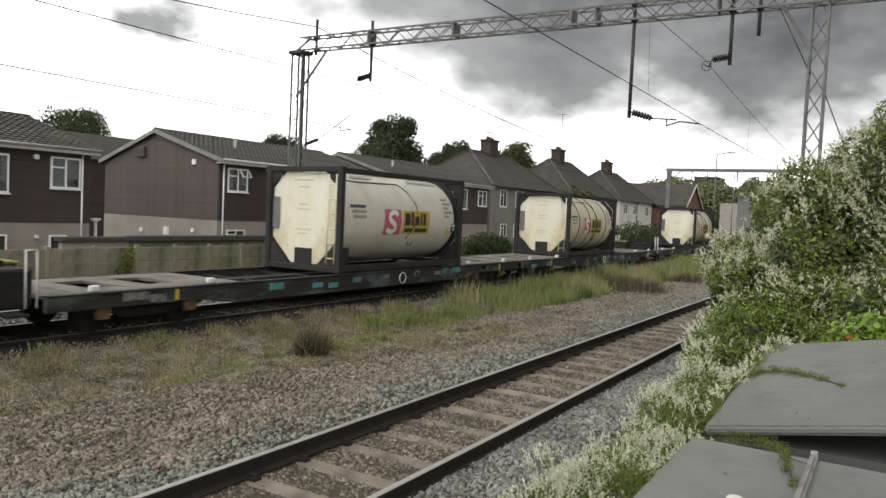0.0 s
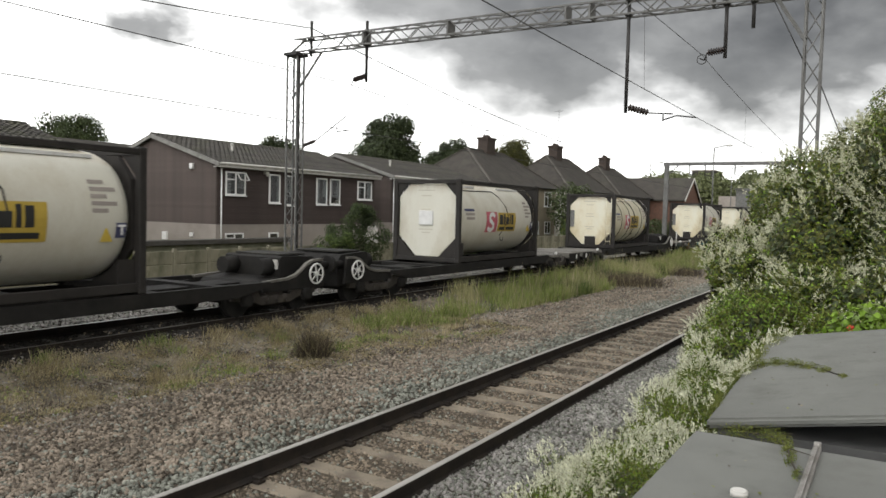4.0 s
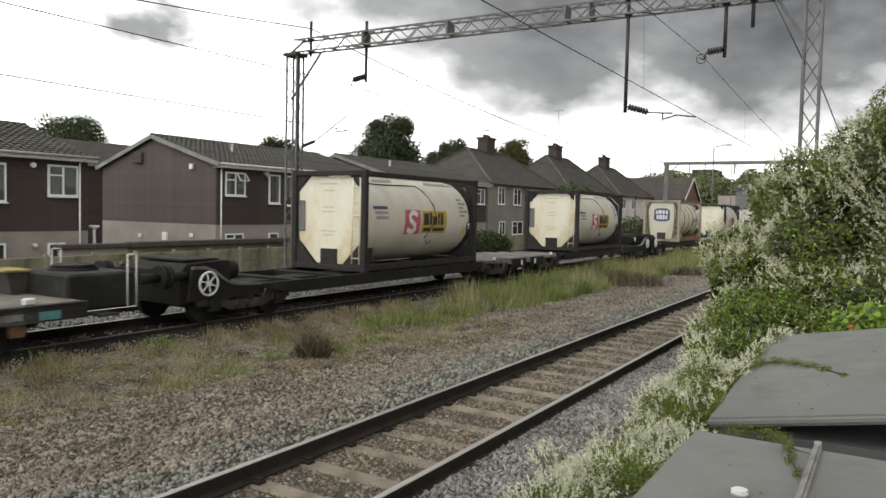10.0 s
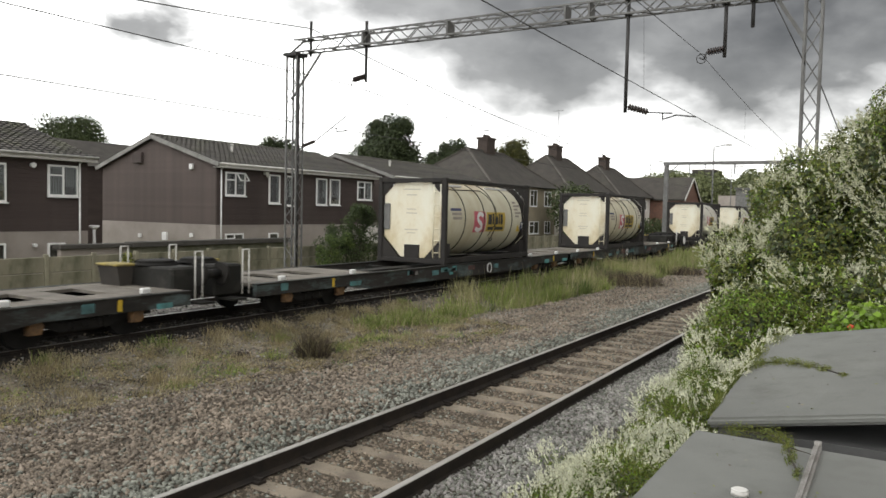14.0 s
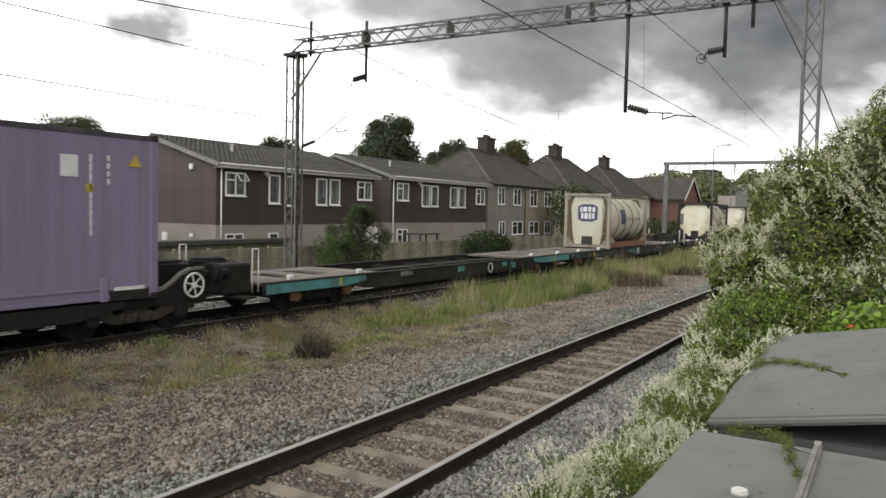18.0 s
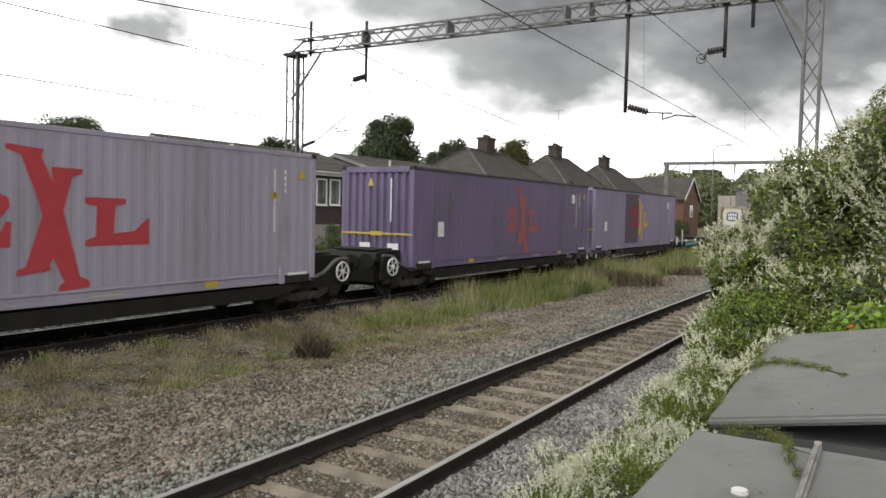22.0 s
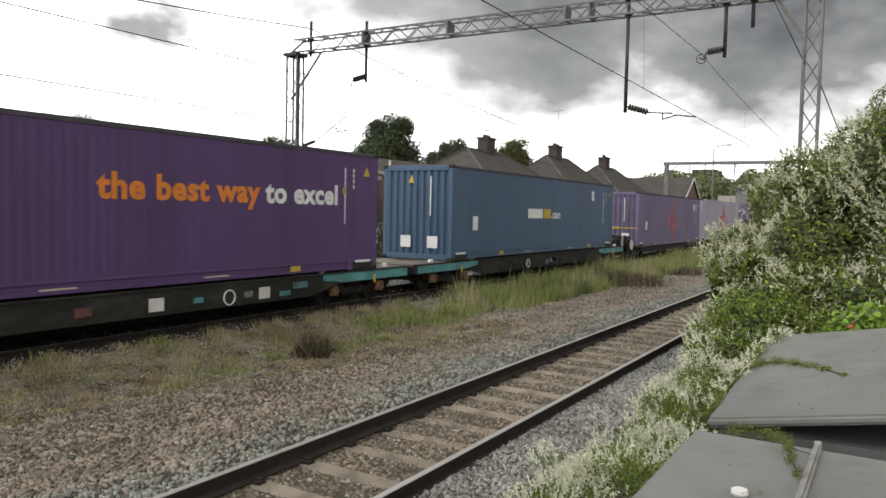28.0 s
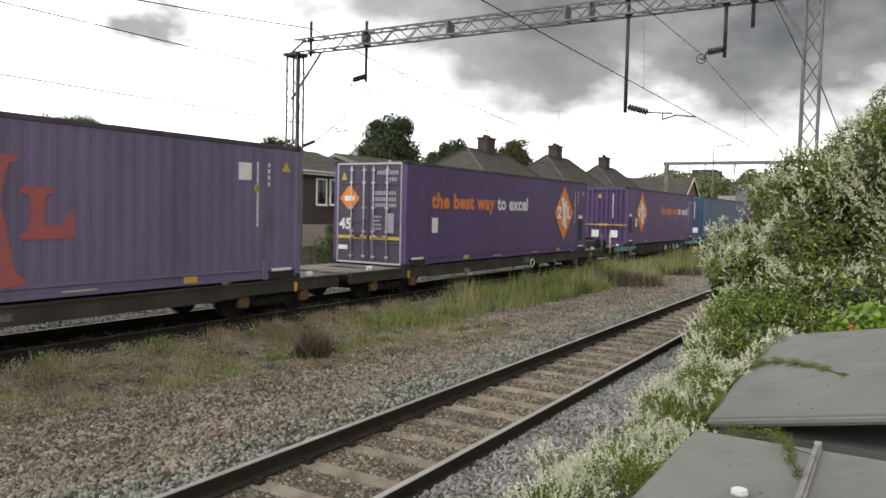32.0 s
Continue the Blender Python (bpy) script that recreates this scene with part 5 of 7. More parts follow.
def gantry():
    X = 20.0
    g = thing("overhead_gantry", "grey steel lattice gantry spanning the tracks", "gantry", (X, 0, 0))
    for name, y, z0, top in (("mast", 18.15, -.5, 7.72), ("mast", 1.86, -.4, 9.3)):
        bm = bmesh.new()
        lattice(bm, (0, y, z0), (0, y, top), .34, .46 if y > 5 else .36, 16, .05, .02, (0, 1, 0))
        box(bm, -.4, .4, y - .4, y + .4, z0 - .1, z0 + .06)
        part(name, bm, STEEL, g, "square lattice mast")
    bm = bmesh.new()
    tube(bm, (0, 18.0, -.4), (0, 18.0, 7.7), .055, seg=8)
    part("mast_pipe", bm, STEEL_DARK, g)
    bm = bmesh.new()
    lattice(bm, (0, 18.05, 7.98), (0, -3.0, 7.98), .40, .42, 44, .05, .026, (0, 0, 1))
    for y in (15.1, 11.9, 8.1, 7.4, 4.2):
        box(bm, -.22, .22, y - .025, y + .025, 7.76, 8.2)
    part("beam", bm, STEEL, g, "long lattice cross beam")
    for p, q, t in (((0, 18.5, 7.72), (0, 17.7, 8.2), .05), ((0, 18.3, 6.2), (0, 17.0, 7.7), .06), ((0, 2.05, 6.72), (0, 2.75, 7.85), .09)):
        bm = bmesh.new()
        bar(bm, p, q, t)
        part("knee_brace", bm, STEEL, g)
    for p, q in (((0, 2.0, 6.1), (0, 2.8, 7.8)), ((0, 1.65, 5.6), (0, 1.1, 4.2))):
        bm = bmesh.new()
        tube(bm, p, q, .014, seg=6)
        part("stay_wire", bm, WIRE, g)
    bm = bmesh.new()
    box(bm, -.3, .3, 17.85, 18.45, 7.66, 7.76)
    part("cap_plate", bm, STEEL_DARK, g)
    for y, hi, lo in ((15.08, 8.55, 6.58), (6.36, 8.2, 5.18), (3.86, 8.2, 6.44), (3.22, 8.2, 7.12), (17.45, 8.8, 7.6)):
        bm = bmesh.new()
        tube(bm, (0, y, lo), (0, y, hi), .048, seg=10)
        for z in (7.78, 8.18):
            box(bm, -.09, .09, y - .08, y + .08, z - .03, z + .03)
        part("drop_tube", bm, STEEL_DARK, g)
    insulator(g, (0, 3.86, 6.65), (0, 4.30, 6.60))
    insulator(g, (0, 15.08, 6.78), (0, 15.62, 6.68))
    insulator(g, (0, 6.30, 5.33), (0, 5.72, 5.15))
    insulator(g, (0, 17.8, 4.55), (0, 17.2, 4.72), .07)
    bm = bmesh.new()
    for p, q in (((0, 17.2, 4.72), (0, 15.85, 5.52)), ((0, 16.3, 5.2), (0, 16.25, 4.98)), ((0, 16.25, 5.0), (0, 15.85, 5.02)), ((0, 15.62, 6.68), (0, 15.7, 6.5)),
                 ((0, 5.72, 5.15), (0, 5.1, 5.1)), ((0, 5.35, 5.1), (0, 5.35, 4.92)), ((0, 5.35, 4.95), (0, 5.0, 5.05)), ((0, 5.0, 5.05), (0, 4.5, 4.98)), ((0, 4.3, 6.6), (0, 4.36, 6.42)), ((0, 4.36, 6.42), (.1, 4.5, 6.5))):
        tube(bm, p, q, .018, seg=6)
    hoop(bm, (0, 4.42, 6.45), .12, .012, "x", 14, 5)
    part("registration_arm", bm, STEEL_DARK, g)
    return g


gantry()


def gantry_far():
    g = thing("overhead_portal", "plain grey steel portal over the tracks further on", "gantry", (72, 0, 0))
    part("post", bevel(boxes((-.16, .16, 18.5, 18.9, -.4, 7.2)), .02), STEEL, g)
    part("post", bevel(boxes((-.16, .16, 1.2, 1.6, -.4, 7.6)), .02), STEEL, g)
    part("beam", bevel(boxes((-.16, .16, 1.0, 19.0, 7.2, 7.5)), .02), STEEL, g)
    for y in (16.6, 15.2, 12.6, 5.4, 3.6):
        bm = bmesh.new()
        tube(bm, (0, y, 6.3), (0, y, 7.3), .05, seg=6)
        tube(bm, (0, y, 6.35), (0, y - .6, 6.2), .03, seg=6)
        part("drop_tube", bm, STEEL_DARK, g)
    bm = bmesh.new()
    bar(bm, (0, 18.6, 6.3), (0, 17.6, 7.25), .09)
    part("brace", bm, STEEL, g)


gantry_far()


def wires():
    w = thing("overhead_wires", "thin dark overhead contact and carrier wires with droppers", "overhead wires", (0, 0, 0))

    def strand(name, pts, r=.010):
        cu = bpy.data.curves.new(name, "CURVE")
        cu.dimensions, cu.bevel_depth, cu.bevel_resolution = "3D", r, 1
        sp = cu.splines.new("POLY")
        sp.points.add(len(pts) - 1)
        for p, q in zip(sp.points, pts):
            p.co = (*q, 1)
        cu.materials.append(WIRE)
        ob = new(name, cu)
        ob.parent = w

    def sag(x0, x1, y0, y1, z0, z1, dip, n=14):
        return [(x0 + (x1 - x0) * k / n, y0 + (y1 - y0) * k / n, z0 + (z1 - z0) * k / n - dip * 4 * (k / n) * (1 - k / n)) for k in range(n + 1)]
    for y_end, y_hold, zc, zm, thick in ((3.9, 4.46, 4.96, 6.60, .0075), (15.75, 15.75, 5.02, 6.54, .013)):
        for a, b, ya, yb, dip in ((-32, 20, y_end, y_hold, .12), (20, 72, y_hold, y_hold, .80), (72, 124, y_hold, y_hold, .80)):
            strand("contact_wire", sag(a, b, ya, yb, zc, zc, .03), thick)
            top = sag(a, b, y_hold, y_hold, zm, zm, dip, 52)
            strand("carrier_wire", top, thick)
            low = sag(a, b, ya, yb, zc, zc, .03, 52)
            for k in (7, 17, 27, 37, 47):
                strand("dropper", [top[k], low[k]], .003)
    strand("earth_wire", sag(-32, 20, 17.45, 17.45, 8.56, 8.56, 1.62) + sag(20, 72, 17.45, 17.45, 8.56, 7.0, 1.15)[1:], .017)


wires()


# ---- the goods train ----
def paint(name, col, dirt=(0.10, 0.095, 0.09), rough=0.6, fade=0.85, scale=0.5):
    return mat(name, col, tuple(c * fade for c in col), rough, scale=scale, bump=0.05, stretch=(1.6, 1.6, 0.35), fine=0.08, dirt=dirt, dirt_scale=1.1, bscale=30)


P_LILAC = paint("faded_lilac_paint", (0.205, 0.178, 0.27), (0.165, 0.15, 0.20))
P_PURPLE = paint("purple_paint", (0.136, 0.108, 0.188), (0.075, 0.068, 0.085))
P_DEEP = paint("deep_purple_paint", (0.082, 0.045, 0.128), (0.05, 0.038, 0.06), 0.5)
P_DOOR = paint("grimy_purple_door_paint", (0.060, 0.042, 0.080), (0.05, 0.044, 0.054), 0.5)
P_LAV = paint("pale_lavender_paint", (0.30, 0.283, 0.348), (0.20, 0.19, 0.20))
P_BLUE = paint("blue_paint", (0.050, 0.090, 0.152), (0.05, 0.075, 0.11), 0.5)
P_PATCH = paint("dark_purple_paint", (0.074, 0.050, 0.074), (0.05, 0.045, 0.05))
RAIL_GRIME = mat("grimy_top_rail", (0.062, 0.054, 0.066), (0.040, 0.036, 0.042), 0.8, scale=2.5, bump=0.2, dirt=(0.10, 0.085, 0.11), dirt_scale=2.0)
P_RED = plain("red_lettering", (0.40, 0.045, 0.055), 0.6)
P_ORANGE_RED = mat("faded_red_lettering", (0.34, 0.088, 0.080), (0.27, 0.085, 0.085), 0.65, scale=4, bump=0.04, dirt=(0.17, 0.09, 0.12), dirt_scale=2.6)
P_DARK_RED = plain("dark_red_lettering", (0.22, 0.016, 0.03), 0.65)
P_YELLOW = plain("yellow_lettering", (0.50, 0.31, 0.06), 0.65)
P_ORANGE = plain("orange_paint", (0.62, 0.20, 0.03), 0.55)
P_WHITE = plain("white_paint", (0.66, 0.66, 0.65), 0.6)
P_STRIPE = plain("yellow_stripe", (0.45, 0.33, 0.05), 0.6)
P_BLACK = plain("black_lettering", (0.02, 0.02, 0.02), 0.6)
P_GOLD = plain("gold_panel", (0.42, 0.30, 0.05), 0.6)
P_NAVY = plain("navy_panel", (0.06, 0.065, 0.13), 0.6)
P_CRIMSON = mat("crimson_panel", (0.43, 0.085, 0.12), (0.36, 0.09, 0.11), 0.6, scale=4, bump=0.03, dirt=(0.45, 0.26, 0.22), dirt_scale=2.0)
P_CREAM = mat("cream_tank", (0.56, 0.54, 0.425), (0.49, 0.465, 0.345), 0.5, scale=0.7, bump=0.04, stretch=(1, 1, .5), fine=0.08, dirt=(0.36, 0.30, 0.19), dirt_scale=0.8, runs=((0.30, 0.20, 0.10), 2.15, .55, 1.1))
P_IVORY = mat("ivory_tank", (0.585, 0.575, 0.505), (0.53, 0.515, 0.44), 0.45, scale=0.6, bump=0.03, stretch=(1, 1, .5), fine=0.06, dirt=(0.40, 0.36, 0.27), dirt_scale=0.7, runs=((0.33, 0.25, 0.15), 2.25, .5, 1.2))
P_CREAM_END = mat("cream_end_plate", (0.68, 0.66, 0.55), (0.62, 0.55, 0.38), 0.55, scale=0.9, bump=0.04, stretch=(1, 1, .6), fine=0.08, dirt=(0.44, 0.36, 0.21), dirt_scale=0.9, runs=((0.46, 0.33, 0.16), 2.3, .6, 1.6))
P_SUGAR = mat("pale_cream_tank", (0.53, 0.52, 0.42), (0.47, 0.45, 0.35), 0.5, scale=0.7, bump=0.04, stretch=(1, 1, .5), fine=0.08, dirt=(0.38, 0.32, 0.22), dirt_scale=0.9)
FRAME_BLACK = mat("black_tank_frame", (0.026, 0.0235, 0.0215), (0.017, 0.0155, 0.0145), 0.65, spec=0.25, scale=2, bump=0.1, dirt=(0.038, 0.033, 0.028), dirt_scale=1.4)
FRAME_RUST = mat("rusty_cream_frame", (0.30, 0.28, 0.235), (0.22, 0.185, 0.135), 0.75, scale=1.6, bump=0.15, dirt=(0.115, 0.08, 0.048), dirt_scale=1.8, stretch=(1, 1, .5))
FRAME_BROWN = mat("brown_bottom_rail", (0.21, 0.095, 0.055), (0.14, 0.07, 0.045), 0.75, scale=2, bump=0.15)
FAINT = plain("faint_lettering", (0.47, 0.44, 0.36), 0.6)
RAIL_BROWN = mat("dark_brown_rail", (0.13, 0.115, 0.095), (0.085, 0.072, 0.06), 0.75, scale=2, bump=0.12)
STRAP = plain("dark_strap", (0.032, 0.03, 0.026), 0.7)
OLIVE_GRIME = mat("olive_stained_steel", (0.20, 0.175, 0.085), (0.10, 0.085, 0.045), 0.8, scale=1.8, bump=0.12, stretch=(1, 1, .3), dirt=(0.06, 0.05, 0.03), dirt_scale=2.0)
WAGON_BLACK = mat("grimy_wagon_black", (0.018, 0.0172, 0.0162), (0.0115, 0.011, 0.0105), 0.75, scale=2, bump=0.15, dirt=(0.026, 0.024, 0.021), dirt_scale=1.3, spec=0.15)
WAGON_TEAL = mat("dirty_turquoise", (0.085, 0.27, 0.27), (0.06, 0.17, 0.172), 0.7, scale=1.2, bump=0.1, dirt=(0.045, 0.05, 0.048), dirt_scale=1.8)
WORN_TEAL = mat("flaking_turquoise", (0.085, 0.19, 0.195), (0.05, 0.11, 0.115), 0.8, scale=3, bump=0.1, dirt=(0.022, 0.022, 0.021), dirt_scale=3.2)
WAGON_BROWN = mat("dark_brown_wagon", (0.036, 0.031, 0.026), (0.024, 0.021, 0.018), 0.8, scale=1.4, bump=0.15, dirt=(0.065, 0.056, 0.045), dirt_scale=1.3)
WAGON_PATCHY = mat("patchy_worn_side", (0.034, 0.031, 0.028), (0.020, 0.019, 0.017), 0.8, scale=1.6, bump=0.15, dirt=(0.12, 0.165, 0.165), dirt_scale=1.5, stretch=(.5, 1, 1.6), spec=0.2)
WAGON_GRIME = mat("brown_black_grime", (0.021, 0.0205, 0.018), (0.014, 0.0135, 0.012), 0.8, scale=1.6, bump=0.15, dirt=(0.058, 0.056, 0.048), dirt_scale=1.2, stretch=(.5, 1, 1), spec=0.2)
DECK_LOW = mat("dark_deck_plate", (0.155, 0.146, 0.13), (0.085, 0.08, 0.071), 0.8, scale=1.4, bump=0.2, dirt=(0.05, 0.046, 0.04), dirt_scale=1.6)
DECK = mat("worn_deck_plate", (0.165, 0.148, 0.122), (0.095, 0.085, 0.07), 0.8, scale=1.4, bump=0.25, dirt=(0.055, 0.05, 0.045), dirt_scale=1.3)
WORN_WHITE = mat("worn_white_paint", (0.21, 0.20, 0.19), (0.07, 0.066, 0.06), 0.8, scale=5, bump=0.1, dirt=(0.03, 0.028, 0.025), dirt_scale=4)
WORN_RED = mat("worn_red_paint", (0.12, 0.045, 0.04), (0.045, 0.03, 0.028), 0.8, scale=5, bump=0.1, dirt=(0.03, 0.028, 0.025), dirt_scale=4)
AXLE_RUST = mat("rusty_axlebox", (0.17, 0.095, 0.04), (0.09, 0.055, 0.03), 0.8, scale=6, bump=0.2)
WHEEL_WHITE = plain("white_handwheel", (0.62, 0.62, 0.60), 0.5)
YELLOW_GRIME = mat("dirty_yellow", (0.30, 0.235, 0.06), (0.17, 0.14, 0.06), 0.8, scale=4, bump=0.1, dirt=(0.09, 0.08, 0.06), dirt_scale=2.5)
YELLOW_MARK = plain("yellow_mark", (0.48, 0.33, 0.03), 0.6)

CACHE = {}


def shared(key, build, material):
    if key not in CACHE:
        CACHE[key] = finish(build(), key.split("/")[0], material)
    return CACHE[key]


def lettering(text, parent, at, size, material, turn=(90, 0, 0), wide=1.0, align="LEFT", weight=.036):
    cu = bpy.data.curves.new("lettering", "FONT")
    cu.body, cu.size, cu.align_x, cu.align_y, cu.extrude = text, size, align, "CENTER", .001
    cu.offset = size * weight
    cu.space_character = 1.06
    cu.resolution_u = 3
    cu.materials.append(material)
    ob = new("lettering", cu)
    ob.parent = parent
    ob.matrix_basis = pose(*at, *turn) @ Matrix.Diagonal((wide, 1, 1, 1))
    return ob


def flat(name, pts, y, material, parent, depth=.004, label=""):
    """A flat painted shape on the near side; pts are x, z."""
    bm = bmesh.new()
    prism(bm, pts, "y", y - depth, y)
    return part(name, bm, material, parent, label)


def flat_end(name, pts, x, material, parent, depth=.004, label=""):
    bm = bmesh.new()
    prism(bm, pts, "x", x - depth, x)
    return part(name, bm, material, parent, label)


def rect(x0, x1, z0, z1):
    return [(x0, z0), (x1, z0), (x1, z1), (x0, z1)]


def corrugated(length, height, pitch, depth):
    """A ribbed steel wall in the x-z plane, ribs upright, the outer face at y = 0."""
    bm = bmesh.new()
    n = max(2, round(length / pitch))
    p = length / n
    pts = []
    for i in range(n):
        x = i * p
        pts += [(x, 0), (x + .36 * p, 0), (x + .5 * p, depth), (x + .86 * p, depth)]
    pts.append((length, 0))
    lo = [bm.verts.new((x, y, 0)) for x, y in pts]
    hi = [bm.verts.new((x, y, height)) for x, y in pts]
    for i in range(len(pts) - 1):
        bm.faces.new((lo[i], lo[i + 1], hi[i + 1], hi[i]))
    return bm


def crossed_mark(parent, x, z, s, y, left, mid, right, tall=1.0, foot=1.3, big=1.0):
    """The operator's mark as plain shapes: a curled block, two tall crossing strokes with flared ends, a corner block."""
    k, j = s, s * tall
    curl = [(-1.46, -.60), (-.54, -.60), (-.52, -.15), (-.61, -.15), (-.68, -.34), (-.96, -.36), (-.68, -.07), (-.54, .11), (-.56, .26), (-.71, .34), (-1.21, .34), (-1.43, .22), (-1.50, .04),
            (-1.46, -.09), (-1.25, -.15), (-1.14, -.06), (-1.14, .07), (-1.07, .19), (-.96, .16), (-.91, .06), (-.96, -.06), (-1.46, -.46)]
    cross = [(-.71, 1.08), (-.14, 1.03), (-.18, .91), (0, .51), (-.03, .76), (.50, .75), (.47, .66), (.32, .63), (.17, .05), (.44, -1.04), (.61, -1.13), (.61, -1.23), (.07, -1.27), (.11, -1.16), (.18, -1.12),
             (0, -.71), (-.06, -.82), (-.04, -.91), (-.57, -.97), (-.56, -.88), (-.43, -.84), (-.17, -.04), (-.21, .15), (-.49, .93), (-.71, 1.0)]
    corner = [(.43, .26), (1.05, .25), (1.04, .16), (.89, .13), (.86, -.34), (1.18, -.31), (1.36, -.13), (1.43, -.06), (1.43, -.54), (.43, -.54), (.44, -.45), (.59, -.39), (.61, .11), (.44, .16)]
    flat("mark", [(x - .52 * k + (a + .52) * .78 * k * big, z + (b + .08) * .86 * j * min(big, 1.3) + (.14 if big > 1 else 0)) for a, b in curl], y, left, parent)
    flat("mark", [(x + a * .82 * k, z + (b + .06) * .97 * j) for a, b in cross], y - .002, mid, parent)
    flat("mark", [(x + (.43 + (a - .43) * (foot - .43)) * k, z + (b + .08) * j) for a, b in corner], y, right, parent)


def diamond_mark(parent, x, z, s, y):
    flat("diamond", [(x - .99 * s, z), (x, z - 1.1 * s), (x + .99 * s, z), (x, z + 1.1 * s)], y, P_ORANGE, parent, label="orange diamond panel")
    k, j = s * .56, s * .50
    block = [(-1.25, -.46), (-.55, -.46), (-.55, -.24), (-.90, -.24), (-.56, .14), (-.55, .40), (-.70, .56), (-1.08, .56), (-1.24, .40), (-1.24, .18), (-1.02, .18), (-.98, .33), (-.84, .30), (-.80, .18), (-1.25, -.24)]
    for pts, lift in ((block, .006), ([(.12, -1.22), (.56, -1.22), (-.12, 1.24), (-.56, 1.24)], .007), ([(-.36, -.98), (-.02, -.98), (.50, 1.0), (.16, 1.0)], .009),
                      ([(.54, -.46), (1.24, -.46), (1.24, -.22), (.84, -.22), (.84, .58), (.54, .58)], .006)):
        flat("mark", [(x + a * k, z + b * j) for a, b in pts], y - lift, P_WHITE, parent)


def papers(parent, L, y, x):
    flat("notice", rect(x - .1, x + .22, .93, 1.36), y, P_WHITE, parent, label="white notice panel")


def container(label, u, colour, ribs=.28, rib_depth=.008, end="wall", edge=None, deck=.91, L=14.05):
    H, Wd = 2.9, 2.5
    c = thing("freight_container", label, "container", (u, TRAIN_Y, deck), group="containers on the train")
    edge = edge or colour
    y = -Wd / 2
    side = shared(f"side_wall/{colour.name}/{ribs}/{L}", lambda: corrugated(L - .32, H - .36, ribs, rib_depth), colour)
    part("side_wall", side, colour, c, at=(.16, y + .012, .26))
    part("side_wall", side, colour, c, at=pose(L - .16, -y - .012, .26, 0, 0, 180))
    roof = shared(f"roof_panel/{colour.name}/{L}", lambda: boxes(*[(.1, L - .1, y + .06, -y - .06, H - .07, H - .035)] + [(.5 + i * .6, .78 + i * .6, y + .12, -y - .12, H - .04, H - .012) for i in range(int((L - 1) / .6))]), colour)
    part("roof_panel", roof, colour, c)
    rails = {"top_rail": (y, H - .11, H - .02, .09), "bottom_rail": (y, .05, .27, .06)}
    for name, (yy, z0, z1, t) in rails.items():
        m = RAIL_GRIME if name == "top_rail" and colour is not P_LAV else edge
        rows = [(.16, L - .16, 0, t, z0, z1)] if name == "top_rail" else [(.16, L - .16, 0, t, z0, z0 + .075), (.16, L - .16, .022, t, z0 + .075, z1 - .05), (.16, L - .16, .004, t, z1 - .05, z1)]
        bar_mesh = shared(f"{name}/{m.name}/{L}", lambda: bevel(boxes(*rows), .008), m)
        part(name, bar_mesh, m, c, at=(0, yy, 0))
        part(name, bar_mesh, m, c, at=(0, -yy - t, 0))
    post = shared(f"corner_post/{edge.name}", lambda: bevel(boxes((0, .165, 0, .15, .1, H - .1)), .018), edge)
    casting = shared("corner_casting", lambda: bevel(boxes((0, .178, 0, .162, 0, .118)), .02), FRAME_BLACK)
    for x in (0, L - .165):
        for yy in (y, -y - .15):
            part("corner_post", post, edge, c, at=(x, yy, 0))
            for z in (0, H - .115):
                part("corner_casting", casting, FRAME_BLACK, c, at=(x - .006, yy - .006, z))
    # extra lifting posts where the longer box rests, and fork pockets
    for x in (1.0, L - 1.15):
        part("inner_post", shared(f"inner_post/{edge.name}", lambda: bevel(boxes((0, .15, 0, .05, .02, .42)), .012), edge), edge, c, at=(x, y - .008, 0))
    # thin black plates on the rail's face colour in the shade of shallow recesses
    part("recess", shared("recess", lambda: boxes((.22, 1.0, 0, .02, .03, .2)), FRAME_BLACK), FRAME_BLACK, c, at=(0, y - .004, 0))
    part("recess", shared("recess", lambda: None, FRAME_BLACK), FRAME_BLACK, c, at=(L - 1.2, y - .004, 0))
    part("plate", shared("plate", lambda: boxes((.3, .9, 0, .004, .2, .26)), P_WHITE), P_WHITE, c, at=(0, y - .006, 0))
    part("plate", shared("plate", lambda: None, P_WHITE), P_WHITE, c, at=(L - 1.2, y - .006, 0))
    part("floor_panel", shared(f"floor_panel/{L}", lambda: boxes((.1, L - .1, y + .1, -y - .1, .12, .2)), FRAME_BLACK), FRAME_BLACK, c)
    # far end wall, and the end towards the tail of the train
    part("end_wall", shared(f"end_wall/{colour.name}", lambda: corrugated(Wd - .3, H - .3, .24, .075), colour), colour, c, at=pose(L - .03, y + .15, .14, 0, 0, 90))
    if end == "wall":
        part("end_wall", shared(f"end_wall/{colour.name}", lambda: None, colour), colour, c, at=pose(.02, -y - .15, .14, 0, 0, -90))
        for z in (.02, H - .18):
            part("end_sill", shared(f"end_sill/{edge.name}", lambda: bevel(boxes((0, .1, y + .15, -y - .15, 0, .16)), .012), edge), edge, c, at=(0, 0, z))
        if colour not in (P_LAV, P_BLUE):
            part("stripe", boxes((-.012, -.004, y + .02, -y - .02, .98, 1.035)), P_STRIPE, c, "yellow height stripe")
            part("stripe", boxes((-.016, -.006, -.2, .2, .95, 1.07)), P_STRIPE, c)
        for a in (.35, -.62):
            flat_end("notice", rect(a - .15, a + .22, .38, .74), -.006, P_WHITE, c, label="white notice panel")
        flat_end("rod_label", rect(-.52, -.48, 1.35, 2.55), -.006, P_WHITE, c)
        flat_end("warning_sign", [(.1, 2.35), (.3, 2.35), (.2, 2.6)], -.006, P_STRIPE, c)
    else:
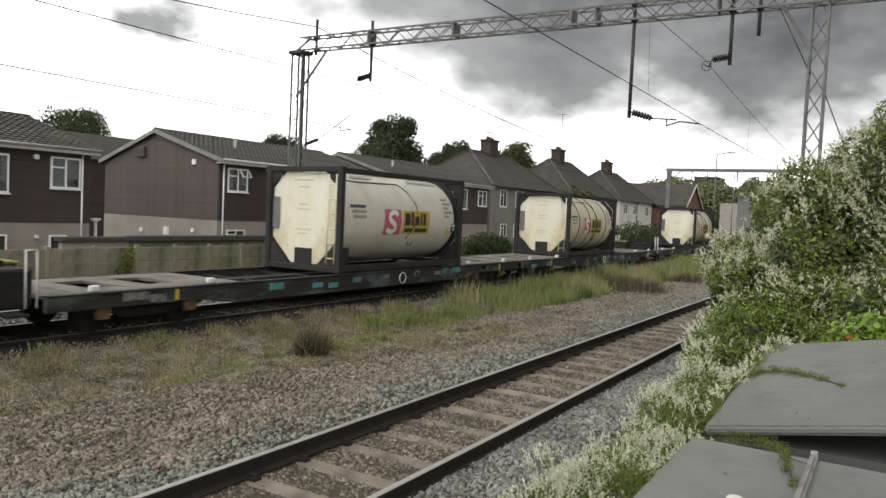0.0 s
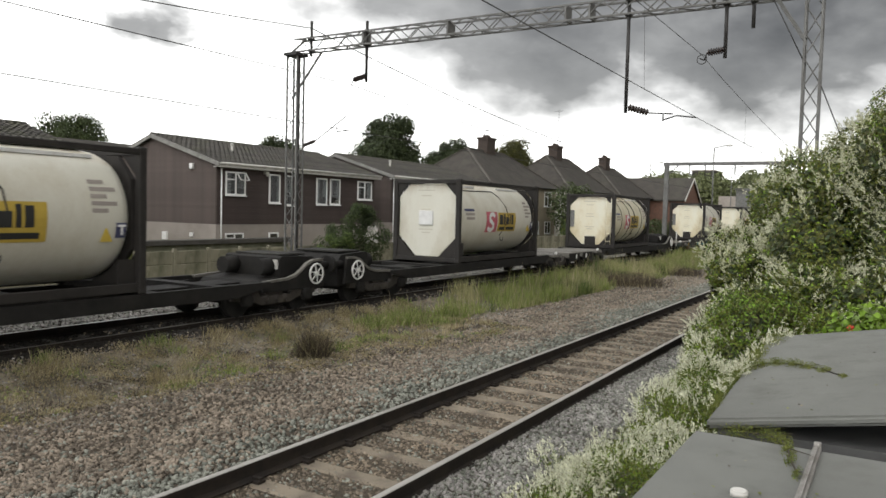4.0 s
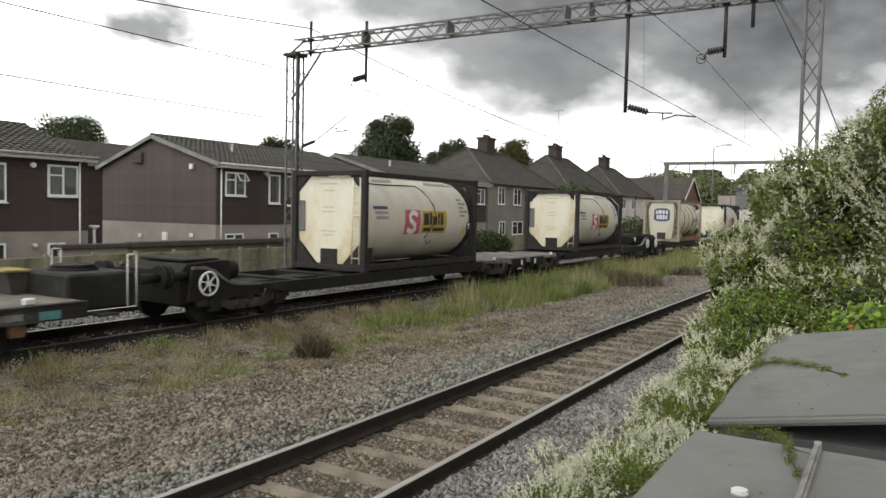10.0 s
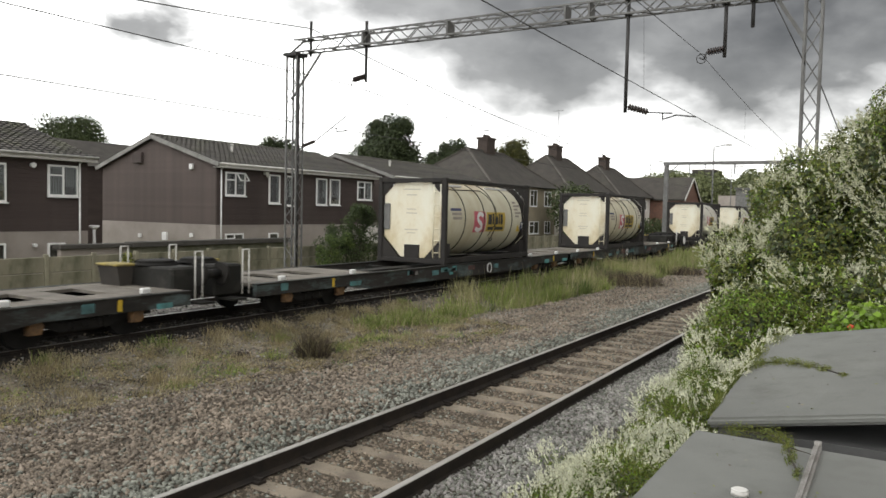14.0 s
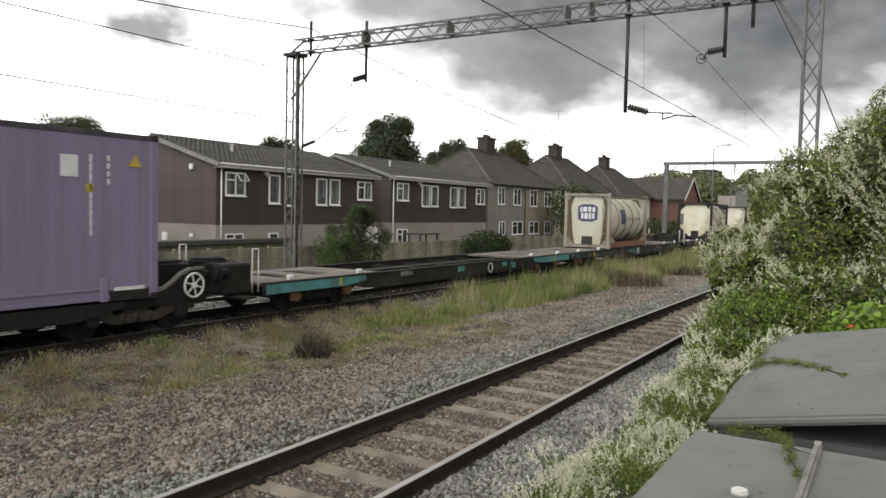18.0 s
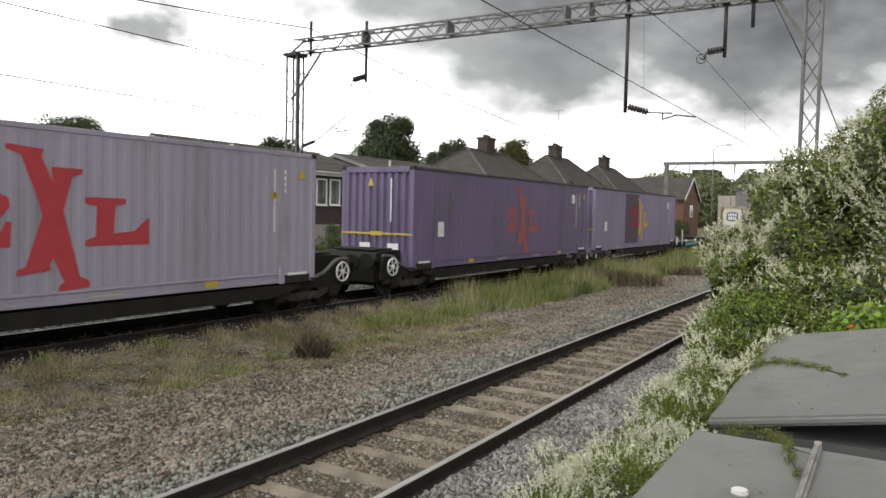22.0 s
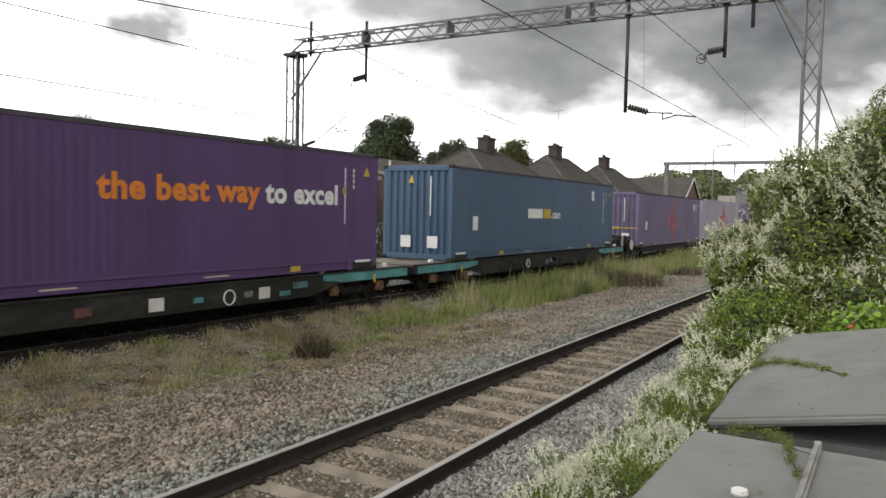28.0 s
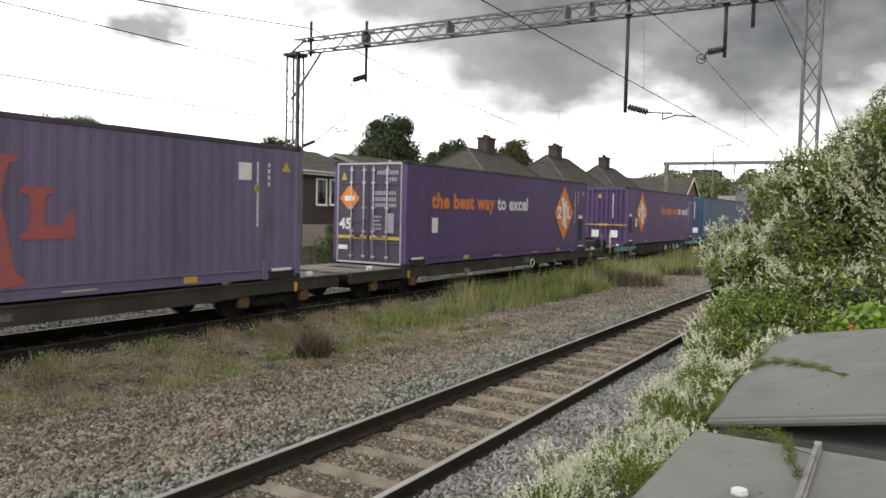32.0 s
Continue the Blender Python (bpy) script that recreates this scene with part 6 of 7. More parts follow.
        for k in (0, 1):
            ya, yb = (y + .16, -.012) if k == 0 else (.012, -y - .16)
            d = part("door", boxes((.0, .06, ya, yb, .10, H - .10)), P_DOOR, c, "grimy purple container door")
            for z in (.62, 1.2, 1.72, 2.24):
                part("door_rib", bevel(boxes((-.02, .0, ya + .04, yb - .04, z, z + .09)), .006), P_DOOR, d)
            for f in ((.42, .85), (.13, .53))[k]:
                yy = ya + (yb - ya) * f
                bm = bmesh.new()
                tube(bm, (-.05, yy, .16), (-.05, yy, H - .14), .019, seg=8)
                for z in (.25, .95, 1.6, 2.3, H - .25):
                    box(bm, -.07, .0, yy - .05, yy + .05, z - .025, z + .025)
                part("lock_rod", bm, STEEL_PALE, d, "pale galvanised lock rod")
                bm = boxes((-.085, -.06, yy - .02, yy + .32 * (1 if f < .5 else -1), .80, .84) if f < .5 else (-.085, -.06, yy - .32, yy + .02, .80, .84))
                part("handle", bm, STEEL_PALE, d)
        bm = boxes((-.03, .03, y + .15, -y - .15, .05, .10), (-.03, .03, y + .15, -y - .15, H - .10, H - .05), (-.03, .02, y + .15, y + .18, .10, H - .10), (-.03, .02, -y - .18, -y - .15, .10, H - .10))
        part("door_frame", bm, STEEL_PALE, c, "pale worn door edging")
        for f in (1, -1):
            part("stripe", boxes((-.032, -.022, .06 if f > 0 else -1.05, 1.05 if f > 0 else -.06, .73, .82)), P_STRIPE, c, "yellow height stripe")
        flat_end("diamond", [(.66 - .34, 1.86), (.66 - .06, 1.55), (.66 + .06, 1.55), (.66 + .34, 1.86), (.66 + .06, 2.19), (.66 - .06, 2.19)], -.024, P_ORANGE, c)
        flat_end("mark", [(.66 - .17, 1.79), (.66 + .17, 1.79), (.66 + .17, 1.93), (.66 - .17, 1.93)], -.03, P_WHITE, c)
        lettering("45", c, (-.024, 1.02, 1.13), .42, P_WHITE, (90, 0, -90))
        flat_end("plate", rect(.72, 1.04, .42, .54), -.024, P_WHITE, c)
        for ya, yb, z, tall, count in ((-.28, -1.0, 2.52, .11, 8), (-.59, -.95, 2.34, .1, 4), (-.13, -.95, 1.96, .11, 9), (-.13, -.95, 1.79, .11, 9), (-.13, -.95, 1.63, .1, 9),
                                       (-.18, -.46, 1.33, .06, 3), (-.18, -.4, 1.22, .06, 2), (-.18, -.46, 1.11, .06, 3), (-.18, -.46, 1.0, .06, 3)):
            for i in range(count):
                y0, y1 = ya + (yb - ya) * i / count, ya + (yb - ya) * (i + .72) / count
                flat_end("text_bar", rect(y1, y0, z, z + tall), -.024, WORN_LETTER, c)
        flat_end("notice", rect(-.86, -.58, .92, 1.46), -.024, WORN_LETTER, c)
        flat_end("warning_sign", [(.76, 2.37), (.96, 2.37), (.86, 2.6)], -.024, P_STRIPE, c)
    # number bars, warning triangles and loading marks near both ends
    for xx, tall in ((L - 1.35, ((1.15, 2.5), )), ):
        for z0, z1 in tall:
            for k in range(9):
                flat("text_bar", rect(xx, xx + .04, z0 + k * .15, z0 + k * .15 + .135), y, P_WHITE, c)
        for k in range(4):
            flat("text_bar", rect(xx + .32, xx + .37, 2.0 + k * .13, 2.0 + k * .13 + .09), y, P_WHITE, c)
    flat("warning_sign", [(L - .62, 2.32), (L - .36, 2.32), (L - .49, 2.54)], y - .004, P_STRIPE, c)
    flat("yellow_label", rect(L - 1.42, L - 1.28, 1.86, 2.0), y, P_STRIPE, c)
    if colour is not P_LAV:
        papers(c, L, y, 1.42)
    for x in (3.2, L - 3.2):
        part("fork_label", boxes((x, x + .32, y - .006, y, .1, .22)), P_STRIPE, c)
    for x in (5.2, L - 5.6):
        part("plate", boxes((x, x + .62, y - .005, y, .12, .15)), FAINT_PLATE, c)
    return c


FAINT_PLATE = plain("cream_strip", (0.42, 0.38, 0.28), 0.7)
STEEL_PALE = plain("pale_galvanised", (0.42, 0.42, 0.43), 0.5, 0.2)
WORN_LETTER = plain("worn_white_lettering", (0.30, 0.28, 0.33), 0.7)


def best_way(c, x, z, s, wide, x_end, wide_end, y=-1.2435):
    lettering("the best way", c, (x, y, z), s, P_ORANGE, wide=wide)
    lettering("to excel", c, (x_end, y, z), s, P_WHITE, wide=wide_end)


SIDE = -1.2425
TRAIN = []

c1 = container("faded lilac container with a dark patch and yellow and red mark", -180.34, P_LILAC, ribs=.36, rib_depth=.005, deck=.74)
flat("dark_patch", rect(4.38, 6.54, .28, 2.72), SIDE + .001, P_PATCH, c1, label="repainted dark purple panel")
crossed_mark(c1, 6.95, 1.50, .94, SIDE - .004, P_DARK_RED, P_YELLOW, P_YELLOW, big=1.75)
flat("sign", rect(12.2, 12.5, 2.1, 2.45), SIDE, P_WHITE, c1)
c2 = container("faded purple ribbed container with an orange-red mark", -194.9, P_PURPLE, deck=.74, L=13.6)
crossed_mark(c2, 7.1, 1.45, 1.02, SIDE, P_ORANGE_RED, P_ORANGE_RED, P_ORANGE_RED)
flat("sign", rect(11.75, 12.1, 2.1, 2.45), SIDE, P_WHITE, c2)
c3 = container("pale lavender ribbed container with a bold red mark", -213.0, P_LAV, deck=.74)
crossed_mark(c3, 7.82, 1.44, 1.25, SIDE, P_RED, P_RED, P_RED, .80, 1.42)
flat("diamond_plate", [(1.5, .55), (1.78, .25), (2.06, .55), (1.78, .85)], SIDE, RENDER_GREY, c3)
c4 = container("faded purple ribbed container with a red mark", -227.72, P_PURPLE, deck=.74)
crossed_mark(c4, 7.05, 1.45, 1.02, SIDE, P_ORANGE_RED, P_ORANGE_RED, P_ORANGE_RED)
flat("sign", rect(12.2, 12.55, 2.1, 2.45), SIDE, P_WHITE, c4)
c5 = container("blue ribbed container with small white lettering", -246.75, P_BLUE, L=14.85)
flat("mark", rect(5.45, 6.75, 1.32, 1.66), SIDE, P_WHITE, c5)
flat("mark", rect(6.85, 7.5, 1.32, 1.66), SIDE, P_STRIPE, c5)
lettering(".com", c5, (7.6, SIDE - .002, 1.45), .42, P_WHITE)
flat("sign", rect(12.0, 12.3, 2.1, 2.5), SIDE, P_WHITE, c5)
c6 = container("deep purple container with an orange diamond and slogan", -264.55, P_DEEP, ribs=.20, rib_depth=.004)
diamond_mark(c6, 2.47, 1.65, .96, SIDE)
best_way(c6, 6.20, 1.80, .62, 1.085, 10.09, 1.10)
c7 = container("deep purple container with doors, slogan and orange diamond", -284.15, P_DEEP, ribs=.20, rib_depth=.004, end="doors", edge=P_DEEP, deck=.86, L=13.8)
best_way(c7, 1.32, 1.83, .61, 1.16, 5.44, 1.13)
diamond_mark(c7, 11.30, 1.58, .98, SIDE)
c8 = container("faded purple ribbed container with an orange-red mark", -302.4, P_PURPLE, deck=.86)
crossed_mark(c8, 7.36, 1.45, 1.02, SIDE, P_ORANGE_RED, P_ORANGE_RED, P_ORANGE_RED)
flat("sign", rect(12.2, 12.55, 2.1, 2.45), SIDE, P_WHITE, c8)
for c, f in ((c6, 0), (c7, 1)):
    flat("black_panel", rect(.3, .72, .62, 1.42) if f == 0 else rect(12.9, 13.35, .45, 1.35), SIDE - .003, P_BLACK, c)
    flat("notice", rect(.3, .72, 1.44, 1.56) if f == 0 else rect(12.9, 13.35, 1.37, 1.5), SIDE - .003, P_WHITE, c)
TRAIN += [c1, c2, c3, c4, c5, c6, c7, c8]


def tank_shape(bm, L, r, x0, x1, z, seg=40):
    """A lagged tank: a long drum with rounded shoulders and nearly flat ends."""
    prof = [(x0, r * .70), (x0 + .03, r * .80), (x0 + .13, r * .93), (x0 + .28, r * .985), (x0 + .46, r), (x1 - .46, r), (x1 - .28, r * .985), (x1 - .13, r * .93), (x1 - .03, r * .80), (x1, r * .70)]
    rows = [[bm.verts.new((x, rr * math.cos(a), z + rr * math.sin(a))) for a in (2 * math.pi * i / seg for i in range(seg))] for x, rr in prof]
    for p, q in zip(rows, rows[1:]):
        for i in range(seg):
            f = bm.faces.new((p[i], p[(i + 1) % seg], q[(i + 1) % seg], q[i]))
            f.smooth = True
    bm.faces.new(rows[0][::-1])
    bm.faces.new(rows[-1])


def on_tank(name, x0, x1, z0, z1, material, parent, r, zc, lift=.006, n=5, label=""):
    """A panel painted on the near flank of a tank, following its curve."""
    bm = bmesh.new()
    rows = []
    for k in range(n + 1):
        z = z0 + (z1 - z0) * k / n
        y = -math.sqrt(max(.01, (r + lift) ** 2 - (z - zc) ** 2))
        rows.append((bm.verts.new((x0, y, z)), bm.verts.new((x1, y, z))))
    for a, b in zip(rows, rows[1:]):
        bm.faces.new((a[0], a[1], b[1], b[0]))
    return part(name, bm, material, parent, label)


def curve_on_tank(name, pts, r, zc, thick, material, parent, label=""):
    bm = bmesh.new()
    path = [(x, -math.sqrt(max(.005, (r + thick * .6) ** 2 - (z - zc) ** 2)), z) for x, z in pts]
    rings = []
    for i, p in enumerate(path):
        way = (Vector(path[min(i + 1, len(path) - 1)]) - Vector(path[max(i - 1, 0)])).normalized()
        out = Vector((0, p[1], p[2] - zc)).normalized()
        side = way.cross(out).normalized()
        rings.append([bm.verts.new(Vector(p) + (out * math.cos(a) + side * math.sin(a)) * thick) for a in (2 * math.pi * k / 6 for k in range(6))])
    for a, b in zip(rings, rings[1:]):
        for k in range(6):
            bm.faces.new((a[k], a[(k + 1) % 6], b[(k + 1) % 6], b[k])).smooth = True
    return part(name, bm, material, parent, label)


def red_panel(c, x, r, zc):
    on_tank("panel", x, x + .78, zc - .42, zc + .25, P_CRIMSON, c, r, zc, .008, label="crimson panel with a white curve")
    bm = bmesh.new()
    pts = [(x + .60, zc + .10), (x + .50, zc + .17), (x + .34, zc + .17), (x + .23, zc + .08), (x + .26, zc - .03), (x + .38, zc - .10), (x + .50, zc - .17), (x + .52, zc - .28), (x + .40, zc - .35), (x + .24, zc - .34), (x + .14, zc - .27)]
    strip = []
    for i, (p, q) in enumerate(pts):
        (p0, q0), (p1, q1) = pts[max(i - 1, 0)], pts[min(i + 1, len(pts) - 1)]
        size = math.hypot(p1 - p0, q1 - q0)
        nx, nz = -(q1 - q0) / size, (p1 - p0) / size
        strip.append([bm.verts.new((p + k * nx * .068, -math.sqrt((r + .014) ** 2 - (q + k * nz * .068 - zc) ** 2), q + k * nz * .068)) for k in (-1, 1)])
    for i in range(len(strip) - 1):
        bm.faces.new((strip[i][0], strip[i + 1][0], strip[i + 1][1], strip[i][1]))
    part("curve", bm, P_WHITE, c)
    on_tank("panel", x + .86, x + 2.2, zc - .40, zc + .23, P_GOLD, c, r, zc, .008, label="gold panel with black blocks")
    bx = x + .94
    for w, h in ((.26, .33), (.13, .36), (.22, .25), (.09, .36), (.15, .34)):
        on_tank("mark", bx, bx + w, zc - .17, zc - .17 + h, P_BLACK, c, r, zc, .014)
        bx += w + .05
    for k in range(2):
        on_tank("text_bar", x + .96 + k * .5, x + 1.36 + k * .72, zc - .35, zc - .25, P_BLACK, c, r, zc, .014)


def tank_container(label, u, skin, frame, kind, gap=.865):
    L, H, Wd, r = (6.02 if kind == "sugar" else 5.87), 2.59, 2.44, 1.16
    zc = 1.36
    if kind == "sugar":
        Wd, r = 2.26, 1.10
    c = thing("tank_container", label, "tank container", (u + 6.13 - L, TRAIN_Y - (2.44 - Wd) / 2, gap), group="tank containers on the train")
    y = -Wd / 2
    lower = FRAME_BROWN if kind == "sugar" else frame
    part("tank", shared(f"tank/{skin.name}/{r}", lambda: (lambda bm: (tank_shape(bm, L, r, .16, L - .16, zc), bm)[1])(bmesh.new()), skin), skin, c)
    post = shared(f"tank_post/{frame.name}", lambda: bevel(boxes((0, .15, 0, .15, .02, H - .02)), .015), frame)
    cast = shared(f"tank_casting/{frame.name}", lambda: bevel(boxes((0, .178, 0, .162, 0, .118)), .02), frame)
    for x in (0, L - .15):
        for yy in (y, -y - .15):
            part("corner_post", post, frame, c, at=(x, yy, 0))
            for z in (0, H - .118):
                part("corner_casting", cast, frame, c, at=(x - .005 if x < 1 else x - .022, yy - .006, z))
    rail_mat = RAIL_BROWN if kind == "sugar" else frame
    rail = shared(f"tank_rail/{frame.name}", lambda: bevel(boxes((.15, L - .15, 0, .11, H - .14, H - .03)), .012), rail_mat)
    low = shared(f"tank_low_rail/{lower.name}", lambda: bevel(boxes((.15, L - .15, 0, .10, .04, .30 if kind == "sugar" else .20)), .012), lower)
    for yy in (y + .005, -y - .115):
        part("top_rail", rail, rail_mat, c, at=(0, yy, 0))
    for yy in (y + .005, -y - .105):
        part("bottom_rail", low, lower, c, at=(0, yy, 0))
    for x in (0, L - .12):
        for z in (.02, H - .15):
            part("end_beam", shared(f"end_beam/{frame.name}", lambda: bevel(boxes((0, .12, y + .15, -y - .15, 0, .13)), .012), frame), frame, c, at=(x, 0, z))
    # gusset plates that give the ends their eight-sided look
    g = (.40, .62) if kind != "sugar" else (.26, .34)

    for x in (.05, L - .10):
        for s in (1, -1):
            e = s * (Wd / 2 - .15)
            for z0, dz, k in ((.15, 1, g[1]), (H - .14, -1, g[0])):
                bm = bmesh.new()
                prism(bm, [(e, z0), (e - s * k, z0), (e, z0 + dz * k)], "x", x, x + .05)
                part("gusset", bm, frame, c)
    # end plate, shaped inside the gussets
    w, t, b = Wd / 2 - .17, H - .16, .17
    plate = [(-w + g[1], b), (w - g[1], b), (w, b + g[1]), (w, t - g[0]), (w - g[0], t), (-w + g[0], t), (-w, t - g[0]), (-w, b + g[1])]
    if kind == "sugar":
        plate = [(-w + .34, b), (w - .34, b), (w - .22, b + .6), (w - .12, t - .5), (w - .3, t), (-w + .3, t), (-w + .12, t - .5), (-w + .22, b + .6)]
    end_skin = P_IVORY if kind == "octagon" else (P_SUGAR if kind == "sugar" else P_CREAM_END)
    bm = bmesh.new()
    prism(bm, plate, "x", .11, .2)
    bevel(bm, .02, 2)
    end = part("end_plate", bm, end_skin, c, "flat eight-sided end plate")
    bm = bmesh.new()
    prism(bm, plate, "x", L - .2, L - .11)
    part("end_plate", bm, frame if kind != "sugar" else OLIVE_GRIME, c)
    if kind == "sugar":
        part("end_backing", boxes((.14, .17, y + .15, -y - .15, .15, H - .15)), OLIVE_GRIME, c, "olive-stained steel round the end plate")
    if kind == "octagon":
        part("placard_holder", bevel(boxes((.07, .11, -.22, .30, 1.15, 1.6)), .012), P_WHITE, end, "pale square placard holder")
    else:
        part("outlet_box", boxes((.055, .112, -.26, .26, .15, .56)), FRAME_BLACK if kind != "sugar" else STRAP, end, "dark outlet recess")
        bm = bmesh.new()
        for yy in (-.78, -1.02) if kind != "sugar" else (-.78, -1.0):
            tube(bm, (.04, yy, .2), (.04, yy, H - .2), .02, seg=6)
        ya, yb = (-.78, -1.02) if kind != "sugar" else (-.78, -1.0)
        for k in range(6):
            tube(bm, (.04, ya, .35 + k * .36), (.04, yb, .35 + k * .36), .016, seg=6)
        part("ladder", bm, P_CREAM_END if kind != "sugar" else frame, end, "narrow pale end ladder")
        bm = boxes((.06, .11, .82, 1.04, 1.0, 1.8))
        if kind != "sugar":
            part("document_box", bevel(bm, .02), STEEL, end, "grey box at the edge of the end plate")
        else:
            bm.free()
    for i, (z, w2) in enumerate(((2.22, .62), (2.05, .36), (1.0, .5), (.9, .3), (1.62, .34), (1.5, .4))):
        if kind != "sugar" or i < 1:
            flat_end("text_bar", rect(.05 - w2 / 2, .05 + w2 / 2, z, z + .03), .109, FAINT, end)
    # walkway on top, cable down the flank, straps, saddles
    part("walkway", bevel(boxes((.6, L - .6, -.32, .32, zc + r + .0, zc + r + .05)), .01), P_WHITE if kind != "sugar" else FRAME_RUST, c, "pale walkway along the top")
    for x in (.16, L - .5):
        for s in (1, -1):
            bm = bmesh.new()
            prism(bm, [(s * .3, .2), (s * 1.10, .2), (s * 1.10, .62), (s * .86, .42), (s * .5, .24)], "x", x, x + .34)
            part("saddle", bm, lower if kind == "sugar" else frame, c)
    if kind == "cream":
        for x in (1.3, 2.55, 3.35, 4.6):
            curve_on_tank("strap", [(x, zc - r * .95 * math.cos(math.pi * k / 16)) for k in range(17)], r, zc, .018, STRAP, c, "dark strap round the tank")
    if kind == "sugar":
        for x0, x1 in ((.15, .95), (L - .15, L - .95)):
            bm = bmesh.new()
            prism(bm, [(x0, .30), (x1, .30), (x0, .68)], "y", y + .02, y + .08)
            part("corner_web", bm, FRAME_RUST, c, "pale triangular corner web")
        for x in (1.38, 2.52, 3.64, 4.75):
            bm = bmesh.new()
            hoop(bm, (x, 0, zc), r + .004, .019, "x", 40, 5)
            part("strap", bm, STRAP, c, "dark band round the tank")
    else:
        curve_on_tank("cable", [(.3, zc + .93), (1.2, zc + .90), (2.4, zc + .92), (3.0, zc + .93), (3.2, zc + .75), (3.42, zc + .4), (3.45, zc + .1), (3.3, zc - .2), (3.05, zc - .55)], r, zc, .016, STRAP, c, "dark cable slung down the flank")
        for a2, b2 in ((1.0, 1.95), (3.6, 5.2)):
            bm = bmesh.new()
            prism(bm, rect(a2, b2, zc + 1.0, zc + 1.06), "y", -.62, -.56)
            part("edge_strip", bm, P_WHITE, c, "pale strip under the top rail")
    if kind in ("white", "cream", "octagon"):
        red_panel(c, 1.88, r, zc)
        for k in range(3):
            on_tank("text_bar", .45 + .05 * k, 1.1, zc + .25 - k * .13, zc + .33 - k * .13, RENDER_GREY if k else P_NAVY, c, r, zc)
        for k in range(5):
            on_tank("text_bar", 4.85, 5.15 + .09 * ((k * 2) % 4), zc + .55 - k * .12, zc + .62 - k * .12, RENDER_GREY, c, r, zc)
        bm = bmesh.new()
        a, b = 5.12, zc - .42
        prism(bm, [(a - .12, b), (a + .12, b), (a, b + .25)], "y", -r * .97 - .02, -r * .97 - .01)
        part("warning_sign", bm, P_STRIPE, c)
        on_tank("sign", 5.30, 5.50, zc - .36, zc - .1, P_NAVY, c, r, zc)
        lettering("T", c, (5.40, -r - .012, zc - .23), .24, P_WHITE, align="CENTER")
        bm = bmesh.new()
        hoop(bm, (3.35, -r * .83 - .02, zc - .62), .11, .012, "y", 18, 5)
        part("valve_ring", bm, STRAP, c)
    if kind == "sugar":
        def shield(k):
            w, z0, z1 = .45 * k, 1.66 - .38 * k, 1.66 + .38 * k
            return [(-w, z0 + .1 * k), (-w * .5, z0), (w * .5, z0), (w, z0 + .1 * k), (w, z1 - .1 * k), (w * .5, z1), (-w * .5, z1), (-w, z1 - .1 * k)]
        flat_end("panel", [(a, b) for a, b in shield(1.08)], .108, P_NAVY, end, label="navy shield panel with a white rim")
        for y0, y1, z0, z1 in ((.28, .37, 1.70, 1.93), (.03, .23, 1.72, 1.95), (-.17, -.03, 1.72, 1.95), (-.37, -.23, 1.70, 1.93), (.21, .32, 1.39, 1.66), (.0, .16, 1.37, 1.66), (-.17, -.05, 1.37, 1.66), (-.33, -.22, 1.39, 1.64)):
            pts = rect(y0, y1, z0, z1)
            flat_end("mark", pts, .103, P_WHITE, end)
    return c


SPECS = [(50.8, "cream", "cream"), (28.44, "cream", "cream"), (13.82, "white", "ivory"), (-5.85, "cream", "cream"), (-20.6, "octagon", "ivory"), (-37.6, "white", "ivory"), (-52.1, "sugar", "sugar"),
         (-69.55, "white", "ivory"), (-84.3, "white", "ivory"), (-104.1, "cream", "cream"), (-118.8, "cream", "cream"), (-141.4, "sugar", "sugar")]
for i, (u, kind, skin) in enumerate(SPECS):
    lab = {"cream": "cream tank container with dark straps in a black frame", "white": "ivory tank container in a black frame, crimson and gold panels", "octagon": "ivory tank container with a plain eight-sided end plate",
           "sugar": "cream tank container with dark bands in a rust-stained frame"}[kind]
    tk = tank_container(lab, u, gap=.82, skin={"cream": P_CREAM, "ivory": P_IVORY, "sugar": P_SUGAR}[skin], frame=FRAME_RUST if kind == "sugar" else FRAME_BLACK, kind=kind)
    if kind == "sugar":
        if u > -100:
            lettering("NE SUGARS", tk, (3.56, -1.115, 1.36), .285, P_NAVY, wide=.95, weight=.01)
            on_tank("text_bar", 4.55, 5.2, 1.98, 2.06, P_NAVY, tk, 1.10, 1.36)
        else:
            on_tank("panel", 1.75, 2.45, 1.15, 1.85, P_NAVY, tk, 1.10, 1.36)
            lettering("PURE CANE SUGARS", tk, (2.75, -1.115, 1.40), .22, RENDER_GREY, wide=.9)
        on_tank("yellow_label", 4.75, 4.92, 1.78, 1.95, P_STRIPE, tk, 1.10, 1.36)
        on_tank("plate", 3.62, 4.08, .42, .68, FRAME_BROWN, tk, 1.10, 1.36, .02, label="brown placard plate")
        curve_on_tank("hose_pipe", [(2.62, .72), (2.95, .86), (3.3, 1.02), (3.58, 1.22), (3.62, 1.6), (3.5, 2.0), (3.3, 2.25)], 1.10, 1.36, .014, FRAME_BROWN, tk, "thin brown pipe along the flank")
    TRAIN.append(tk)


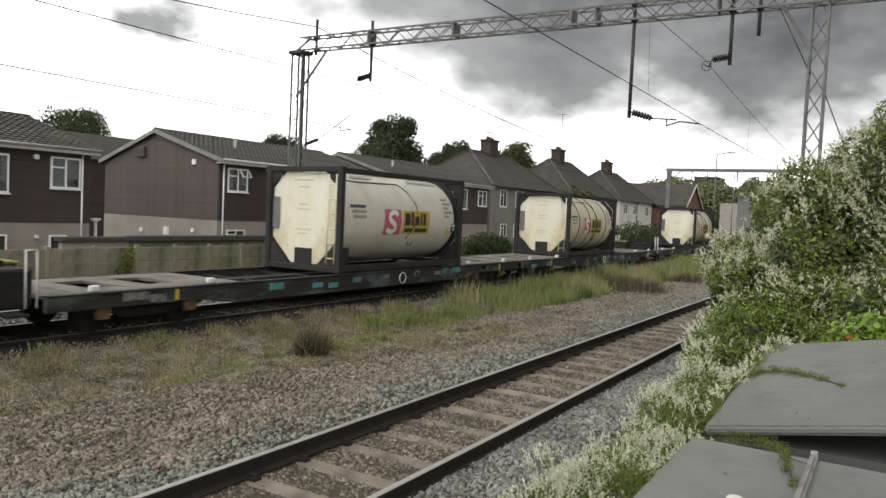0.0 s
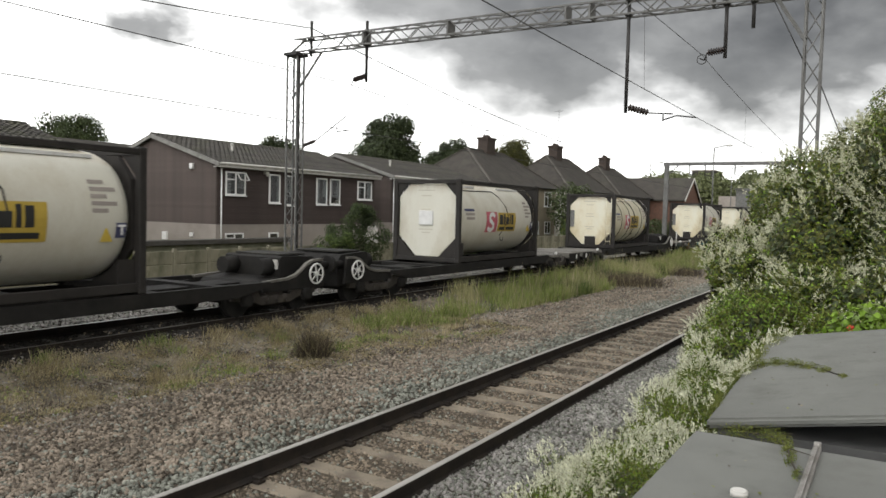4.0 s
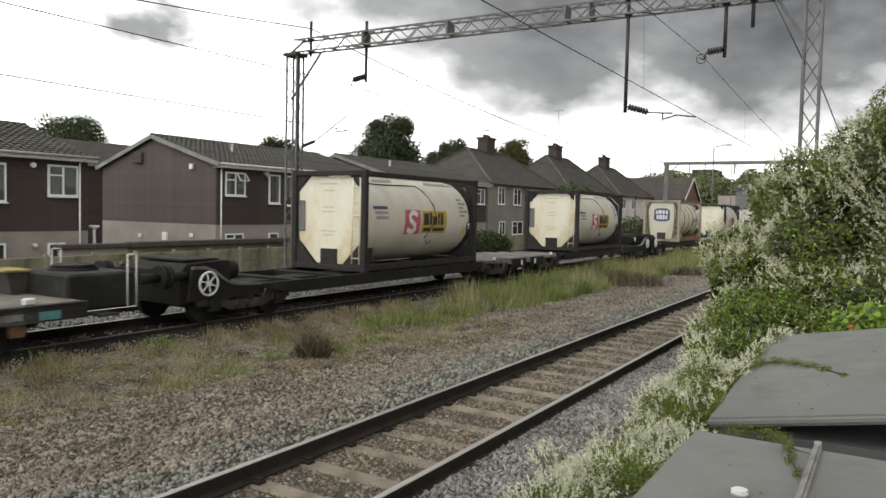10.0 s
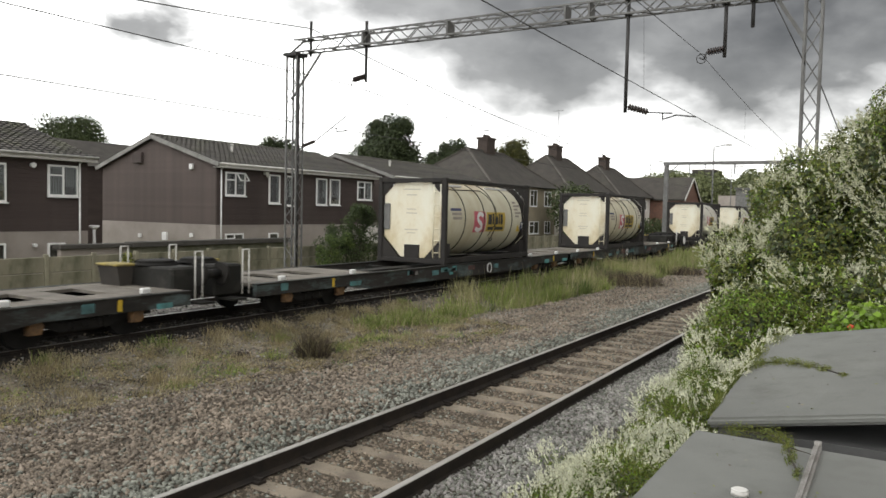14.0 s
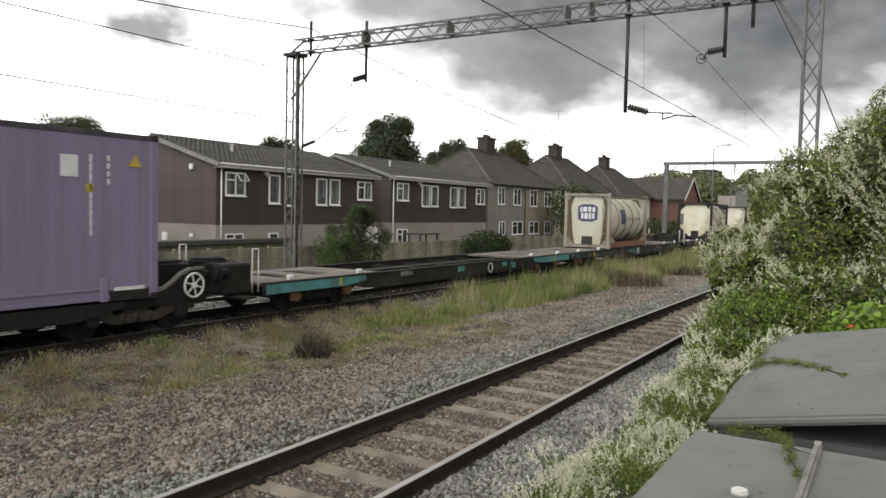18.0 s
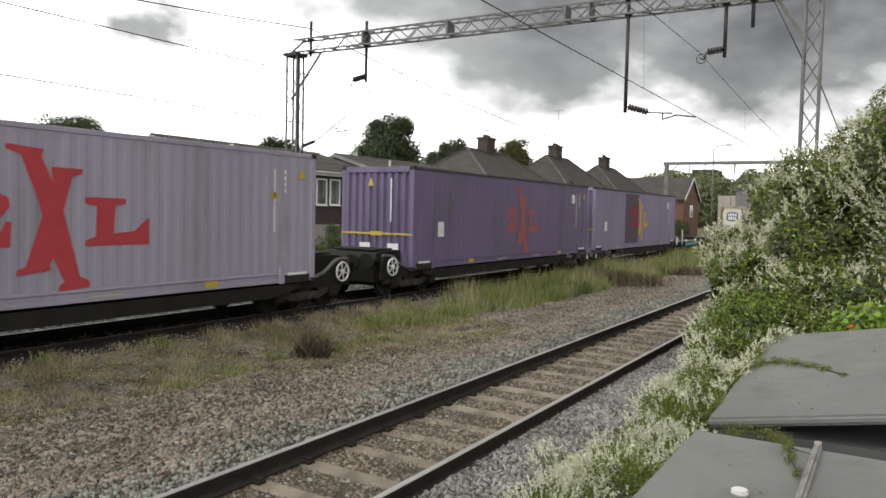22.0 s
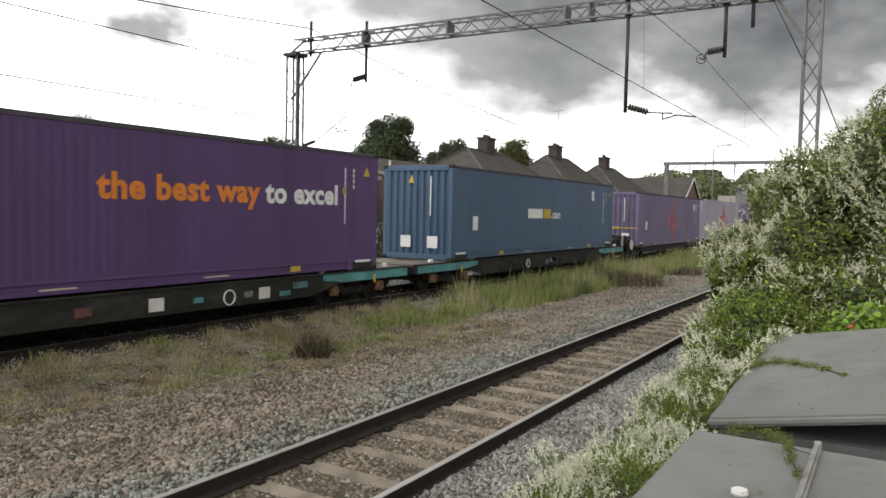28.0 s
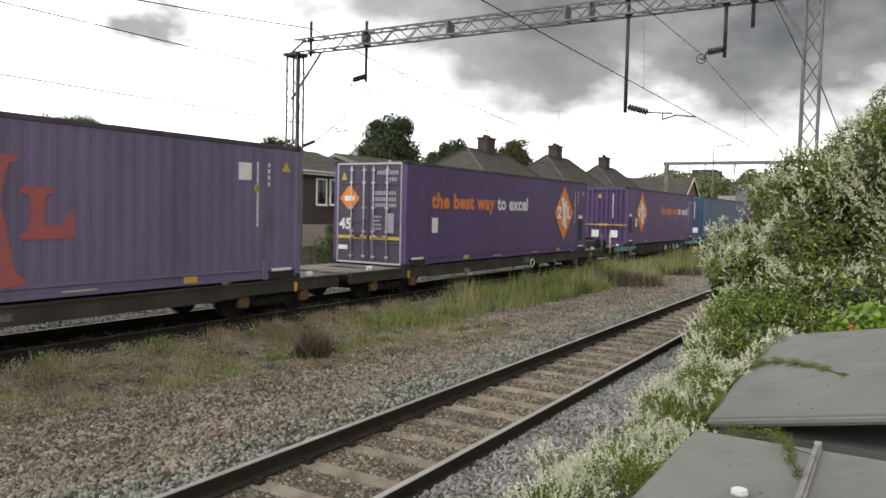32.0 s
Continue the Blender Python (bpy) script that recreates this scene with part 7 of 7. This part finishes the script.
# ---- wagons ----
def bogie(w, x, dark=WAGON_BLACK, rusty=True):
    """A two-axle bogie under the wagon, its middle at x; rails are at z = 0."""
    def frame_mesh():
        bm = bmesh.new()
        for s in (1, -1):
            yy = s * 1.0
            prism(bm, [(-1.28, .38), (-1.28, .58), (-.95, .66), (-.6, .62), (-.45, .40), (.45, .40), (.6, .62), (.95, .66), (1.28, .58), (1.28, .38), (.72, .34), (.45, .24), (-.45, .24), (-.72, .34)], "y", yy - .05, yy + .05)
            for xx in (-.28, 0, .28):
                tube(bm, (xx, yy, .26), (xx, yy, .42), .075, seg=8)
        box(bm, -.25, .25, -1.0, 1.0, .38, .62)
        return bm
    b = part("bogie", shared(f"bogie/{dark.name}", frame_mesh, dark), dark, w, "dark two-axle bogie", at=(x, 0, 0))

    def wheel_mesh():
        bm = bmesh.new()
        for s in (1, -1):
            tube(bm, (0, s * .70, .34), (0, s * .82, .34), .34, seg=24, smooth=False)
            tube(bm, (0, s * .66, .34), (0, s * .70, .34), .362, seg=24, smooth=False)
        tube(bm, (0, -.8, .34), (0, .8, .34), .08, seg=8)
        return bm
    for xx in (-.92, .92):
        part("wheelset", shared("wheelset", wheel_mesh, WAGON_BLACK), WAGON_BLACK, b, at=(xx, 0, 0))
        for s in (1, -1):
            part("axlebox", shared(f"axlebox/{rusty}", lambda: (lambda bm: (tube(bm, (0, -.09, 0), (0, .06, 0), .12, .14, 10), bm)[1])(boxes((-.11, .11, -.06, .06, -.12, .12))), AXLE_RUST if rusty else WAGON_BLACK),
                 AXLE_RUST if rusty else WAGON_BLACK, b, at=pose(xx, s * 1.09, .38, 0, 0, 0 if s < 0 else 180))
    return b


def buffer_pair(w, x, way):
    for s in (.88, -.88):
        bm = bmesh.new()
        tube(bm, (x, s, .98), (x + way * .42, s, .98), .10, .085, 10)
        tube(bm, (x + way * .42, s, .98), (x + way * .50, s, .98), .23, .22, 16)
        part("buffer", bm, WAGON_BLACK, w)
    bm = bmesh.new()
    tube(bm, (x, 0, .92), (x + way * .5, 0, .92), .06, seg=8)
    bar(bm, (x + way * .45, 0, .95), (x + way * .5, 0, .6), .07)
    part("coupling", bm, STEEL_DARK, w)


def handwheel(w, x, z=.90, r=.225, y=-1.24):
    def rim():
        bm = bmesh.new()
        hoop(bm, (0, 0, 0), r, .022, "y", 28, 6)
        return bm

    def spoke():
        bm = bmesh.new()
        tube(bm, (.04, 0, 0), (r - .01, 0, 0), .015, seg=6)
        return bm

    def hub():
        bm = bmesh.new()
        tube(bm, (0, -.04, 0), (0, .05, 0), .05, seg=10)
        return bm
    wheel = part("handwheel", shared("handwheel", rim, WHEEL_WHITE), WHEEL_WHITE, w, "white spoked brake handwheel", at=(x, y, z))
    for k in range(6):
        part("spoke", shared("spoke", spoke, WHEEL_WHITE), WHEEL_WHITE, wheel, at=pose(0, 0, 0, 0, 60 * k + 17, 0))
    part("hub", shared("hub", hub, WHEEL_WHITE), WHEEL_WHITE, wheel)
    bm = bmesh.new()
    tube(bm, (x, y, z), (x, y + .3, z), .03, seg=8)
    part("brake_shaft", bm, WAGON_BLACK, w)


def flat_wagon(label, u0, u1, teal=True, joint="front", body=WAGON_GRIME, ring_at=None, ends=(False, False), top=.83, belly=.34, reach=.62):
    """One half of a twin flat wagon, from u0 (tail) to u1 (head); deep sides between the bogies, plated ends over them."""
    L = u1 - u0
    w = thing("flat_wagon", label, "railway wagon", (u0, TRAIN_Y, TRAIN_Z), group="wagons of the train")
    y = -1.26
    skirt = top - .27
    for s in (1, -1):
        bm = bmesh.new()
        prism(bm, [(0, skirt), (2.9, skirt), (3.9, belly), (L - 3.9, belly), (L - 2.9, skirt), (L, skirt), (L, top), (0, top)], "y", s * 1.26 - (.10 if s > 0 else 0), s * 1.26 + (.10 if s < 0 else 0))
        part("side_beam", bm, WAGON_PATCHY if teal == "patchy" else body, w, "grimy deep side beam")
        part("side_flange", boxes((0, L, s * 1.26 - .13 if s > 0 else -1.26 - .03, s * 1.26 + .03 if s > 0 else -1.26 + .13, top - .03, top)), body, w)
    for a, b in ((0.0, 4.2), (L - 4.2, L)):
        bm = bmesh.new()
        n = 7
        for k in range(n):
            xa, xb = a + (b - a) * k / n + .01, a + (b - a) * (k + 1) / n - .01
            if k in (2, 4):
                box(bm, xa, xb, -1.13, -.55, top - .06, top - .004)
                box(bm, xa, xb, .55, 1.13, top - .06, top - .004)
            else:
                box(bm, xa, xb, -1.13, 1.13, top - .06, top - .004)
        part("deck_plate", bm, DECK, w, "worn grey deck plating")
    for k, x in enumerate((5.2, 7.0, L / 2, L - 7.0, L - 5.2)):
        part("cross_beam", shared(f"cross_beam/{body.name}", lambda: boxes((-.06, .06, -1.15, 1.15, -.26, -.09)), body), body, w, at=(x, 0, top))
    part("centre_beam", boxes((3.9, L - 3.9, -.2, .2, .42, .66)), body, w)
    if teal == "solid":
        for a, b in ((.02, 3.5), (L - 3.5, L - .02)):
            bm = bmesh.new()
            prism(bm, [(a, skirt + .02), (b - .8, skirt + .02), (b, skirt + .10), (b, top - .04), (a, top - .04)] if a < 1 else [(a, skirt + .10), (a + .8, skirt + .02), (b, skirt + .02), (b, top - .04), (a, top - .04)], "y", -1.275, -1.262)
            part("end_panel", bm, WAGON_TEAL, w, "dirty turquoise end panel")
    rng = random.Random(int(u0 * 10))
    for at_u in (-257.2, -254.5):
        if u0 < at_u < u1:
            part("label_plate", bevel(boxes((at_u - u0 - .16, at_u - u0 + .16, -1.272, -1.262, .42, .66)), .003), FASCIA, w, "worn white plate")
    spots = [rng.uniform(3.9, L - 4.4) for k in range(11 if teal == "patchy" else 5)] + ([rng.uniform(.3, 3.2), rng.uniform(.3, 3.2), L - rng.uniform(.6, 3.4), L - rng.uniform(.6, 3.4)] if teal == "patchy" else [])
    for x in spots:
        w2, z2 = rng.uniform(.2, .6), rng.uniform(.44, .60)
        part("paint_patch", bevel(boxes((x, x + w2, -1.268, -1.262, z2 - .02, z2 + rng.uniform(.08, .16))), .002), rng.choice([WORN_TEAL, WORN_TEAL, WAGON_TEAL, WORN_WHITE, WORN_RED] if teal else [WAGON_BROWN, WORN_WHITE]), w, "worn patch of paint")
    for x in (2.0, L - 2.0):
        bogie(w, x, WAGON_BLACK)
        part("yellow_tag", boxes((x + .44, x + .52, -1.285, -1.27, .50, .70)), YELLOW_MARK, w, "small yellow tag")
    bm = bmesh.new()
    rx = ring_at - u0 if ring_at is not None else L / 2
    hoop(bm, (rx, -1.30, .53), .145, .014, "y", 24, 6)
    part("ring_handle", bm, WHEEL_WHITE, w, "white ring handle")
    for flag, x, way in ((ends[0], 0, -1), (ends[1], L, 1)):
        if flag:
            far = reach if way > 0 else .72

            def span(p, q):
                return min(x + way * p, x + way * q), max(x + way * p, x + way * q)
            buffer_pair(w, x + way * far, way)
            part("end_beam", bevel(boxes((*span(-.05, far), -.80, .80, .50, 1.14)), .04), body, w, "raised brown-black headstock block")
            part("side_step", boxes((*span(.25, .6), -1.25, -.8, .44, .48)), body, w)
            bm = bmesh.new()
            for k in range(3):
                tube(bm, (x + way * far * .5, .1, 1.14 + .035 * k), (x + way * far * .5, .1, 1.175 + .035 * k), .42 - .02 * k, .40 - .05 * k, 20)
            part("bearing_cap", bm, WAGON_BLACK, w, "flat black round cap")
            bm = bmesh.new()
            a0, a1 = span(-.42, -.04)
            prism(bm, [(a0 + .08, top), (a1 - .05, top), (a1, 1.12), (a0, 1.12)], "y", .35, .95)
            part("equipment_box", bm, WAGON_BROWN, w, "brown tapered box on the deck")
            part("box_lid", bevel(boxes((a0 - .04, a1 + .04, .32, .98, 1.12, 1.17)), .015), YELLOW_GRIME if teal else WAGON_BROWN, w, "dirty yellow box lid" if teal else "brown box lid")
            for yy in (-1.12, 1.12):
                bm = bmesh.new()
                d0, d1 = (reach - .40, reach - .22) if way > 0 else (.08, .26)
                for d in (d0, d1):
                    tube(bm, (x + way * d, yy, .55), (x + way * d, yy, 1.46), .015, seg=6)
                tube(bm, (x + way * d0, yy, 1.46), (x + way * d1, yy, 1.46), .015, seg=6)
                part("grab_rail", bm, FASCIA if teal else STEEL, w, "pale upright grab rail")
    for x in (.9, 3.4, L - 3.4, L - .9):
        part("lock", shared("lock", lambda: bevel(boxes((-.09, .09, -.05, .05, 0, .11)), .02), WHEEL_WHITE), WHEEL_WHITE, w, at=(x, -1.12, top))
    return w


def low_wagon(label, u0, u1, outer, top=.74):
    """One half of a low twin wagon; outer is the end (-1 tail, 1 head) with the raised bogie cover and handwheel."""
    L = u1 - u0
    w = thing("low_wagon", label, "railway wagon", (u0, TRAIN_Y, TRAIN_Z), group="wagons of the train")

    def X(d):
        """Distance d from the outer end."""
        return d if outer < 0 else L - d

    def span(a, b):
        return min(X(a), X(b)), max(X(a), X(b))
    for s in (1, -1):
        bm = bmesh.new()
        prism(bm, [(X(1.9), top - .10), (X(1.9), top), (X(L - 3.3), top), (X(L - 3.3), top - .10), (X(L - 3.7), top - .27), (X(2.8), top - .27)], "y", s * 1.16 - .06, s * 1.16 + .06)
        part("side_beam", bm, WAGON_BLACK, w, "grimy black side beam")
    part("spine", boxes((*span(1.5, L - 3.2), -.35, .35, top - .32, top - .06)), WAGON_BLACK, w)
    for d in (3.0, 4.6, 6.4, 8.2, 10.0, 11.6):
        part("cross_member", boxes((*span(d, d + .30), -1.12, 1.12, top - .2, top - .01)), WAGON_BLACK, w)
    # stepped deck over the inner bogie, with notches that bare the bogie's sides
    part("deck_plate", bevel(boxes((*span(L - 1.25, L - .06), -1.23, 1.23, top - .20, top + .02)), .02), DECK_LOW, w, "dark worn deck block at the joint")
    part("deck_plate", bevel(boxes((*span(L - 1.95, L - 1.27), -.78, .78, top - .14, top)), .02), DECK_LOW, w)
    part("deck_plate", bevel(boxes((*span(L - 2.65, L - 1.97), -1.20, 1.20, top - .12, top - .01)), .02), DECK_LOW, w)
    part("deck_plate", bevel(boxes((*span(L - 3.45, L - 2.67), -.85, .85, top - .14, top - .005)), .02), DECK_LOW, w)
    part("end_block", bevel(boxes((*span(L - 1.22, L - .08), -1.255, -1.235, top - .32, top - .02)), .004), WAGON_BLACK, w)
    part("label_plate", boxes((X(L - .45) - .07, X(L - .45) + .07, -1.264, -1.257, top - .24, top - .07)), P_WHITE, w, "small white label")
    part("spigot", shared("spigot", lambda: bevel(boxes((-.05, .05, -.05, .05, 0, .10)), .02), WHEEL_WHITE), WHEEL_WHITE, w, at=(X(L - 2.3), -1.1, top - .01))
    # raised outer end: curved cover over the bogie, end platform and buffers
    bm = bmesh.new()
    pts = [(X(.0), .42), (X(.0), 1.06), (X(.16), 1.20), (X(1.16), 1.24), (X(1.24), 1.20), (X(1.26), .78), (X(1.9), top - .02), (X(2.1), .52), (X(1.4), .42)]
    prism(bm, pts, "y", -.86, .86)
    part("bogie_cover", bm, WAGON_BLACK, w, "black humped end over the bogie")
    part("end_platform", bevel(boxes((*span(.25, 1.1), -.7, .7, 1.23, 1.28)), .015), WAGON_GRIME, w)
    # side plates under a curved grey edge
    path = [(.10, 1.14), (.42, 1.13), (.62, 1.06), (.82, .92), (1.0, .82), (1.25, .76), (2.0, .72)]
    for s in (1, -1):
        bm = bmesh.new()
        prism(bm, [(X(.0), .50)] + [(X(d), z - .03) for d, z in path] + [(X(2.0), .50)], "y", s * 1.06 - .03, s * 1.06 + .03)
        part("side_plate", bm, WAGON_BLACK, w)
        bm = bmesh.new()
        prism(bm, [(X(d), z + .025) for d, z in path] + [(X(d), z - .03) for d, z in path[::-1]], "y", s * 1.08 - .045, s * 1.08 + .045)
        part("curved_rail", bm, DECK_LOW, w, "grey curved edge of the humped end")
    for yy in (-.55, .55):
        bm = bmesh.new()
        tube(bm, (X(1.25), yy, 1.0), (X(1.62), yy, 1.0), .20, .19, 14)
        part("air_tank", bm, WAGON_BLACK, w, "black rounded drum behind the hump")
    part("label_plate", boxes((X(1.27) - .02, X(1.27) + .02, -.80, -.66, .95, 1.16)), FASCIA, w)
    buffer_pair(w, X(.10), outer)
    handwheel(w, X(.40), .83, y=-1.20)
    for d in (1.55, L - 1.9):
        bogie(w, X(d), WAGON_BROWN, rusty=False)
    return w


for u0, u1, ends in ((6.85, 24.0, (True, False)), (24.4, 41.6, (False, True)), (42.6, 59.8, (True, False)), (-108.3, -91.6, (False, True)), (-126.2, -108.85, (True, False)), (-145.9, -127.9, (False, True)), (-163.6, -146.4, (True, False)),
                     (-248.6, -230.2, (False, True)), (-266.5, -249.1, (True, False))):
    mid = {6.85: 16.7, -108.3: -101.1, -126.2: -115.8, -163.6: -153.4, -248.6: -241.3, -266.5: -255.5}.get(u0)
    TRAIN.append(flat_wagon("flat goods wagon half, black with dirty turquoise ends", u0, u1, "solid" if u0 < -150 else "patchy", ring_at=mid, ends=ends, top=.74 if u0 > -170 else .83, reach=1.25 if u1 == -91.6 else .62))
for u0, u1, ends in ((-286.5, -268.2, (False, True)), (-305.0, -287.0, (True, False))):
    TRAIN.append(flat_wagon("dark brown flat goods wagon half with rusty axleboxes", u0, u1, False, body=WAGON_BROWN, ring_at=-275.9 if u0 > -290 else None, ends=ends, top=.78, belly=.46))
for u0, m, u1 in ((-25.71, -9.925, 5.62), (-57.55, -42.1, -26.47), (-89.40, -74.25, -58.38), (-196.17, -180.65, -165.04), (-229.0, -213.65, -197.48)):
    TRAIN.append(low_wagon("low black goods wagon half with a humped end", m + .12, u1, 1, .66 if u0 < -150 else .74))
    TRAIN.append(low_wagon("low black goods wagon half with a humped end", u0, m - .12, -1, .66 if u0 < -150 else .74))


# ---- what moves ----
def travelled(t):
    """Metres that the train has run since the start; it slows a little."""
    u = t / 32
    return 32 * (10.1304 * u - 0.6794 * u * u - 0.0434 * u ** 3)


TIMES = [0.0, 0.1] + [float(i) for i in range(1, 32)] + [31.9, 32.0]


def motions():
    for ob in TRAIN:
        at = ob.location.copy()
        walk(ob, [(t, pose(at.x + travelled(t), at.y, at.z)) for t in TIMES])


motions()
